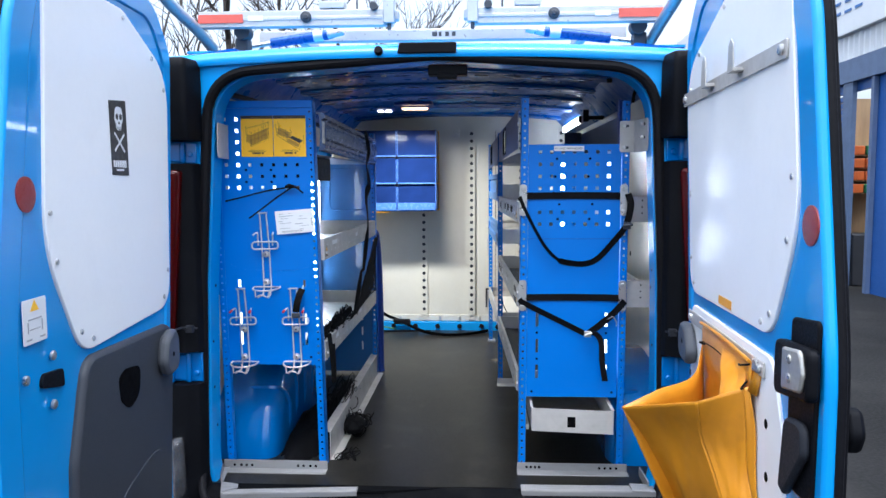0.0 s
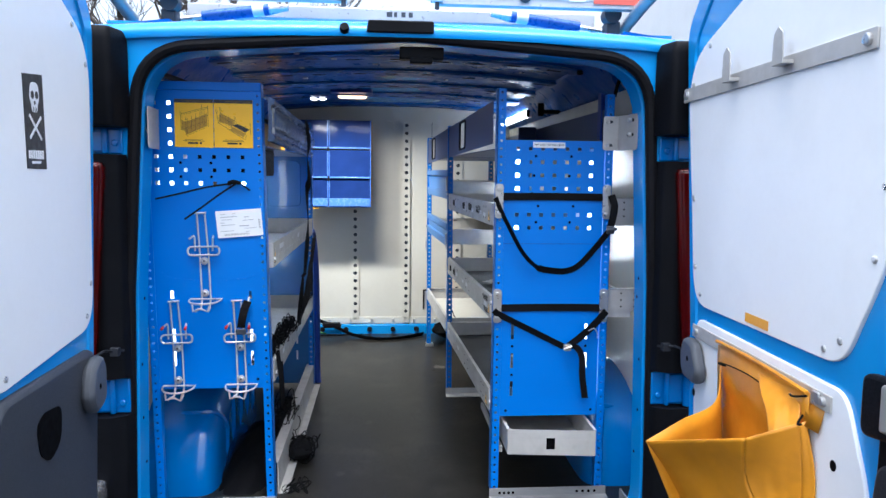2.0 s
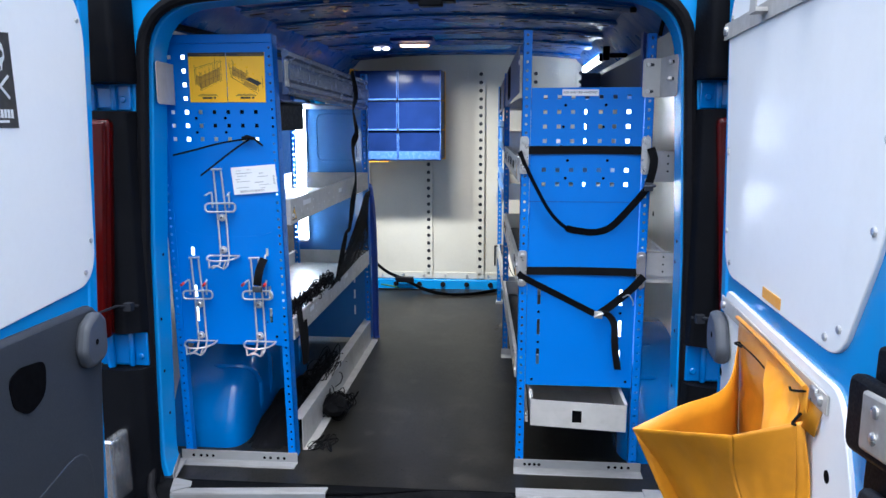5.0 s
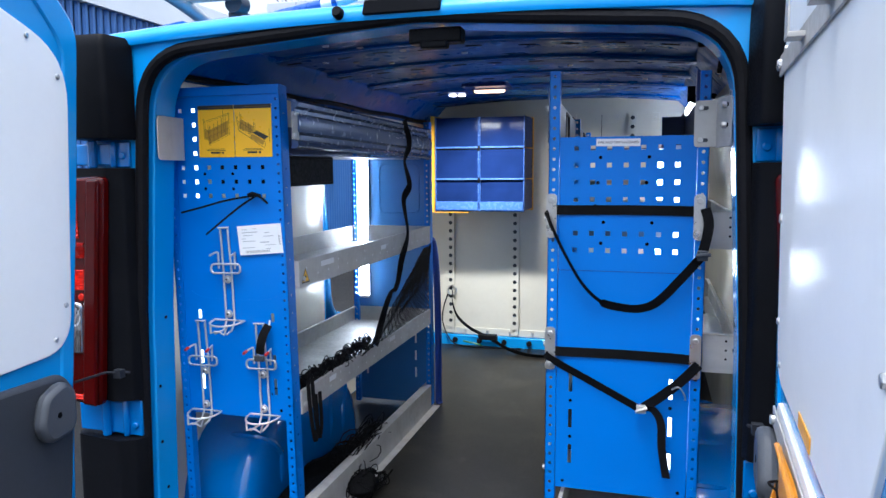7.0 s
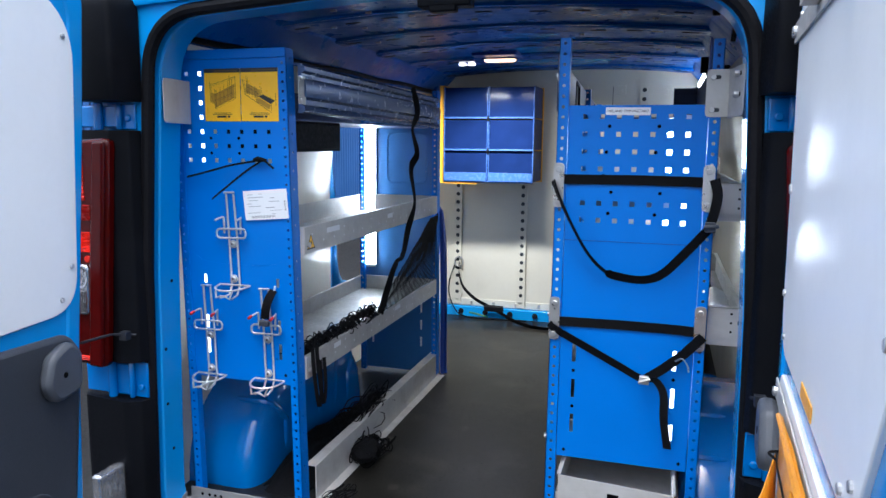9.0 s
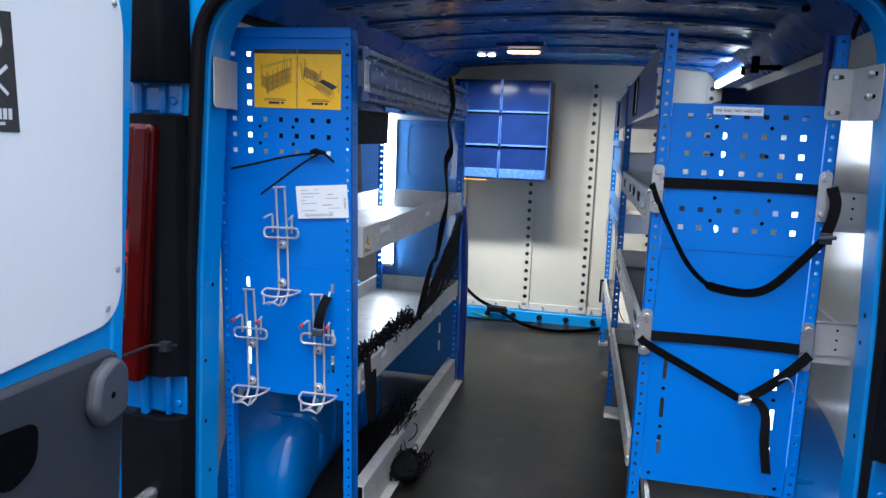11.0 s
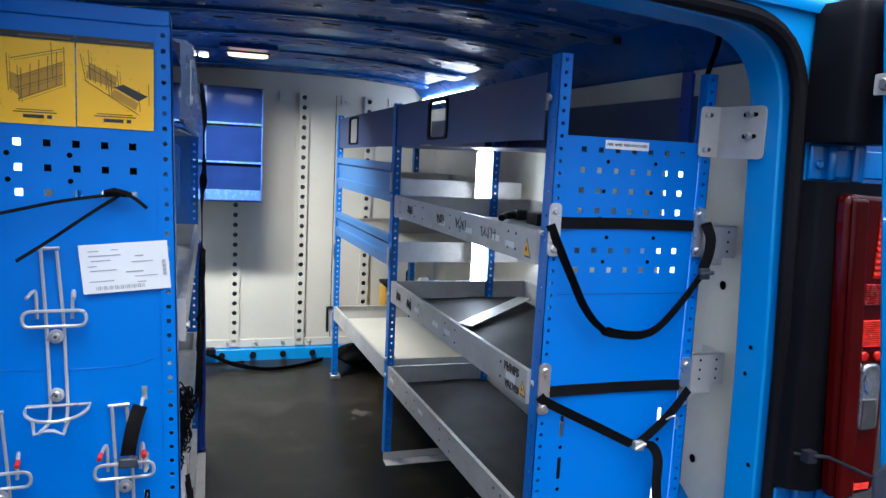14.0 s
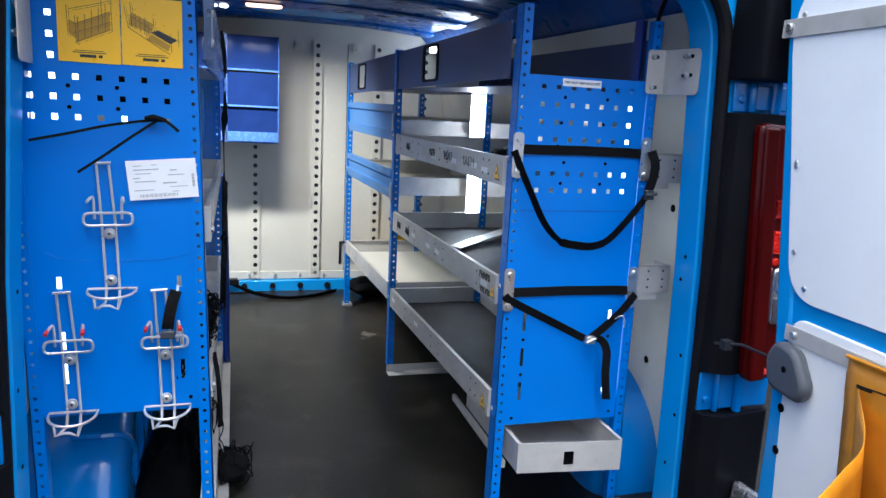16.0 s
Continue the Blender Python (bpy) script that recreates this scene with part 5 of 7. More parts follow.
# struts to the side wall, strap plates
for z in (1.500, 1.198):
    st = Mesh().box(0.664, 0.790, 2.580, 2.583, z, z + 0.075).box(0.790, 0.792, 2.580, 2.66, z, z + 0.075).box(0.664, 0.792, 2.58, 2.60, z + 0.073, z + 0.075)
    part("wall_strut", st, RAIL, rack_r, "grey perforated wall strut", flat=True)
    sh = Mesh()
    for x in (0.725, 0.770):
        for q in (0.015, 0.037, 0.060):
            disc(sh, (x, 2.580, z + q), (0, -1, 0), 0.003, 0.0006, 8)
    part("strut_hole", sh, HOLE, rack_r)["kind"] = "stuff"
for x in (0.302, 0.652):
    for z in (1.536, 1.198):
        pl = part("strap_plate", Mesh().prism(rounded([(x - 0.013, z - 0.028, 0.010), (x + 0.013, z - 0.028, 0.010), (x + 0.013, z + 0.082, 0.010), (x - 0.013, z + 0.082, 0.010)], 3), at_y, 2.5345, 2.5395), ZINC, rack_r, "zinc strap plate")
        bolt_heads(pl, [(x, 2.5345, z + 0.066), (x, 2.5345, z - 0.013)], (0, -1, 0), 0.0075, 0.005)

# drawer under the panel
drawer = thing("drawer", (0.475, 2.60, 0.715), "open grey aluminium drawer with a dark finger hole", "drawer")
dy = lambda x: 2.475 - 0.03 * (x - 0.338) / 0.275
dm = Mesh().perforated([0.333, 0.456, 0.484, 0.612], [0.754, 0.771, 0.810, 0.836], {(1, 1)}, lambda u, v, s: (u, dy(u) + s, v), 0.002)
part("drawer_front", dm, RAIL, drawer, flat=True)
part("finger_hole", Mesh().box(0.452, 0.488, 2.470, 2.472, 0.769, 0.812), HOLE, drawer)
body = Mesh().box(0.333, 0.335, 2.478, 2.90, 0.756, 0.836).box(0.610, 0.612, 2.450, 2.90, 0.756, 0.836).box(0.335, 0.610, 2.90, 2.902, 0.756, 0.836).box(0.335, 0.610, 2.482, 2.90, 0.756, 0.758)
part("drawer_body", body, RAIL, drawer, flat=True)
for x, y in ((0.329, 2.478), (0.606, 2.450)):
    part("drawer_rim", Mesh().box(x, x + 0.010, y, 2.90, 0.836, 0.838), RAIL, drawer, flat=True)
for x in (0.318, 0.618):
    part("drawer_runner", Mesh().box(x, x + 0.010, 2.545, 3.0, 0.735, 0.755), RAIL, rack_r)

# ---------- lamps in the load space ----------
for x0, x1, y, z0, z1, behind in ((-0.770, -0.712, 3.808, 1.100, 1.735, True), (0.556, 0.598, 3.690, 1.080, 1.720, True), (-0.752, -0.706, 2.548, 1.035, 1.868, False), (0.584, 0.628, 2.578, 0.925, 1.722, False)):
    strip = thing("strip_light", ((x0 + x1) / 2, y, z0), "bright white upright strip light beside a rack post", "strip light", "strip lights")
    if behind:
        part("housing", Mesh().box(x0 - 0.003, x1 + 0.003, y, y + 0.008, z0 - 0.005, z1 + 0.005), ZINC, strip)
    for za, zb in ((z0 - 0.012, z0), (z1, z1 + 0.012)):
        part("end_cap", Mesh().box(x0 - 0.002, x1 + 0.002, y - 0.014, y - 0.0005, za, zb), ZINC, strip)
    part("tube", Mesh().prism(rounded([(x0, y - 0.012, 0.01), (x1, y - 0.012, 0.01), (x1, y - 0.0005, 0.002), (x0, y - 0.0005, 0.002)], 4), lambda p, q, s: (p, q, s), z0, z1), LED if behind else LEDLOW, strip, "glowing white tube")
roof_strip = thing("strip_light", (0.715, 4.60, 1.975), "long white strip light under the roof edge above the rack", "strip light", "strip lights")
part("housing", Mesh().box(0.722, 0.734, 4.150, 4.990, 1.958, 2.000), ZINC, roof_strip, bevel=0.002)
part("tube", Mesh().prism(rounded([(0.706, 1.962, 0.008), (0.7215, 1.962, 0.002), (0.7215, 1.996, 0.002), (0.706, 1.996, 0.008)], 4), lambda p, q, s: (p, s, q), 4.165, 4.975), LEDMID, roof_strip, "glowing white tube")
for y in (4.150, 4.977):
    part("end_cap", Mesh().box(0.704, 0.7215, y, y + 0.013, 1.959, 1.999), BLACK, roof_strip, "black end cap")
dome = thing("roof_lamp", (-0.235, 4.235, 2.04), "warm glowing interior roof lamp", "roof lamp")
lamp_z = roof_z(-0.235, 4.24)
ov = lambda k: rounded([(-0.235 - 0.090 * k, 4.235 - 0.037 * k, 0.03), (-0.235 + 0.090 * k, 4.235 - 0.037 * k, 0.03), (-0.235 + 0.090 * k, 4.235 + 0.037 * k, 0.03), (-0.235 - 0.090 * k, 4.235 + 0.037 * k, 0.03)], 5)
part("base_plate", Mesh().prism(rounded([(-0.345, 4.09, 0.02), (-0.125, 4.09, 0.02), (-0.125, 4.29, 0.02), (-0.345, 4.29, 0.02)], 4), lambda p, q, s: (p, q, s), lamp_z - 0.003, lamp_z + 0.02), DARKBLUE, dome, "dark blue lamp base")
part("bezel", Mesh().ring(ov(1.0), ov(0.86), lambda p, q, s: (p, q, s), lamp_z - 0.009, lamp_z + 0.004), DARKBLUE, dome, bevel=0.002)
part("diffuser", Mesh().prism(ov(0.85), lambda p, q, s: (p, q, s), lamp_z - 0.019, lamp_z - 0.002), WARM, dome, "lit amber white diffuser", bevel=0.005)
spots = thing("spot_lamp", (-0.425, 4.35, 2.04), "pair of small bright roof spots", "roof lamp")
sz = roof_z(-0.425, 4.34)
part("body", Mesh().box(-0.485, -0.365, 4.22, 4.375, sz - 0.004, sz + 0.004), DARKBLUE, spots, "dark blue lamp body", bevel=0.003)
for x in (-0.450, -0.402):
    part("bulb", disc(Mesh(), (x, 4.335, sz - 0.008), (0, -0.1, -1), 0.019, 0.005, 16), COOL, spots)

# ---------- storage bins on the bulkhead ----------
bins = thing("bin_cabinet", (-0.40, 4.86, 1.43), "six blue translucent tilt bins on an orange edged board", "storage bins")
part("back_board", Mesh().box(-0.662, -0.139, 4.985, 5.011, 1.430, 1.975), ORANGE, bins, "orange backing board")
part("side_board", Mesh().box(-0.682, -0.662, 4.694, 5.010, 1.430, 1.975), ORANGE, bins, "orange side board")
part("bottom_board", Mesh().box(-0.662, -0.460, 4.705, 4.985, 1.427, 1.434), ORANGE, bins)
for i, (x0, x1) in enumerate(((-0.658, -0.402), (-0.398, -0.142))):
    for z0, z1 in ((1.442, 1.612), (1.620, 1.790), (1.798, 1.968)):
        b = Mesh().box(x0 + 0.004, x1 - 0.004, 4.74, 4.98, z0, z0 + 0.003)
        b.box(x0, x0 + 0.003, 4.71, 4.98, z0, z1).box(x1 - 0.003, x1, 4.71, 4.98, z0, z1).box(x0, x1, 4.977, 4.98, z0, z1)
        body_b = part("bin", b, BIN, bins)
        tip = 0.010 if z0 > 1.7 else 0.014
        fm = Mesh().add([(x, y + t, z) for t in (0, 0.003) for x, y, z in ((x0 + 0.003, 4.704, z0 + 0.004), (x1 - 0.003, 4.704, z0 + 0.004), (x1 - 0.003, 4.704 + tip, z1 - 0.004), (x0 + 0.003, 4.704 + tip, z1 - 0.004))],
                        [(0, 1, 2, 3), (7, 6, 5, 4), (0, 4, 5, 1), (1, 5, 6, 2), (2, 6, 7, 3), (3, 7, 4, 0)])
        part("front_cover", fm, BIN, body_b, "glossy dark blue cover")
        ed = Mesh().box(x0, x1, 4.700, 4.712, z0 - 0.006, z0 + 0.004).box(x0, x0 + 0.005, 4.702, 4.715, z0, z1).box(x1 - 0.005, x1, 4.702, 4.715, z0, z1)
        part("edge", ed, BINEDGE, body_b, "pale worn edge", bevel=0.0015)
        if z0 < 1.5:
            part("lip", Mesh().box(x0 + 0.005, x1 - 0.005, 4.694, 4.699, z0 + 0.002, z0 + 0.050), BINEDGE, body_b, "pale lower lip", bevel=0.001)
for z in (1.616, 1.794):
    part("bin_clip", Mesh().box(-0.407, -0.393, 4.694, 4.702, z - 0.018, z + 0.012), BLACK, bins, bevel=0.002)


# ---------- labels and clutter on the nearside end panel ----------
def flat_poly(mesh, pts, y, t=0.0006):
    """A thin sheet facing the rear, from corners (x, z)."""
    return mesh.prism(pts, at_y, y - t, y)


def strip(mesh, a, b, w, y, t=0.0005):
    a, b = Vector(a), Vector(b)
    n = Vector((-(b - a).y, (b - a).x)).normalized() * w / 2
    return flat_poly(mesh, [tuple(a - n), tuple(b - n), tuple(b + n), tuple(a + n)], y, t)


for i, (x0, x1) in enumerate(((-0.692, -0.578), (-0.576, -0.461))):
    lab = thing("instruction_label", ((x0 + x1) / 2, 2.511, 1.719), "yellow printed label showing a shelf diagram" if i == 0 else "yellow printed label with a dark shelf drawing", "label", "instruction labels")
    part("sheet", flat_poly(Mesh(), [(x0, 1.719), (x1, 1.718), (x1, 1.862), (x0, 1.862)], 2.5125), YELLOW, lab)
    part("header_band", flat_poly(Mesh(), [(x0, 1.851), (x1, 1.851), (x1, 1.862), (x0, 1.862)], 2.5108), INK, lab, "black printed band")
    ink = Mesh()
    w = x1 - x0
    P = lambda u, v: (x0 + u * w, 1.719 + v * 0.143)
    if i == 0:
        lines = [((0.2, 0.70), (0.85, 0.84)), ((0.25, 0.50), (0.85, 0.70)), ((0.25, 0.38), (0.85, 0.56)), ((0.28, 0.26), (0.85, 0.46)), ((0.15, 0.75), (0.17, 0.35)), ((0.28, 0.62), (0.30, 0.24)), ((0.70, 0.90), (0.72, 0.50)), ((0.86, 0.86), (0.87, 0.44))]
    else:
        lines = [((0.05, 0.80), (0.12, 0.50)), ((0.15, 0.85), (0.18, 0.52)), ((0.38, 0.66), (0.42, 0.36)), ((0.52, 0.66), (0.54, 0.44)), ((0.10, 0.52), (0.78, 0.18)), ((0.12, 0.68), (0.50, 0.50)), ((0.80, 0.46), (0.82, 0.20)), ((0.93, 0.52), (0.94, 0.28))]
    tint = Mesh()
    for quad in (((0.30, 0.26), (0.84, 0.45), (0.84, 0.70), (0.30, 0.52)), ((0.18, 0.56), (0.30, 0.52), (0.30, 0.30), (0.18, 0.38))) if i == 0 else (((0.12, 0.55), (0.50, 0.44), (0.52, 0.58), (0.16, 0.72)), ((0.42, 0.36), (0.76, 0.22), (0.80, 0.30), (0.48, 0.44))):
        flat_poly(tint, [P(*q) for q in quad], 2.5121, 0.0003)
    part("shading", tint, BROWN, lab, "pale brown printed shading")["kind"] = "stuff"
    for k in range(5):
        lines.append(((0.32 + 0.11 * k, 0.28 + 0.04 * k), (0.33 + 0.11 * k, 0.60 + 0.05 * k)) if i == 0 else ((0.16 + 0.07 * k, 0.74 - 0.035 * k), (0.17 + 0.07 * k, 0.52 - 0.03 * k)))
    for a, b in lines:
        strip(ink, P(*a), P(*b), 0.0010, 2.5118)
    for k in range(6):
        a0 = lines[k % len(lines)]
        strip(ink, (P(*a0[0])[0] + 0.004, P(*a0[0])[1] - 0.003), (P(*a0[1])[0] + 0.004, P(*a0[1])[1] - 0.003), 0.0005, 2.5118)
    strip(ink, P(0.30, 0.955), P(0.95, 0.955), 0.0022, 2.5098)
    part("drawing", ink, PRINT, lab, "fine printed drawing")["kind"] = "stuff"
    dark = Mesh()
    if i == 1:
        flat_poly(dark, [P(0.48, 0.46), P(0.80, 0.32), P(0.92, 0.38), P(0.60, 0.50)], 2.5116)
    for v, u0, u1, h in ((0.085, 0.34, 0.60, 0.0055), (0.085, 0.64, 0.70, 0.0055), (0.13, 0.22, 0.76, 0.0015), (0.155, 0.26, 0.72, 0.0012)):
        a, b = P(u0, v), P(u1, v)
        strip(dark, a, b, h, 2.5117)
    part("print", dark, INK, lab)["kind"] = "stuff"

paper = thing("paper_label", (-0.505, 2.506, 1.45), "white printed delivery label stuck across panel and post", "label")
pc = [(-0.569, 1.443), (-0.433, 1.454), (-0.440, 1.536), (-0.577, 1.525)]
part("sheet", flat_poly(Mesh(), pc, 2.5085), PAPER, paper)
bars = Mesh()
for u, v, w, h in ((0.10, 0.86, 0.12, 0.02), (0.36, 0.87, 0.08, 0.02), (0.10, 0.76, 0.36, 0.025), (0.12, 0.66, 0.22, 0.02), (0.62, 0.72, 0.10, 0.025), (0.08, 0.55, 0.10, 0.02), (0.58, 0.60, 0.24, 0.02), (0.10, 0.46, 0.30, 0.02),
                   (0.50, 0.40, 0.20, 0.03), (0.08, 0.24, 0.28, 0.02), (0.60, 0.30, 0.26, 0.015), (0.62, 0.18, 0.10, 0.02)):
    q = lambda a, b: (pc[0][0] + (pc[1][0] - pc[0][0]) * a + (pc[3][0] - pc[0][0]) * b, pc[0][1] + (pc[1][1] - pc[0][1]) * a + (pc[3][1] - pc[0][1]) * b)
    strip(bars, q(u, v), q(u + w, v), h * 0.083, 2.5077)
for k in range(26):
    u = 0.15 + 0.56 * k / 26
    strip(bars, q(u, 0.06), q(u, 0.14), 0.0008 + 0.0012 * ((k * 7) % 3) / 2, 2.5077)
for k in range(12):
    v = 0.28 + 0.34 * k / 12
    strip(bars, q(0.925, v), q(0.965, v), 0.0008 + 0.001 * ((k * 5) % 3) / 2, 2.5077)
part("print", bars, GREYINK, paper, "grey printed bars and barcode")["kind"] = "stuff"

tie = thing("cable_tie", (-0.52, 2.50, 1.61), "thin black cable tie knotted through the panel holes", "cable tie")
tm = Mesh().ribbon(smooth_path([(-0.515, 2.506, 1.612), (-0.60, 2.496, 1.598), (-0.68, 2.494, 1.578), (-0.750, 2.498, 1.562)], 5), (0, 0.2, 1), 0.0055, 0.002)
part("long_tail", tm, WEB, tie)
part("hanging_tail", Mesh().ribbon(smooth_path([(-0.510, 2.504, 1.612), (-0.555, 2.488, 1.580), (-0.615, 2.482, 1.535), (-0.662, 2.486, 1.502)], 5), (0.5, 0.2, 1), 0.0055, 0.002), WEB, tie)
part("short_tail", Mesh().ribbon(smooth_path([(-0.520, 2.504, 1.613), (-0.495, 2.492, 1.610), (-0.470, 2.496, 1.590)], 5), (0.2, 0.2, 1), 0.006, 0.002), WEB, tie)
part("knot", Mesh().tube([(-0.535, 2.503, 1.614), (-0.52, 2.498, 1.617), (-0.505, 2.498, 1.613), (-0.495, 2.503, 1.611)], [0.004, 0.006, 0.006, 0.004], 8), WEB, tie)


# ---------- wire holders ----------
def wire_holder(base, tips, label):
    """Bent wire holder; base: its upper bolt."""
    ob = thing("wire_holder", base, label, "wire holder", "wire holders")
    bx, by, bz = base
    W = lambda x, y, z: (bx + x, by + y, bz + z)
    r = 0.0030
    for nm, x in (("upright", -0.013), ("upright", 0.013)):
        part(nm, Mesh().tube([W(x * 0.9 - 0.008, -0.004, 0.142), W(x, -0.005, 0.02), W(x + 0.004, -0.005, -0.12), W(x + 0.004, -0.020, -0.145), W(x + 0.006 * (1 if x > 0 else -1), -0.050, -0.150)], r, 6), WIRE, ob)
    part("top_bar", Mesh().tube([W(-0.026, -0.006, 0.145), W(0.008, -0.006, 0.147)], r, 6), WIRE, ob)
    o = rounded([(-0.046, 0.017, 0.015), (0.048, 0.019, 0.015), (0.048, 0.045, 0.015), (-0.046, 0.043, 0.015)], 5)
    part("oval_ring", Mesh().tube([W(p, -0.010 - 0.006 * abs(p) / 0.045, q) for p, q in o], r, 6, closed=True), WIRE, ob)
    for s in (-1, 1):
        hook = part("side_hook", Mesh().tube(smooth_path([W(0.026 * s, -0.008, 0.03), W(0.027 * s, -0.008, 0.07), W(0.030 * s, -0.012, 0.076), W(0.034 * s, -0.040, 0.070)], 4), r, 6), WIRE, ob)
        if tips:
            part("red_tip", Mesh().tube([W(0.0335 * s, -0.034, 0.0715), W(0.0345 * s, -0.048, 0.068)], 0.0042, 8), REDTIP, hook, "red rubber tip")
    cup = [(0.048 * math.cos(a), -0.008 - 0.062 * abs(math.sin(a)) ** 0.8) for a in [math.pi * k / 14 for k in range(15)]]
    part("basket_ring", Mesh().tube([W(p + 0.004, q, -0.118 - 0.10 * (-q - 0.008)) for p, q in cup], r, 6, closed=True), WIRE, ob)
    w = [(-0.024, -0.062, -0.126), (-0.022, -0.064, -0.146), (-0.008, -0.066, -0.140), (0.006, -0.066, -0.140), (0.020, -0.064, -0.148), (0.028, -0.060, -0.124)]
    part("front_wire", Mesh().tube([W(*p) for p in w], r, 6), WIRE, ob)
    for z in (0.0, -0.100):
        pl = part("washer", disc(Mesh(), W(0.001, -0.006, z), (0, -1, 0), 0.0118, 0.003, 18), WIRE, ob)
        part("bolt", disc(Mesh(), W(0.001, -0.009, z), (0, -1, 0), 0.0068, 0.005, 10), ZINC, pl)
        part("bolt_socket", disc(Mesh(), W(0.001, -0.014, z), (0, -1, 0), 0.0030, 0.0004, 6), TRIM, pl)
    return ob


wire_holder((-0.612, 2.513, 1.374), False, "bent grey wire holder bolted high on the blue panel")
wire_holder((-0.698, 2.513, 1.102), True, "bent grey wire holder with red tipped hooks")
wire_holder((-0.508, 2.513, 1.104), True, "red tipped grey wire holder carrying a black strap")
hs = thing("short_strap", (-0.495, 2.49, 1.19), "short black webbing strap with a buckle on a wire holder", "strap")
part("webbing", Mesh().ribbon(smooth_path([(-0.482, 2.500, 1.250), (-0.490, 2.485, 1.225), (-0.496, 2.478, 1.195), (-0.500, 2.480, 1.170)], 5), (1, 0.2, 0.1), 0.024, 0.003), WEB, hs)
part("buckle", Mesh().box(-0.514, -0.484, 2.470, 2.482, 1.150, 1.168), TRIM, hs, bevel=0.003)
part("cord", Mesh().tube([(-0.478, 2.502, 1.262), (-0.482, 2.500, 1.240)], 0.003, 6), PAPER, hs)

# ---------- straps on the offside end panel ----------
sign = thing("panel_label", (0.46, 2.543, 1.735), "small white label with black capitals on the blue panel", "label")
part("sheet", flat_poly(Mesh(), [(0.409, 1.734), (0.513, 1.733), (0.513, 1.751), (0.409, 1.752)], 2.5425), PAPER, sign)
words("lettering", "PIPE AND TRIP HAZZARD", 0.0084, pose(0.461, 2.5414, 1.7425, 90), INK, sign)

for k, label in ((0, "black webbing strap sagging in a loop across the panel"), (1, "black webbing strap pulled into a V with a loose tail")):
    st = thing("webbing_strap", (0.475, 2.53, 1.58 - 0.36 * k), label, "strap", "panel straps")
    z = 1.578 if k == 0 else 1.218
    part("cross_band", Mesh().ribbon([(0.310, 2.5375, z), (0.36, 2.5405, z), (0.475, 2.5412, z + 0.001), (0.60, 2.5405, z), (0.644, 2.5375, z - 0.001)], (0, 0, 1), 0.024), WEB, st)
    if k == 0:
        path = smooth_path([(0.289, 2.531, 1.574), (0.303, 2.524, 1.540), (0.338, 2.520, 1.470), (0.380, 2.524, 1.398), (0.425, 2.526, 1.354), (0.470, 2.522, 1.342), (0.520, 2.518, 1.341), (0.562, 2.518, 1.360), (0.612, 2.516, 1.415), (0.656, 2.520, 1.468)], 6)
        n = len(path)
        part("loop", Mesh().ribbon(path, [(0.55 - 0.25 * math.sin(i * 0.12), -0.9, 0.25) if i < n * 0.45 else (-0.65 * min(1, max(0, i / n - 0.5) / 0.3), -0.35, 0.85 - 0.15 * min(1, max(0, i / n - 0.5) / 0.3)) for i in range(n)], 0.023), WEB, st)
        part("end_piece", Mesh().ribbon(smooth_path([(0.660, 2.520, 1.480), (0.668, 2.516, 1.515), (0.672, 2.518, 1.552), (0.664, 2.528, 1.585)], 5), (1, -0.3, 0), 0.023), WEB, st)
        part("buckle", Mesh().box(0.648, 0.672, 2.508, 2.522, 1.462, 1.486).tube([(0.645, 2.506, 1.474), (0.678, 2.506, 1.478)], 0.005, 8), TRIM, st, "small dark metal cam buckle", bevel=0.003)
    else:
        path = smooth_path([(0.290, 2.531, 1.212), (0.310, 2.528, 1.197), (0.42, 2.527, 1.142), (0.520, 2.524, 1.092)], 6)
        part("left_leg", Mesh().ribbon(path, [(0.35, -0.4, 0.9)] * len(path), 0.022), WEB, st)
        path = smooth_path([(0.535, 2.522, 1.094), (0.575, 2.522, 1.125), (0.62, 2.524, 1.165), (0.660, 2.530, 1.208)], 6)
        part("right_leg", Mesh().ribbon(path, [(-0.72, -0.12, 0.68)] * len(path), 0.024), WEB, st)
        part("loose_tail", Mesh().ribbon(smooth_path([(0.540, 2.518, 1.096), (0.562, 2.510, 1.090), (0.577, 2.506, 1.060), (0.580, 2.508, 1.00), (0.592, 2.512, 0.924)], 6), (1, -0.5, 0.05), 0.021), WEB, st)
        part("buckle", Mesh().box(0.518, 0.541, 2.508, 2.522, 1.082, 1.102).tube([(0.516, 2.507, 1.086), (0.544, 2.507, 1.098)], 0.004, 8), GALV, st, "small metal cam buckle", bevel=0.003)
        part("twisted_wire", Mesh().tube(smooth_path([(0.60, 2.520, 1.145), (0.615, 2.510, 1.155), (0.628, 2.515, 1.138), (0.632, 2.525, 1.12)], 5), 0.002, 6), ZINC, st)

# ---------- writing and warning triangles on the rails ----------
def rail_pose(y, z, x=None):
    x = FRONT(y) - 0.0014 if x is None else x
    return Matrix.Translation((x, y, z)) @ Matrix(((0.04, 0, -1, 0), (-1, 0, -0.04, 0), (0, 1, 0, 0), (0, 0, 0, 1)))


def warning(x, y, z, s, out):
    w = thing("warning_triangle", (x, y, z), "small yellow warning triangle on a grey shelf rail", "sticker", "warning triangles")
    for nm, k, mat, d in (("border", 1.0, INK, 0.0004), ("field", 0.80, YELLOW, 0.0008), ("mark", 0.25, INK, 0.0012)):
        pts = [(y - s * k * 0.5, z - s * k * 0.40), (y + s * k * 0.5, z - s * k * 0.40), (y, z + s * k * 0.48)]
        part(nm, Mesh().prism(pts, lambda p, q, t: (x + out * t, p, q), 0.0, d), mat, w)


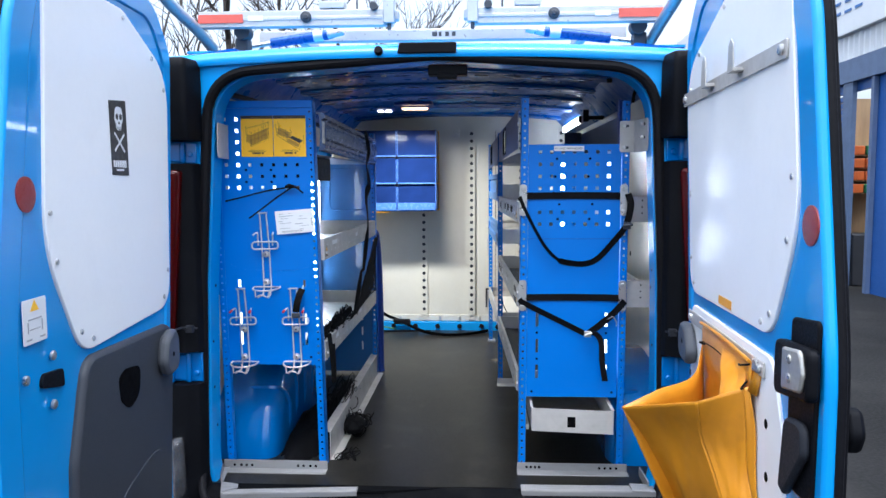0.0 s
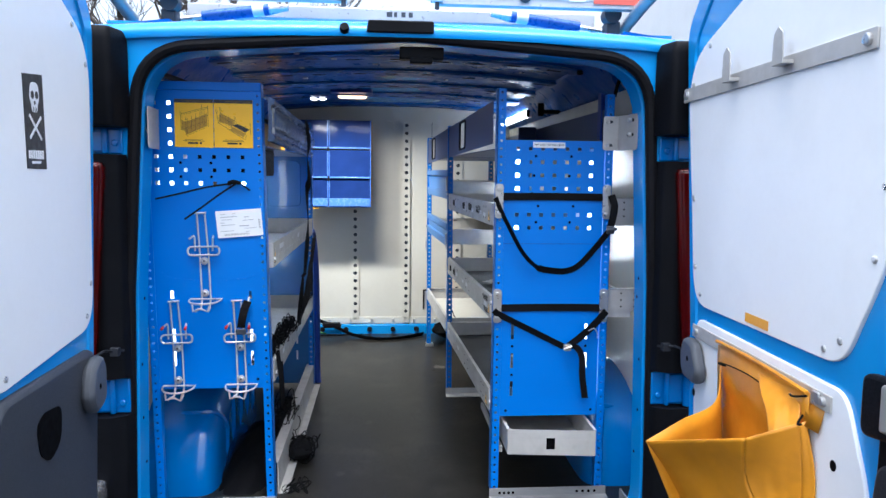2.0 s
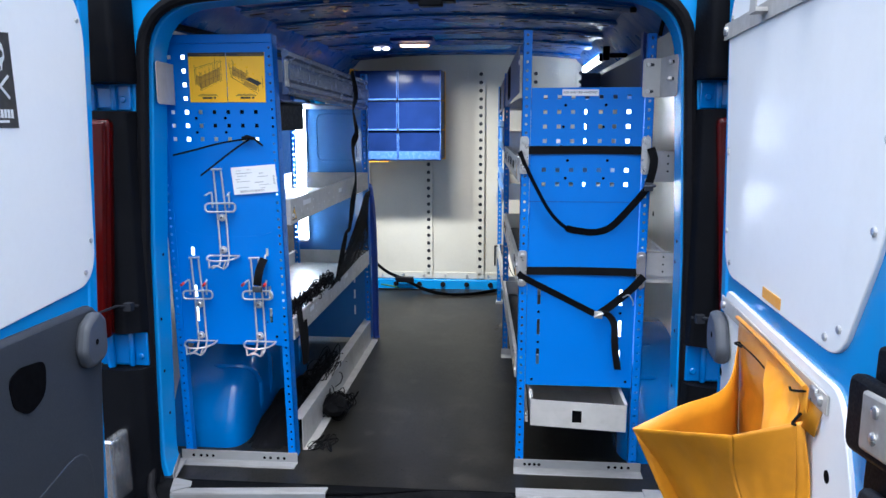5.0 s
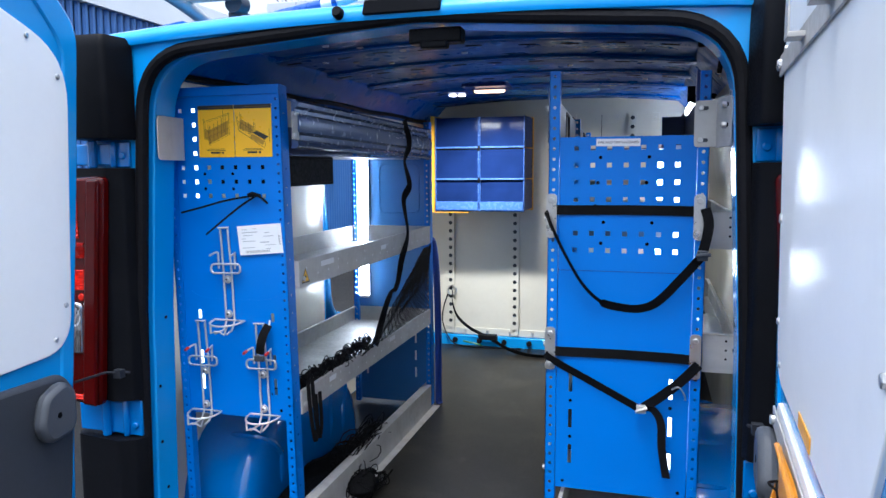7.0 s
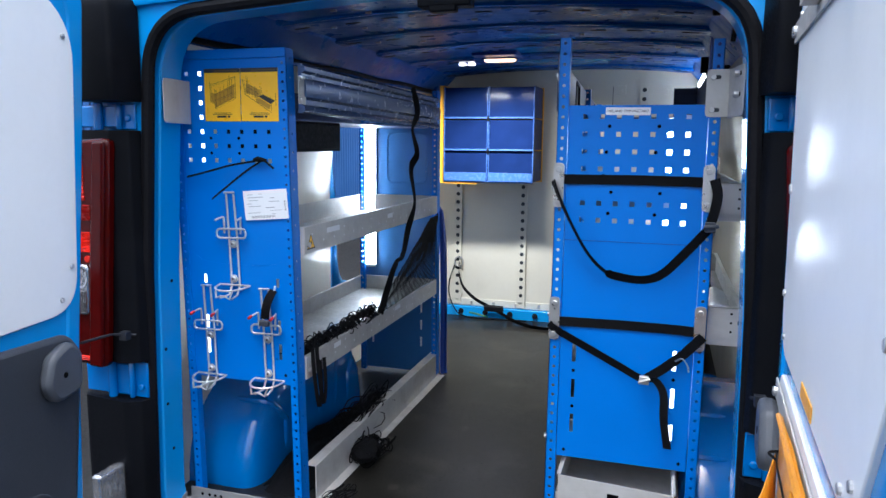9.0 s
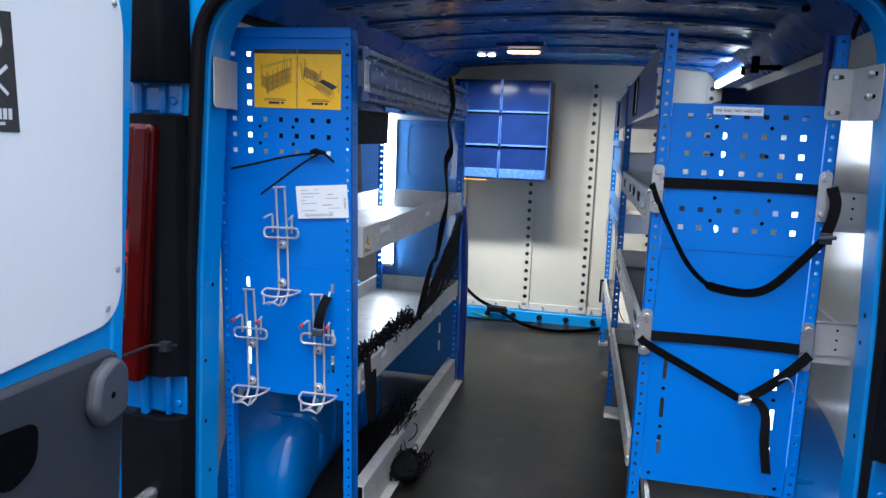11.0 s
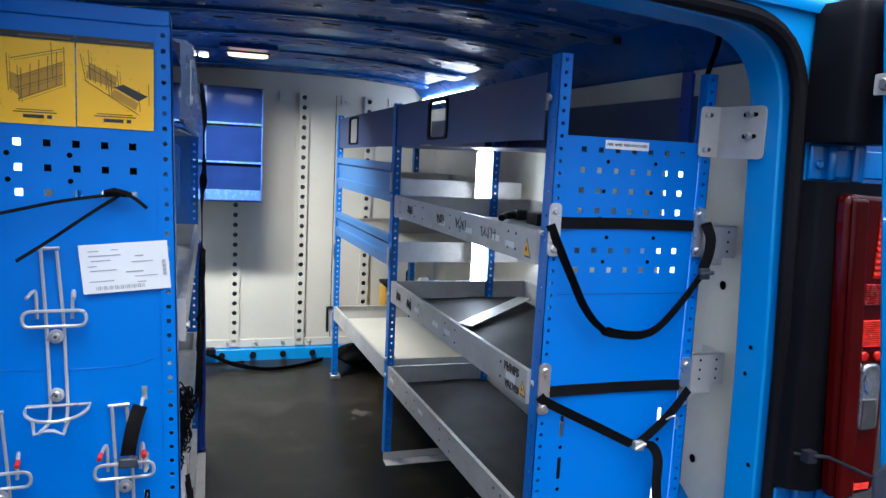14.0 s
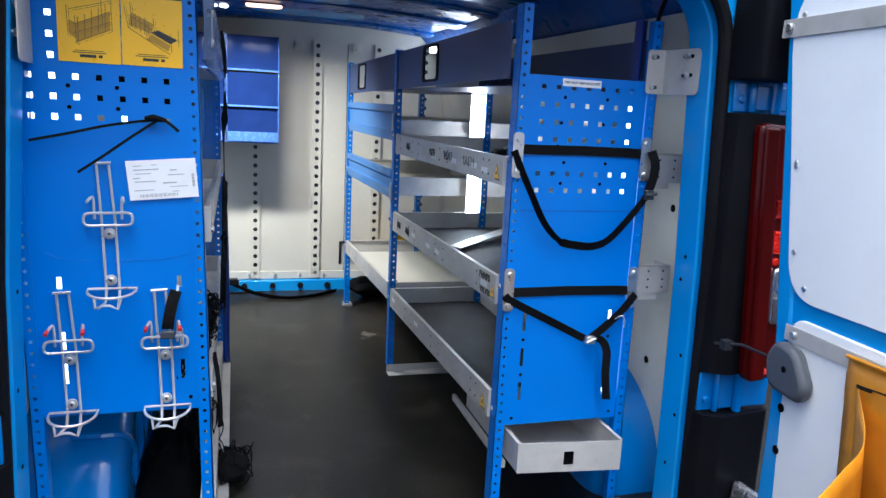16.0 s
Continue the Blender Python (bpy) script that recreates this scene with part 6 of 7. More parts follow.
warning(FRONT(2.62) - 0.0012, 2.625, 1.512, 0.048, -1)
warning(FRONT(2.60) - 0.0012, 2.604, 1.204, 0.038, -1)
warning(FRONT(2.62) - 0.0012, 2.625, 0.893, 0.048, -1)
warning(FX + 0.0012, 2.592, 1.378, 0.050, 1)
note = thing("rail_writing", (FRONT(2.75), 2.75, 1.20), "black marker words on a grey shelf rail", "writing")
part("label", Mesh().prism([(2.640, 1.203), (2.690, 1.203), (2.690, 1.219), (2.640, 1.219)], lambda p, q, t: (FRONT(p) - 0.0013 + t, p, q), 0, 0.0004), PAPER, note, "small white printed label")
words("word", "PUMPS", 0.026, rail_pose(2.662, 1.231), INK, note, bold=0.0011)
words("word", "VALVES", 0.022, rail_pose(2.656, 1.192), INK, note, bold=0.0010)
scrib = thing("rail_writing", (FRONT(3.1), 3.1, 1.53), "illegible black marker scribbles on a grey shelf rail", "writing")
for y0, wd, z in ((3.47, 0.05, 1.52), (3.18, 0.06, 1.52), (3.02, 0.08, 1.522), (2.84, 0.10, 1.522), (3.56, 0.05, 1.215), (3.44, 0.05, 1.212)):
    m = Mesh()
    for k in range(5):
        yy = y0 - wd / 2 + wd * k / 5
        m.tube([(FRONT(yy) - 0.0018, yy, z + 0.014 * math.sin(k * 2.1 + y0 * 9)), (FRONT(yy) - 0.0018, yy + wd / 6, z - 0.014 * math.cos(k * 1.7 + y0 * 5))], 0.0014, 5)
        m.tube([(FRONT(yy) - 0.0018, yy, z - 0.012), (FRONT(yy) - 0.0018, yy + 0.004, z + 0.012)], 0.0012, 5)
    part("scribble", m, INK, scrib)["kind"] = "stuff"
for y, z in ((3.16, 1.51), (2.96, 1.512), (2.79, 1.515), (2.71, 1.510), (3.36, 1.212), (3.18, 1.210), (3.08, 1.210), (3.28, 0.905), (3.60, 0.905)):
    m = Mesh().prism([(y - 0.022, z - 0.007), (y + 0.022, z - 0.007), (y + 0.022, z + 0.007), (y - 0.022, z + 0.007)], lambda p, q, s: (FRONT(p) - 0.0016 + s, p, q), 0, 0.0005)
    tagged(part("rail_label", m, PAPER), "small white printed label on a grey rail", "label", "rail labels")
for y, z, w in ((2.74, 1.40, 0.09), (3.22, 1.394, 0.05), (2.76, 1.03, 0.05), (3.3, 1.03, 0.06)):
    tagged(part("rail_label", Mesh().box(FX + 0.0013, FX + 0.0018, y - w / 2, y + w / 2, z - 0.008, z + 0.008), PAPER), "small white printed label on a grey rail", "label", "rail labels")

pk = thing("packet", (0.725, 2.98, 1.19), "creased white packet with a blue printed end on a shelf", "packet")
pv = []
for j in range(9):
    for i in range(9):
        u, v = i / 8, j / 8
        pv.append((0.685 + 0.065 * u, 2.86 + 0.24 * v, 1.199 + 0.022 * math.sin(math.pi * u) * (0.6 + 0.5 * noise.noise((u * 3, v * 5, 2))) + 0.010 * v))
part("film", Mesh().add(pv, [(j * 9 + i, j * 9 + i + 1, j * 9 + 10 + i, j * 9 + 9 + i) for j in range(8) for i in range(8)]), PAPER, pk).modifiers.new("thick", "SOLIDIFY").thickness = 0.003
part("print", Mesh().box(0.692, 0.742, 2.850, 2.858, 1.196, 1.214), SHUTTER, pk, "blue printed end", bevel=0.003)
tool = thing("hand_tool", (0.60, 3.50, 1.49), "black hand tool lying on the upper tray", "tool")
part("handle", Mesh().tube(smooth_path([(0.56, 3.44, 1.503), (0.60, 3.50, 1.508), (0.66, 3.56, 1.505)], 5), [0.012] * 5 + [0.014] * 6, 10), BLACK, tool)
part("head", Mesh().box(0.655, 0.70, 3.53, 3.59, 1.489, 1.525), TRIM, tool, bevel=0.006)
tool2 = thing("pipe_clip_box", (0.68, 3.62, 1.49), "small open black box of clips on the upper tray", "box")
part("body", Mesh().box(0.64, 0.74, 3.33, 3.42, 1.489, 1.530), BLACK, tool2, bevel=0.004)

# loose strip and cord on the offside shelf, yellow case behind it
tagged(part("metal_strip", Mesh().beam((0.36, 3.20, 1.200), (0.70, 3.52, 1.212), 0.050, 0.003), GALV), "loose bright metal strip lying on a shelf liner", "metal strip")
tagged(part("loose_cord", Mesh().tube(smooth_path([(0.262, 3.73, 1.03), (0.272, 3.74, 0.98), (0.30, 3.78, 0.93), (0.36, 3.86, 0.894)], 6), 0.002, 6), BLACK), "thin dark cord hanging onto the far shelf", "cord")
part("post_foot", Mesh().box(0.196, 0.246, 4.615, 4.67, FLOOR - 0.001, FLOOR + 0.018), ZINC, rack_r, "small zinc foot", bevel=0.003)
board_end = thing("edged_board", (0.30, 4.72, 0.82), "grey board end edged with thin black trim behind the far post", "board")
part("board", Mesh().box(0.190, 0.56, 4.715, 4.735, 0.800, 0.918), RAIL, board_end)
part("edging", Mesh().box(0.183, 0.190, 4.710, 4.738, 0.800, 0.922).box(0.190, 0.56, 4.710, 4.738, 0.918, 0.923), RUBBER, board_end, "thin black edging")
part("bracket", Mesh().box(0.50, 0.56, 4.735, 5.012, 0.83, 0.86), RAIL, board_end)
sack = thing("dark_sack", (0.36, 4.82, FLOOR), "crumpled dark cloth bundle under the far shelf", "bundle")
sk = []
for j in range(13):
    for i in range(21):
        a_, b_ = math.pi * j / 12, 2 * math.pi * i / 20
        w_ = 1 + 0.28 * noise.noise((math.cos(b_) * 2, math.sin(b_) * 2, j * 0.4))
        sk.append((0.385 + 0.125 * w_ * math.sin(a_) * math.cos(b_), 4.83 + 0.10 * w_ * math.sin(a_) * math.sin(b_), FLOOR + 0.058 + 0.060 * w_ * math.cos(a_) * (0.9 if j < 6 else 0.96)))
part("cloth", Mesh().add(sk, [(j * 21 + i, j * 21 + i + 1, j * 21 + 22 + i, j * 21 + 21 + i) for j in range(12) for i in range(20)]), WEB, sack)
for pts, h in (([(0.205, 4.150), (0.222, 4.168), (0.236, 4.196), (0.247, 4.188), (0.252, 4.160), (0.283, 4.158), (0.297, 4.138), (0.280, 4.126), (0.262, 4.128), (0.262, 4.104), (0.248, 4.096), (0.236, 4.122), (0.220, 4.126)], 0.0008), ([(0.195, 4.085), (0.215, 4.098), (0.224, 4.080), (0.206, 4.066)], 0.0008),):
    part("spill", Mesh().prism(pts, lambda p, q, s: (p, q, FLOOR + s), -0.001, h), STAIN, floor, "pale dried spill on the floor")
case = thing("tool_case", (0.34, 4.80, FLOOR), "yellow and black case standing beyond the far rack frame", "case")
part("body", Mesh().box(0.505, 0.58, 4.80, 4.97, FLOOR, 1.00), YELLOW, case, bevel=0.012)
part("lid", Mesh().box(0.50, 0.585, 4.795, 4.975, 1.001, 1.02), BLACK, case, bevel=0.008)

crate_low = thing("grey_crate", (0.68, 4.86, FLOOR), "grey plastic crate beyond the far rack frame", "crate")
part("body", Mesh().box(0.60, 0.78, 4.78, 4.97, FLOOR, 1.0), TRIMLIGHT, crate_low, bevel=0.008)
tagged(part("black_bottle", Mesh().tube([(0.645, 4.86, 1.0), (0.645, 4.86, 1.075), (0.645, 4.86, 1.092), (0.645, 4.86, 1.112)], [0.024, 0.024, 0.012, 0.012], 14), BLACK), "small black bottle standing on a grey crate", "bottle")
tagged(part("white_roll", Mesh().tube([(0.690, 4.835, 1.024), (0.735, 4.85, 1.024)], 0.024, 16).tube([(0.688, 4.834, 1.024), (0.6905, 4.835, 1.024)], 0.010, 10), PAPER), "roll of white tape lying on a grey crate", "tape")

# ---------- net and cords on the nearside rack ----------
net = thing("cargo_net", (-0.40, 3.4, 1.05), "black cargo net draped between a strap and the rack post", "cargo net")
s_path = [(-0.400, 3.438, 1.872), (-0.390, 3.465, 1.779), (-0.392, 3.412, 1.711), (-0.390, 3.462, 1.619), (-0.394, 3.403, 1.558), (-0.394, 3.448, 1.422), (-0.392, 3.365, 1.329), (-0.396, 3.319, 1.236), (-0.394, 3.217, 1.198), (-0.396, 3.086, 1.056)]
sp_ = smooth_path(s_path, 7)
part("strap", Mesh().ribbon(sp_, [(0.25 + 0.3 * math.sin(i * 0.33), 1, 0.2 * math.cos(i * 0.25)) for i in range(len(sp_))], 0.026, 0.003), WEB, net, "twisted black webbing edge strap")
edge = lambda s: (3.66 - 0.70 * s, 1.340 - 0.285 * s)
mesh_n = Mesh()


def net_at(u, v):
    ey, ez = edge(v)
    y = ey + (3.765 - ey) * u
    z = ez + (1.352 - 0.295 * v - ez) * u
    return (-0.397 + 0.010 * math.sin(3.1 * u + 2.3 * v) + 0.004 * noise.noise((u * 6, v * 6, 0)), y, z)


N = 17
for d in range(-N, 2 * N):
    a, b = [], []
    for k in range(N * 2 + 1):
        u = k / (2 * N)
        for lst, v in ((a, d / N + u), (b, d / N - u)):
            if 0 <= v <= 1:
                lst.append(net_at(u, v))
    for lst in (a, b):
        if len(lst) > 2:
            mesh_n.tube(lst, 0.0019, 4)
ob = part("netting", mesh_n, WEB, net, "knotted black netting")
ob["kind"] = "stuff"


def tangle(name, centre, size, loops, r, label, seed, parent=None):
    rng = random.Random(seed)
    m = Mesh()
    for _ in range(loops):
        c = [centre[i] + rng.uniform(-0.6, 0.6) * size[i] for i in range(3)]
        ph = [rng.uniform(0, 6.3) for _ in range(6)]
        R = rng.uniform(0.35, 0.75)
        pts = []
        for k in range(14):
            a = 2 * math.pi * k / 14
            pts.append((c[0] + size[0] * R * math.cos(a + ph[0]) * math.cos(ph[1]), c[1] + size[1] * R * math.sin(a + ph[2]),
                        max(centre[2] - size[2] + 0.002, c[2] + size[2] * R * math.sin(a * 2 + ph[3]) * 0.7)))
        m.tube(pts, r, 4, closed=True)
    ob = part(name, m, WEB, parent, "" if not parent else label)
    ob["kind"] = "stuff"
    return ob


for k in range(9):
    y = 3.04 - 0.058 * k
    tangle("bunched_netting", (-0.425 - 0.004 * k, y, 1.068 - 0.003 * k), (0.030, 0.055, 0.026), 16, 0.0019, "bunched black netting", 20 + k, net)
for z0, y in ((1.068, 2.585), (1.068, 2.612)):
    part("hanging_loop", Mesh().ribbon(smooth_path([(-0.408, y, z0), (-0.398, y - 0.01, 1.00), (-0.394, y, 0.92), (-0.396, y + 0.018, 0.885), (-0.398, y + 0.036, 0.93), (-0.402, y + 0.036, 1.02)], 6), (0.6, 1, 0), 0.012, 0.002), WEB, net, "black cord loop")
heap = thing("net_heap", (-0.45, 2.9, FLOOR), "heap of tangled black netting on the van floor", "net")
hm = Mesh()
hn = 26
hv_ = []
for j in range(hn + 1):
    for i in range(hn + 1):
        u, v = i / hn * 2 - 1, j / hn * 2 - 1
        rr = math.sqrt(u * u + v * v)
        h = max(0.0, 1 - rr ** 2.2) * (0.075 + 0.05 * noise.noise((u * 2.5, v * 2.5, 1))) + 0.012 * abs(noise.noise((u * 9, v * 9, 4)))
        hv_.append((-0.535 + 0.115 * u, 2.95 + 0.36 * v, FLOOR + h * (1 if rr < 1.05 else 0.2)))
hm.add(hv_, [(j * (hn + 1) + i, j * (hn + 1) + i + 1, (j + 1) * (hn + 1) + i + 1, (j + 1) * (hn + 1) + i) for j in range(hn) for i in range(hn)])
part("folded_cloth", hm, WEB, heap, "folded black cloth")
tangle("netting", (-0.382, 2.92, FLOOR + 0.042), (0.058, 0.080, 0.038), 62, 0.0020, "tangled black netting ball", 5, heap)
tangle("netting", (-0.46, 3.10, FLOOR + 0.095), (0.05, 0.20, 0.05), 80, 0.0019, "tangled black netting", 6, heap)
lump = Mesh()
for j in range(9):
    a = math.pi * j / 8
    lump.v += [(-0.375 + 0.050 * math.sin(a) * math.cos(b) * (1 + 0.2 * math.sin(3 * b + j)), 2.90 + 0.068 * math.sin(a) * math.sin(b), FLOOR + 0.036 + 0.036 * math.cos(a)) for b in [2 * math.pi * k / 14 for k in range(14)]]
lump.f += [(j * 14 + k, j * 14 + (k + 1) % 14, j * 14 + 14 + (k + 1) % 14, j * 14 + 14 + k) for j in range(8) for k in range(14)]
part("rolled_netting", lump, WEB, heap, "tightly rolled black netting")
tangle("flat_netting", (-0.355, 2.66, FLOOR + 0.004), (0.045, 0.065, 0.004), 14, 0.0018, "flat loop of black netting", 7, heap)

# ---------- cable and strap at the foot of the bulkhead ----------
lash = thing("lashing_strap", (-0.3, 5.0, FLOOR), "black lashing strap running from a bulkhead ring to the floor", "strap")
lp = smooth_path([(-0.640, 5.000, 0.925), (-0.635, 4.985, 0.85), (-0.600, 4.975, 0.765), (-0.520, 4.965, 0.700), (-0.430, 4.945, 0.665), (-0.360, 4.92, 0.640), (-0.25, 4.86, 0.606), (-0.10, 4.80, 0.593), (0.06, 4.84, 0.592), (0.20, 4.92, 0.600)], 6)
part("webbing", Mesh().ribbon(lp, (0.1, -0.5, 1), 0.026, 0.003), WEB, lash)
part("ratchet", Mesh().box(-0.455, -0.345, 4.915, 4.962, 0.640, 0.672).tube([(-0.46, 4.94, 0.665), (-0.34, 4.93, 0.648)], 0.018, 8), BLACK, lash, "dark ratchet buckle", bevel=0.004)
part("ring", Mesh().tube([(-0.642 + 0.026 * math.cos(a), 5.002, 0.925 + 0.03 * math.sin(a)) for a in [2 * math.pi * k / 16 for k in range(16)]], 0.005, 6, closed=True), ZINC, lash, "metal lashing ring")
tagged(part("thin_cable", Mesh().tube(smooth_path([(-0.67, 5.0, 0.90), (-0.70, 4.995, 0.80), (-0.695, 4.99, 0.70), (-0.62, 4.96, 0.60), (-0.45, 4.93, FLOOR + 0.004), (-0.2, 4.96, FLOOR + 0.004)], 6), 0.004, 6), BLACK), "thin dark cable along the foot of the bulkhead", "cable")
tagged(part("green_cable", Mesh().tube(smooth_path([(-0.56, 4.965, FLOOR + 0.03), (-0.50, 4.95, FLOOR + 0.025), (-0.44, 4.955, FLOOR + 0.01)], 5), 0.006, 6), GREEN), "short green cable end on the floor", "cable")

# ---------- sill bars ----------
for x0, x1, ya, yb, deep, drop, label in ((-0.707, -0.260, 2.259, 2.302, 0.031, 0.018, "scuffed aluminium angle along the sill beside the nearside rack"), (0.290, 0.735, 2.330, 2.336, 0.048, 0.026, "scuffed aluminium angle along the sill beside the offside rack")):
    m = Mesh()
    m.add([(x, y + d, z) for z in (0.592, 0.600) for x, y in ((x0, ya), (x1, yb)) for d in (0, deep)], [(0, 1, 3, 2), (4, 6, 7, 5), (0, 2, 6, 4), (1, 5, 7, 3), (0, 4, 5, 1), (2, 3, 7, 6)])
    m.add([(x, y + d, z) for z in (0.598 - drop, 0.598) for x, y in ((x0, ya), (x1, yb)) for d in (-0.003, 0.0)], [(0, 1, 3, 2), (4, 6, 7, 5), (0, 2, 6, 4), (1, 5, 7, 3), (0, 4, 5, 1), (2, 3, 7, 6)])
    tagged(part("sill_angle", m, ALU, bevel=0.001), label, "metal angle", "sill angles")
m = Mesh().box(0.713, 0.719, 2.365, 2.50, FLOOR + 0.002, FLOOR + 0.036).box(0.656, 0.716, 2.33, 2.39, FLOOR + 0.016, FLOOR + 0.020)
tagged(part("end_angle", m, ALU, bevel=0.001), "short aluminium angle joining sill and rack foot", "metal angle", "end angles")
m = Mesh().prism([(-0.709, 2.262), (-0.662, 2.297), (-0.671, 2.328), (-0.730, 2.345), (-0.752, 2.475), (-0.776, 2.475)], lambda p, q, t: (p, q, t), 0.6005, 0.6035)
m.prism([(-0.779, 2.475), (-0.776, 2.475), (-0.736, 2.345), (-0.739, 2.345)], lambda p, q, t: (p, q, t), 0.6005, 0.618)
tagged(part("end_angle", m, ALU, bevel=0.0008), "bent aluminium plate joining sill angle and rack foot", "metal angle", "end angles")

# ---------- orange bag on the door ----------
bag = thing("vinyl_bag", (0.66, 1.68, 0.62), "large orange vinyl bag hanging open from the door rail", "bag")
door_x = lambda y: 0.772 - 0.06 * (2.2 - y)
T, V, RC = Vector((0.497, 1.723, 1.074)), Vector((0.625, 1.550, 1.141)), Vector((0.707, 1.508, 1.184))
M1, M2, TL = Vector((0.590, 1.757, 1.108)), Vector((0.690, 1.811, 1.130)), Vector((0.733, 1.880, 1.201))
left_edge = [T, Vector((0.555, 1.744, 0.990)), Vector((0.630, 1.775, 0.840)), Vector((0.690, 1.771, 0.727)), Vector((0.715, 1.765, 0.60))]
crease = [V, Vector((0.645, 1.576, 1.053)), Vector((0.667, 1.547, 0.975)), Vector((0.685, 1.515, 0.870)), Vector((0.708, 1.49, 0.60))]
right_edge = [RC, Vector((0.712, 1.502, 1.104)), Vector((0.718, 1.499, 1.005)), Vector((0.722, 1.460, 0.902)), Vector((0.722, 1.43, 0.60))]
inner_back = [TL, Vector((0.738, 1.875, 1.08)), Vector((0.745, 1.86, 0.95)), Vector((0.748, 1.85, 0.80)), Vector((0.750, 1.84, 0.60))]


def sheet(mesh, a, b, seed, amp, n=22):
    """A slightly creased cloth between two edges given by points."""
    a, b = smooth_path(a, 10), smooth_path(b, 10)
    m = len(a)
    v = []
    for j in range(m):
        for i in range(n + 1):
            u, t = i / n, j / (m - 1)
            k = math.sin(math.pi * u) * min(1, 0.25 + t * 2.5)
            w = amp * k * (noise.noise((u * 2.2, t * 2.6, seed)) + 0.35 * noise.noise((u * 6 + t * 3, t * 4, seed + 4)))
            p = a[j].lerp(b[j], u)
            v.append((min(door_x(p.y) - 0.004, p.x + w), p.y + w * 0.6, p.z))
    return mesh.add(v, [(j * (n + 1) + i, j * (n + 1) + i + 1, (j + 1) * (n + 1) + i + 1, (j + 1) * (n + 1) + i) for j in range(m - 1) for i in range(n)])


thick = lambda ob: ob.modifiers.new("thick", "SOLIDIFY")
for nm, a, b, seed, amp, label in (("front_panel", left_edge, crease, 2.0, 0.014, "darker folded front of the bag"), ("side_panel", crease, right_edge, 5.0, 0.008, "paler flat side of the bag")):
    thick(part(nm, sheet(Mesh(), a, b, seed, amp), VINYL, bag, label, smooth=50)).thickness = 0.0016
far_edge = [RC + Vector((0.010, -0.004, 0.004)), Vector((0.724, 1.480, 1.10)), Vector((0.725, 1.470, 1.00)), Vector((0.726, 1.44, 0.90)), Vector((0.726, 1.41, 0.60))]
thick(part("end_panel", sheet(Mesh(), right_edge, far_edge, 9.0, 0.003, 6), VINYL, bag, "narrow end of the bag against the door", smooth=50)).thickness = 0.0016
# the folded end between the mouth's front corner and the door
rim_top = smooth_path([T, M1, M2, TL], 8)
gv, gn = [], 14
for i, p in enumerate(rim_top):
    u = i / (len(rim_top) - 1)
    low = left_edge[-1].lerp(inner_back[-1], u)
    for j in range(gn + 1):
        t = j / gn
        q = p.lerp(low, t)
        w = 0.010 * math.sin(math.pi * u) * min(1, t * 4) * noise.noise((u * 3, t * 4, 11.0)) + 0.012 * math.sin(math.pi * u) * t
        gv.append((min(door_x(q.y) - 0.006, q.x + w), q.y + w * 0.5, q.z))
thick(part("gusset", Mesh().add(gv, [(i * (gn + 1) + j, (i + 1) * (gn + 1) + j, (i + 1) * (gn + 1) + j + 1, i * (gn + 1) + j + 1) for i in range(len(rim_top) - 1) for j in range(gn)]), VINYL, bag, "folded end of the open bag mouth", smooth=50)).thickness = 0.0016
flap = sheet(Mesh(), [Vector((0.722, 1.690, 1.228)), Vector((0.700, 1.640, 1.205)), Vector((0.686, 1.590, 1.180)), Vector((0.668, 1.545, 1.150))],
             [Vector((0.722, 1.545, 1.230)), Vector((0.720, 1.535, 1.215)), Vector((0.714, 1.522, 1.200)), Vector((0.705, 1.510, 1.178))], 14.0, 0.005)
thick(part("inner_flap", flap, VINYL, bag, "lit flap folded into the bag mouth", smooth=50)).thickness = 0.0016
bk, n2 = [], 20
for j in range(n2 + 1):
    for i in range(n2 + 1):
        u, t = i / n2, j / n2
        y = 1.917 + (1.504 - 1.917) * u + (-0.05 + 0.02 * u) * max(0, t - 0.08)
        z = (1.245 - 0.004 * u + 0.006 * math.sin(math.pi * u)) - 0.64 * t
        out = 0.009 + 0.014 * math.sin(math.pi * u) * math.sin(math.pi * min(1, t * 5)) + 0.004 * noise.noise((u * 4, t * 8, 3))
        bk.append((door_x(y) - out, y, z))
thick(part("back_sheet", Mesh().add(bk, [(j * (n2 + 1) + i, j * (n2 + 1) + i + 1, (j + 1) * (n2 + 1) + i + 1, (j + 1) * (n2 + 1) + i) for j in range(n2) for i in range(n2)]), VINYL, bag)).thickness = 0.0016
part("hem", Mesh().tube([(door_x(1.917 - 0.0413 * k) - 0.016 - 0.002 * math.sin(k * 0.31), 1.917 - 0.0413 * k, 1.246 - 0.0004 * k + 0.006 * math.sin(math.pi * k / 10)) for k in range(11)], 0.0045, 6), VINYL, bag, "stitched top hem")
part("seam", Mesh().tube(smooth_path([(door_x(y) - d, y, z) for y, z, d in ((1.880, 1.202, 0.019), (1.80, 1.212, 0.025), (1.73, 1.216, 0.026), (1.66, 1.214, 0.026), (1.60, 1.205, 0.025))], 6), 0.0016, 5), WEB, bag, "dark seam across the bag back")
part("side_flap", Mesh().add([(0.726, 1.520, 1.232), (0.726, 1.466, 1.224), (0.720, 1.474, 1.175), (0.712, 1.505, 1.180)], [(0, 1, 2, 3)]), VINYL, bag, bevel=0.0).modifiers.new("thick", "SOLIDIFY").thickness = 0.002
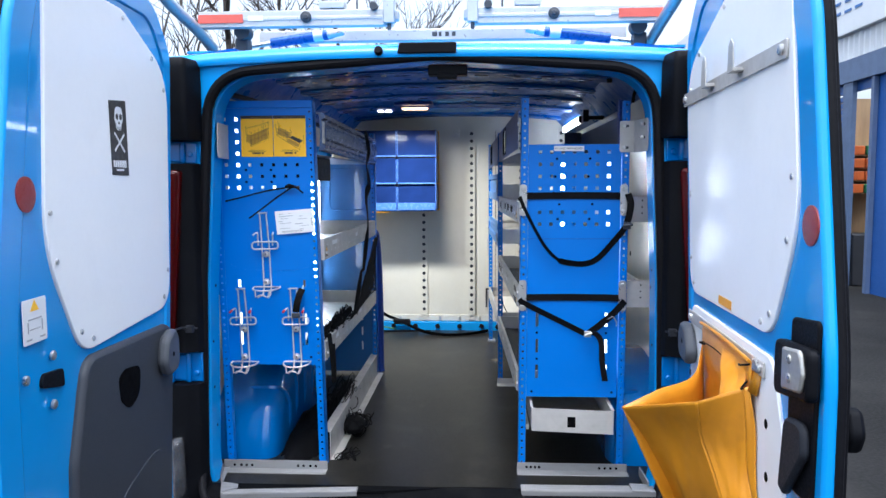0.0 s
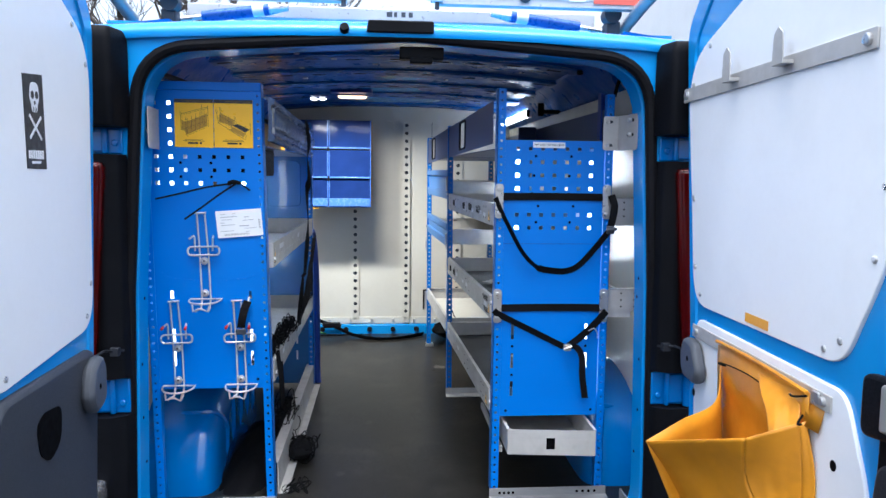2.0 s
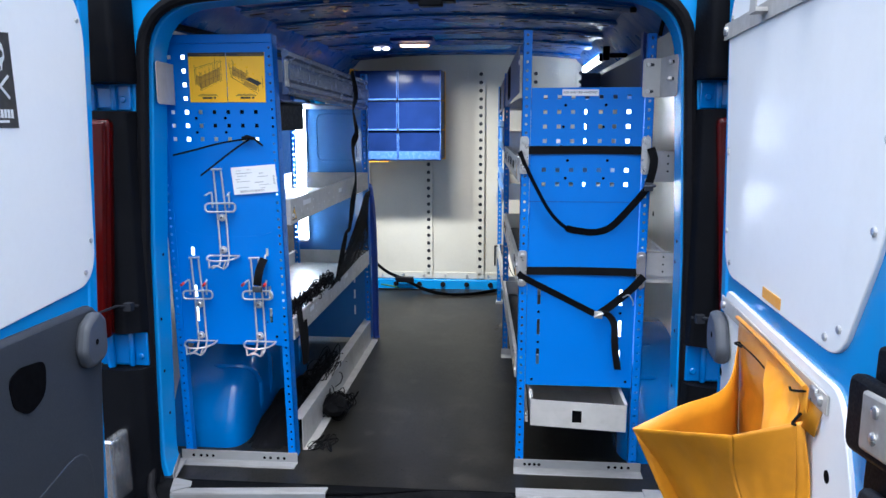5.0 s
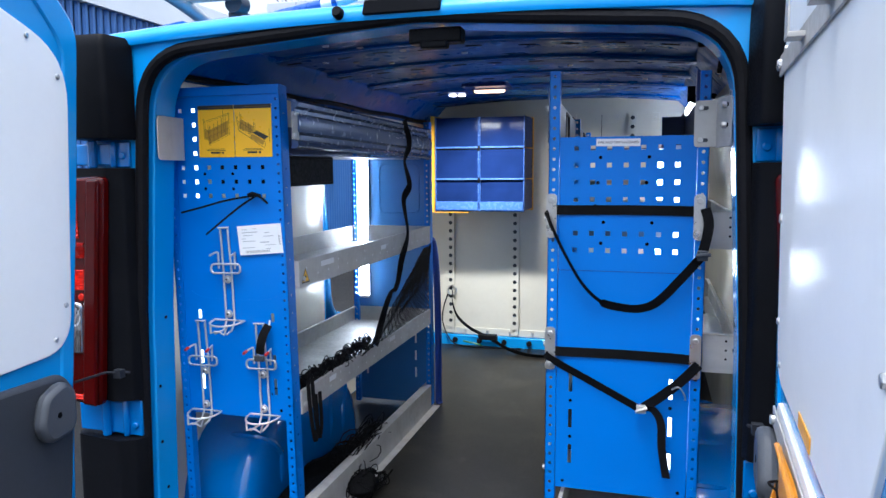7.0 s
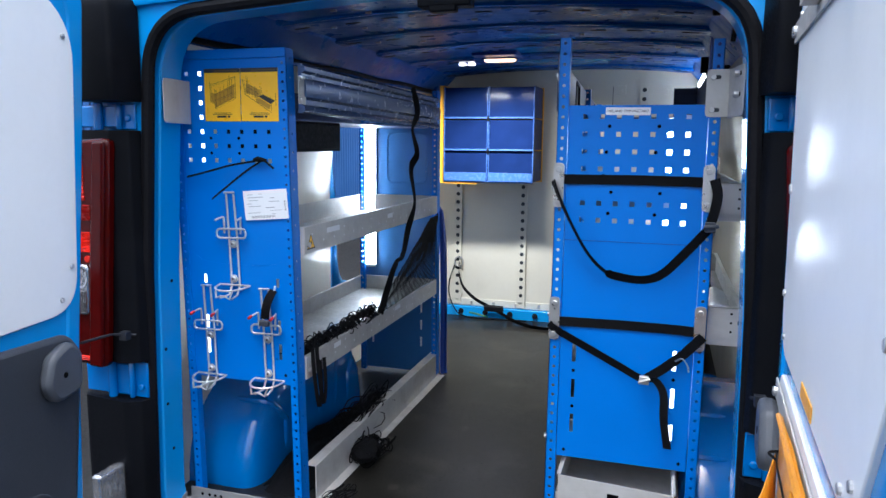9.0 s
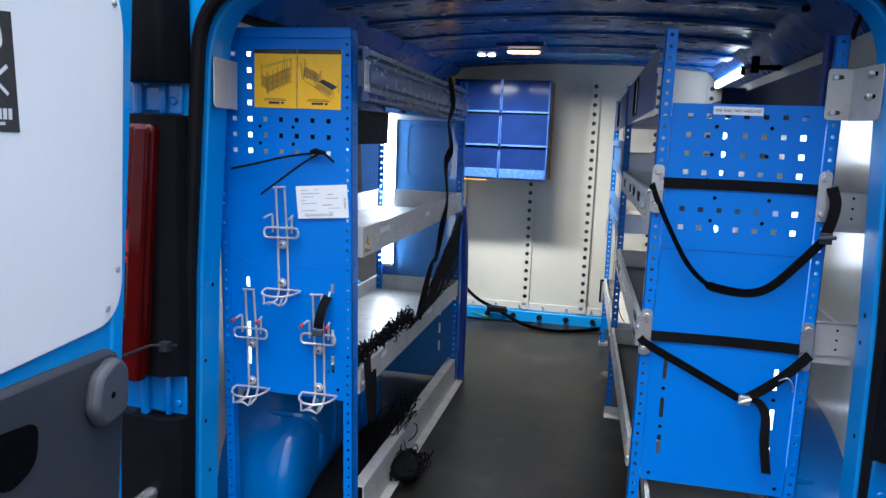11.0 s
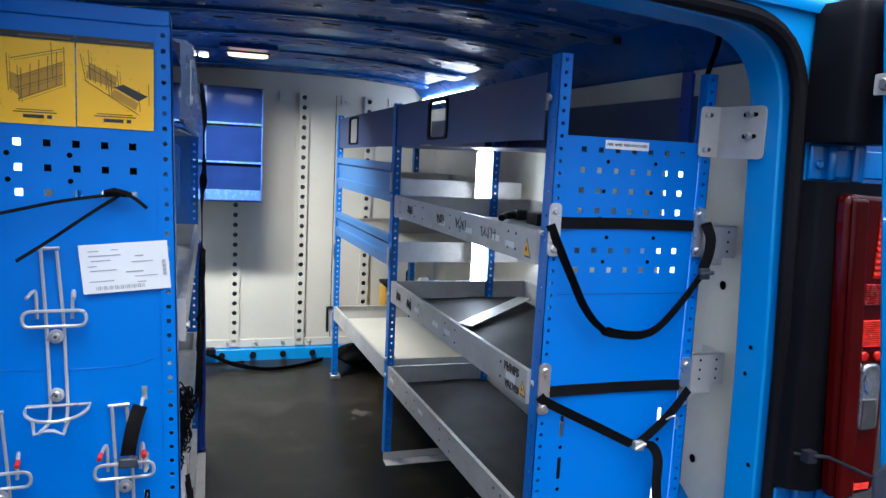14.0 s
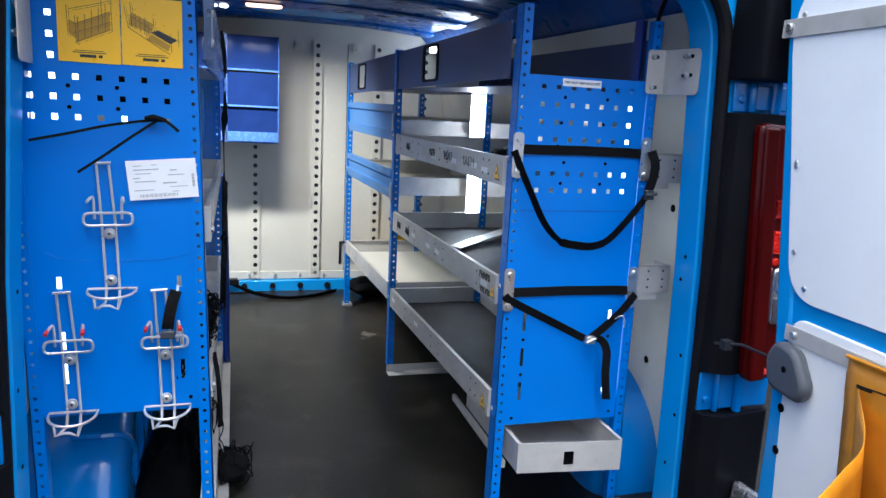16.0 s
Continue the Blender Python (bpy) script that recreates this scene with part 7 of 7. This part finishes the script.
for p in ([(0.742, 1.888, 1.200), (0.722, 1.868, 1.204), (0.728, 1.845, 1.203)], [(0.716, 1.515, 1.196), (0.700, 1.504, 1.184), (0.700, 1.492, 1.186)], [(0.712, 1.555, 1.224), (0.708, 1.535, 1.226), (0.722, 1.510, 1.234)]):
    part("tie", Mesh().tube(smooth_path(p, 4), 0.0022, 6), WEB, bag, "black cable tie through the seam")
part("rail_clip", Mesh().box(0.717, 0.724, 1.474, 1.498, 1.226, 1.250), ZINC, bag, "small metal clip", bevel=0.002)

# ---------- roof rack with ladder gear ----------
rack = thing("roof_rack", (0, 2.95, 2.10), "silver aluminium roof rack with ladder beams and blue gas tubes", "roof rack")
part("lower_beam", Mesh().box(-0.80, 0.76, 3.10, 3.14, 2.226, 2.276), WHITEMETAL, rack, bevel=0.004)
for x0, x1 in ((-0.965, -0.195), (0.115, 0.85)):
    up = part("upper_beam", Mesh().box(x0, x1, 2.85, 2.89, 2.240, 2.302).box(x0, x1, 2.846, 2.85, 2.264, 2.278), WHITEMETAL, rack, bevel=0.003)
    xt = x0 - 0.02 if x0 < 0 else x1 - 0.19
    part("red_tape", Mesh().box(xt + 0.02, xt + 0.20 - 0.01 * (x0 > 0), 2.8440, 2.8460, 2.255, 2.288), REDTAPE, up, "red reflective strip")
    xl = xt + 0.22 if x0 < 0 else xt - 0.07
    part("maker_plate", Mesh().box(xl, xl + 0.06, 2.8442, 2.8462, 2.262, 2.282), PAPER, up)
    xb = -0.533 if x0 < 0 else 0.433
    part("bolt", disc(disc(Mesh(), (xb, 2.846, 2.274), (0, -1, 0), 0.022, 0.008, 16), (xb, 2.838, 2.274), (0, -1, 0), 0.010, 0.008, 8), TRIM, up)
    part("hinge_plate", Mesh().box(xb + 0.10 * (1 if x0 < 0 else -1) - 0.05, xb + 0.10 * (1 if x0 < 0 else -1) + 0.05, 2.85, 2.91, 2.308, 2.335), WHITEMETAL, up, bevel=0.002)
for x in (-0.205, 0.120):
    cm = Mesh().box(x - 0.022, x + 0.022, 2.835, 2.862, 2.245, 2.56).box(x - 0.035, x + 0.035, 2.86, 2.90, 2.262, 2.298)
    cp = part("clamp", cm, WHITEMETAL, rack, "upright aluminium clamp", bevel=0.003)
    part("clamp_bolt", Mesh().tube([(x - 0.06 if x < 0 else x + 0.06, 2.85, 2.31), (x - 0.06 if x < 0 else x + 0.06, 2.83, 2.31)], 0.016, 10), TRIM, cp)
    part("clamp_pin", Mesh().tube([(x, 2.848, 2.245), (x, 2.848, 2.220)], 0.008, 8), TRIM, cp)
for s in (-1, 1):
    a, b = Vector((0.80 * s + CX, 3.06, 2.205)), Vector((0.375 * s + CX * 2, 3.02, 2.250))
    part("gas_tube", Mesh().tube([a.lerp(b, 0.22), b.lerp(a, 0.16)], 0.021, 14), STRUT, rack, "blue anodised tube")
    part("tube_end", Mesh().tube([b.lerp(a, 0.17), b.lerp(a, 0.10), b], [0.022, 0.016, 0.012], 10), ZINC, rack)
    part("piston_rod", Mesh().tube([a, a.lerp(b, 0.23)], 0.010, 8), ZINC, rack)
    part("tube_label", Mesh().tube([b.lerp(a, 0.22), b.lerp(a, 0.32)], 0.0215, 14), PAPER, rack)
    k = -0.965 if s < 0 else 0.835
    part("side_pipe", Mesh().tube(smooth_path([(k * 0.99, 2.45, 2.30), (k, 2.60, 2.268), (k * 1.01, 2.82, 2.24), (k, 3.00, 2.19)], 5), 0.022, 12), WHITEMETAL, rack, "curved silver side pipe")
    part("pivot", Mesh().tube([(0.79 * s + CX, 2.955, 2.235), (0.79 * s + CX, 2.90, 2.235)], 0.032, 14), TRIM, rack)
    part("foot", Mesh().box(0.80 * s + CX - 0.025, 0.80 * s + CX + 0.025, 2.92, 2.99, 2.095, 2.215), TRIM, rack, bevel=0.006)
    part("long_rail", Mesh().box(0.60 * s + CX - 0.02, 0.60 * s + CX + 0.02, 3.142, 5.6, 2.225, 2.265), WHITEMETAL, rack, bevel=0.004)
for x in (-0.335, 0.235):
    part("upright_rod", Mesh().tube([(x, 2.87, 2.30), (x, 2.87, 2.60)], 0.004, 6), TRIM, rack)
for k, w in enumerate((0.022, 0.012, 0.016, 0.016)):
    part("beam_mark", Mesh().box(-0.055 + k * 0.028, -0.055 + k * 0.028 + w, 3.0985, 3.1005, 2.243, 2.262), TRIM, rack)

# ---------- outside: buildings and bare trees ----------
def cladding(parent, name, x, y0, y1, z0, z1, pitch, depth, mat, side):
    """Upright ribbed sheeting on a wall that faces along x."""
    m, n = Mesh(), int((y1 - y0) / pitch)
    pts = []
    for i in range(n):
        y = y0 + i * pitch
        pts += [(0, y), (depth, y + pitch * 0.2), (depth, y + pitch * 0.5), (0, y + pitch * 0.7)]
    v = [(x + side * p, y, z) for z in (z0, z1) for p, y in pts]
    k = len(pts)
    return part(name, m.add(v, [(i, i + 1, k + i + 1, k + i) for i in range(k - 1)]), mat, parent, flat=True)


unit = thing("trade_building", (7.0, 11, 0), "white clad trade unit with blue shutters and an open doorway", "building")
part("upper_wall", Mesh().box(6.02, 6.3, -2, 26, 3.63, 6.0), CLAD, unit)
cladding(unit, "ribbed_cladding", 6.02, -2, 26, 3.63, 4.02, 0.16, 0.04, CLAD, -1)
board = part("sign_board", Mesh().box(5.90, 6.02, -1, 25, 4.03, 5.9), CLAD, unit, "white fascia sign board", bevel=0.01)
for y, z, h in ((12.20, 4.37, 0.36), (11.86, 4.36, 0.36), (11.54, 4.36, 0.36), (10.98, 4.42, 0.36)):
    m = Mesh().box(5.885, 5.898, y - 0.10, y + 0.10, z, z + 0.04).box(5.885, 5.898, y - 0.10, y + 0.10, z + h - 0.04, z + h).box(5.885, 5.898, y - 0.10, y + 0.10, z + h / 2 - 0.02, z + h / 2 + 0.02)
    part("sign_mark", m, SHUTTERPALE, board, "plain blue sign marks")
part("lintel", Mesh().box(5.95, 6.3, -2, 26, 3.27, 3.63), STEELBLUE, unit, "grey blue steel lintel")
part("wall", Mesh().box(6.05, 6.3, 13.2, 26, 0, 3.27).box(6.05, 6.10, -2, 11.22, 0, 3.27).box(6.05, 6.10, 11.22, 13.2, 3.12, 3.27), SHUTTER, unit, "dark blue lower wall")
sh = Mesh()
for k in range(30):
    sh.box(6.06, 6.12, 12.08, 13.2, 0.02 + k * 0.103, 0.10 + k * 0.103)
part("roller_shutter", sh, SHUTTER, unit, "blue slatted roller shutter")
for y0, y1 in ((11.76, 12.06), (11.14, 11.22)):
    part("door_post", Mesh().box(5.97, 6.04, y0, y1, 0, 3.27), STEELBLUE, unit)
room = part("room_wall", Mesh().box(7.6, 7.7, 9.0, 13.0, 0, 3.1).box(6.13, 7.6, 12.6, 12.7, 0, 3.1).box(6.13, 7.6, 9.0, 9.1, 0, 3.1), PLY, unit, "pale wood lined interior")
for k in range(4):
    z = 1.50 + k * 0.21
    part("shelf", Mesh().box(6.20, 7.0, 12.30, 12.6, z, z + 0.02), PLY, unit)
    for j in range(3):
        part("crate", Mesh().box(6.24 + j * 0.24, 6.46 + j * 0.24, 12.26, 12.58, z + 0.021, z + 0.17), GREEN if j == 1 and k in (0, 3) else CRATE, unit, "green storage crate" if j == 1 and k in (0, 3) else "red orange storage crate", bevel=0.01)
part("dark_counter", Mesh().box(6.2, 7.0, 12.0, 12.55, 0.0, 0.85), TRIM, unit, "dark counter inside the doorway", bevel=0.02)
unit_l = thing("shutter_building", (-6.5, 9, 0), "blue shuttered industrial unit beyond the side door", "building")
part("wall", Mesh().box(-6.8, -6.5, -8, 26, 3.9, 4.4).box(-6.8, -6.5, -8, 3.0, 0, 3.9), CLAD, unit_l)
part("back_wall", Mesh().box(-6.8, -6.6, 3.0, 26, 0, 3.9), SHUTTER, unit_l)
cladding(unit_l, "ribbed_shutter", -6.6, 3.0, 26, 0.0, 3.9, 0.13, 0.04, SHUTTERPALE, 1)


def bare_tree(base, height, seed, label):
    rng = random.Random(seed)
    ob = thing("bare_tree", base, label, "tree", "bare trees")
    trunk, limbs, twigs = Mesh(), Mesh(), Mesh()
    b = Vector(base)
    top_ = b + Vector((rng.uniform(-0.4, 0.4), rng.uniform(-0.4, 0.4), height * 0.72))
    tp = [b.lerp(top_, k / 6) + Vector((rng.uniform(-0.08, 0.08), rng.uniform(-0.08, 0.08), 0)) for k in range(7)]
    trunk.tube(tp, [0.22 * (1 - 0.13 * k) for k in range(7)], 10)

    def grow(p, d, length, r, depth):
        pts, q = [p], p
        for k in range(4):
            d = (d + Vector((rng.uniform(-0.28, 0.28), rng.uniform(-0.28, 0.28), rng.uniform(-0.05, 0.22)))).normalized()
            q = q + d * length / 4
            pts.append(q)
        (limbs if depth > 2 else twigs).tube(pts, [r * (1 - 0.17 * k) for k in range(5)], 6 if depth > 2 else 4)
        if depth:
            for _ in range(4 if depth > 1 else 5):
                grow(pts[rng.randint(1, 4)], (d + Vector((rng.uniform(-0.9, 0.9), rng.uniform(-0.9, 0.9), rng.uniform(-0.3, 0.6)))).normalized(), length * rng.uniform(0.5, 0.72), r * 0.52, depth - 1)
    for k in range(8):
        p = tp[2 + k % 5]
        a = rng.uniform(0, 6.28)
        grow(p, Vector((math.cos(a), math.sin(a), 0.75)).normalized(), height * 0.30, 0.085, 3)
    part("trunk", trunk, BARK, ob)
    part("limb", limbs, BARK, ob)["kind"] = "stuff"
    part("twig_crown", twigs, BARK, ob)["kind"] = "stuff"


bare_tree((-6.6, 19.5, 0), 9.5, 3, "bare winter tree behind the yard")
bare_tree((-4.2, 23.0, 0), 9.0, 8, "slender bare winter tree behind the yard")
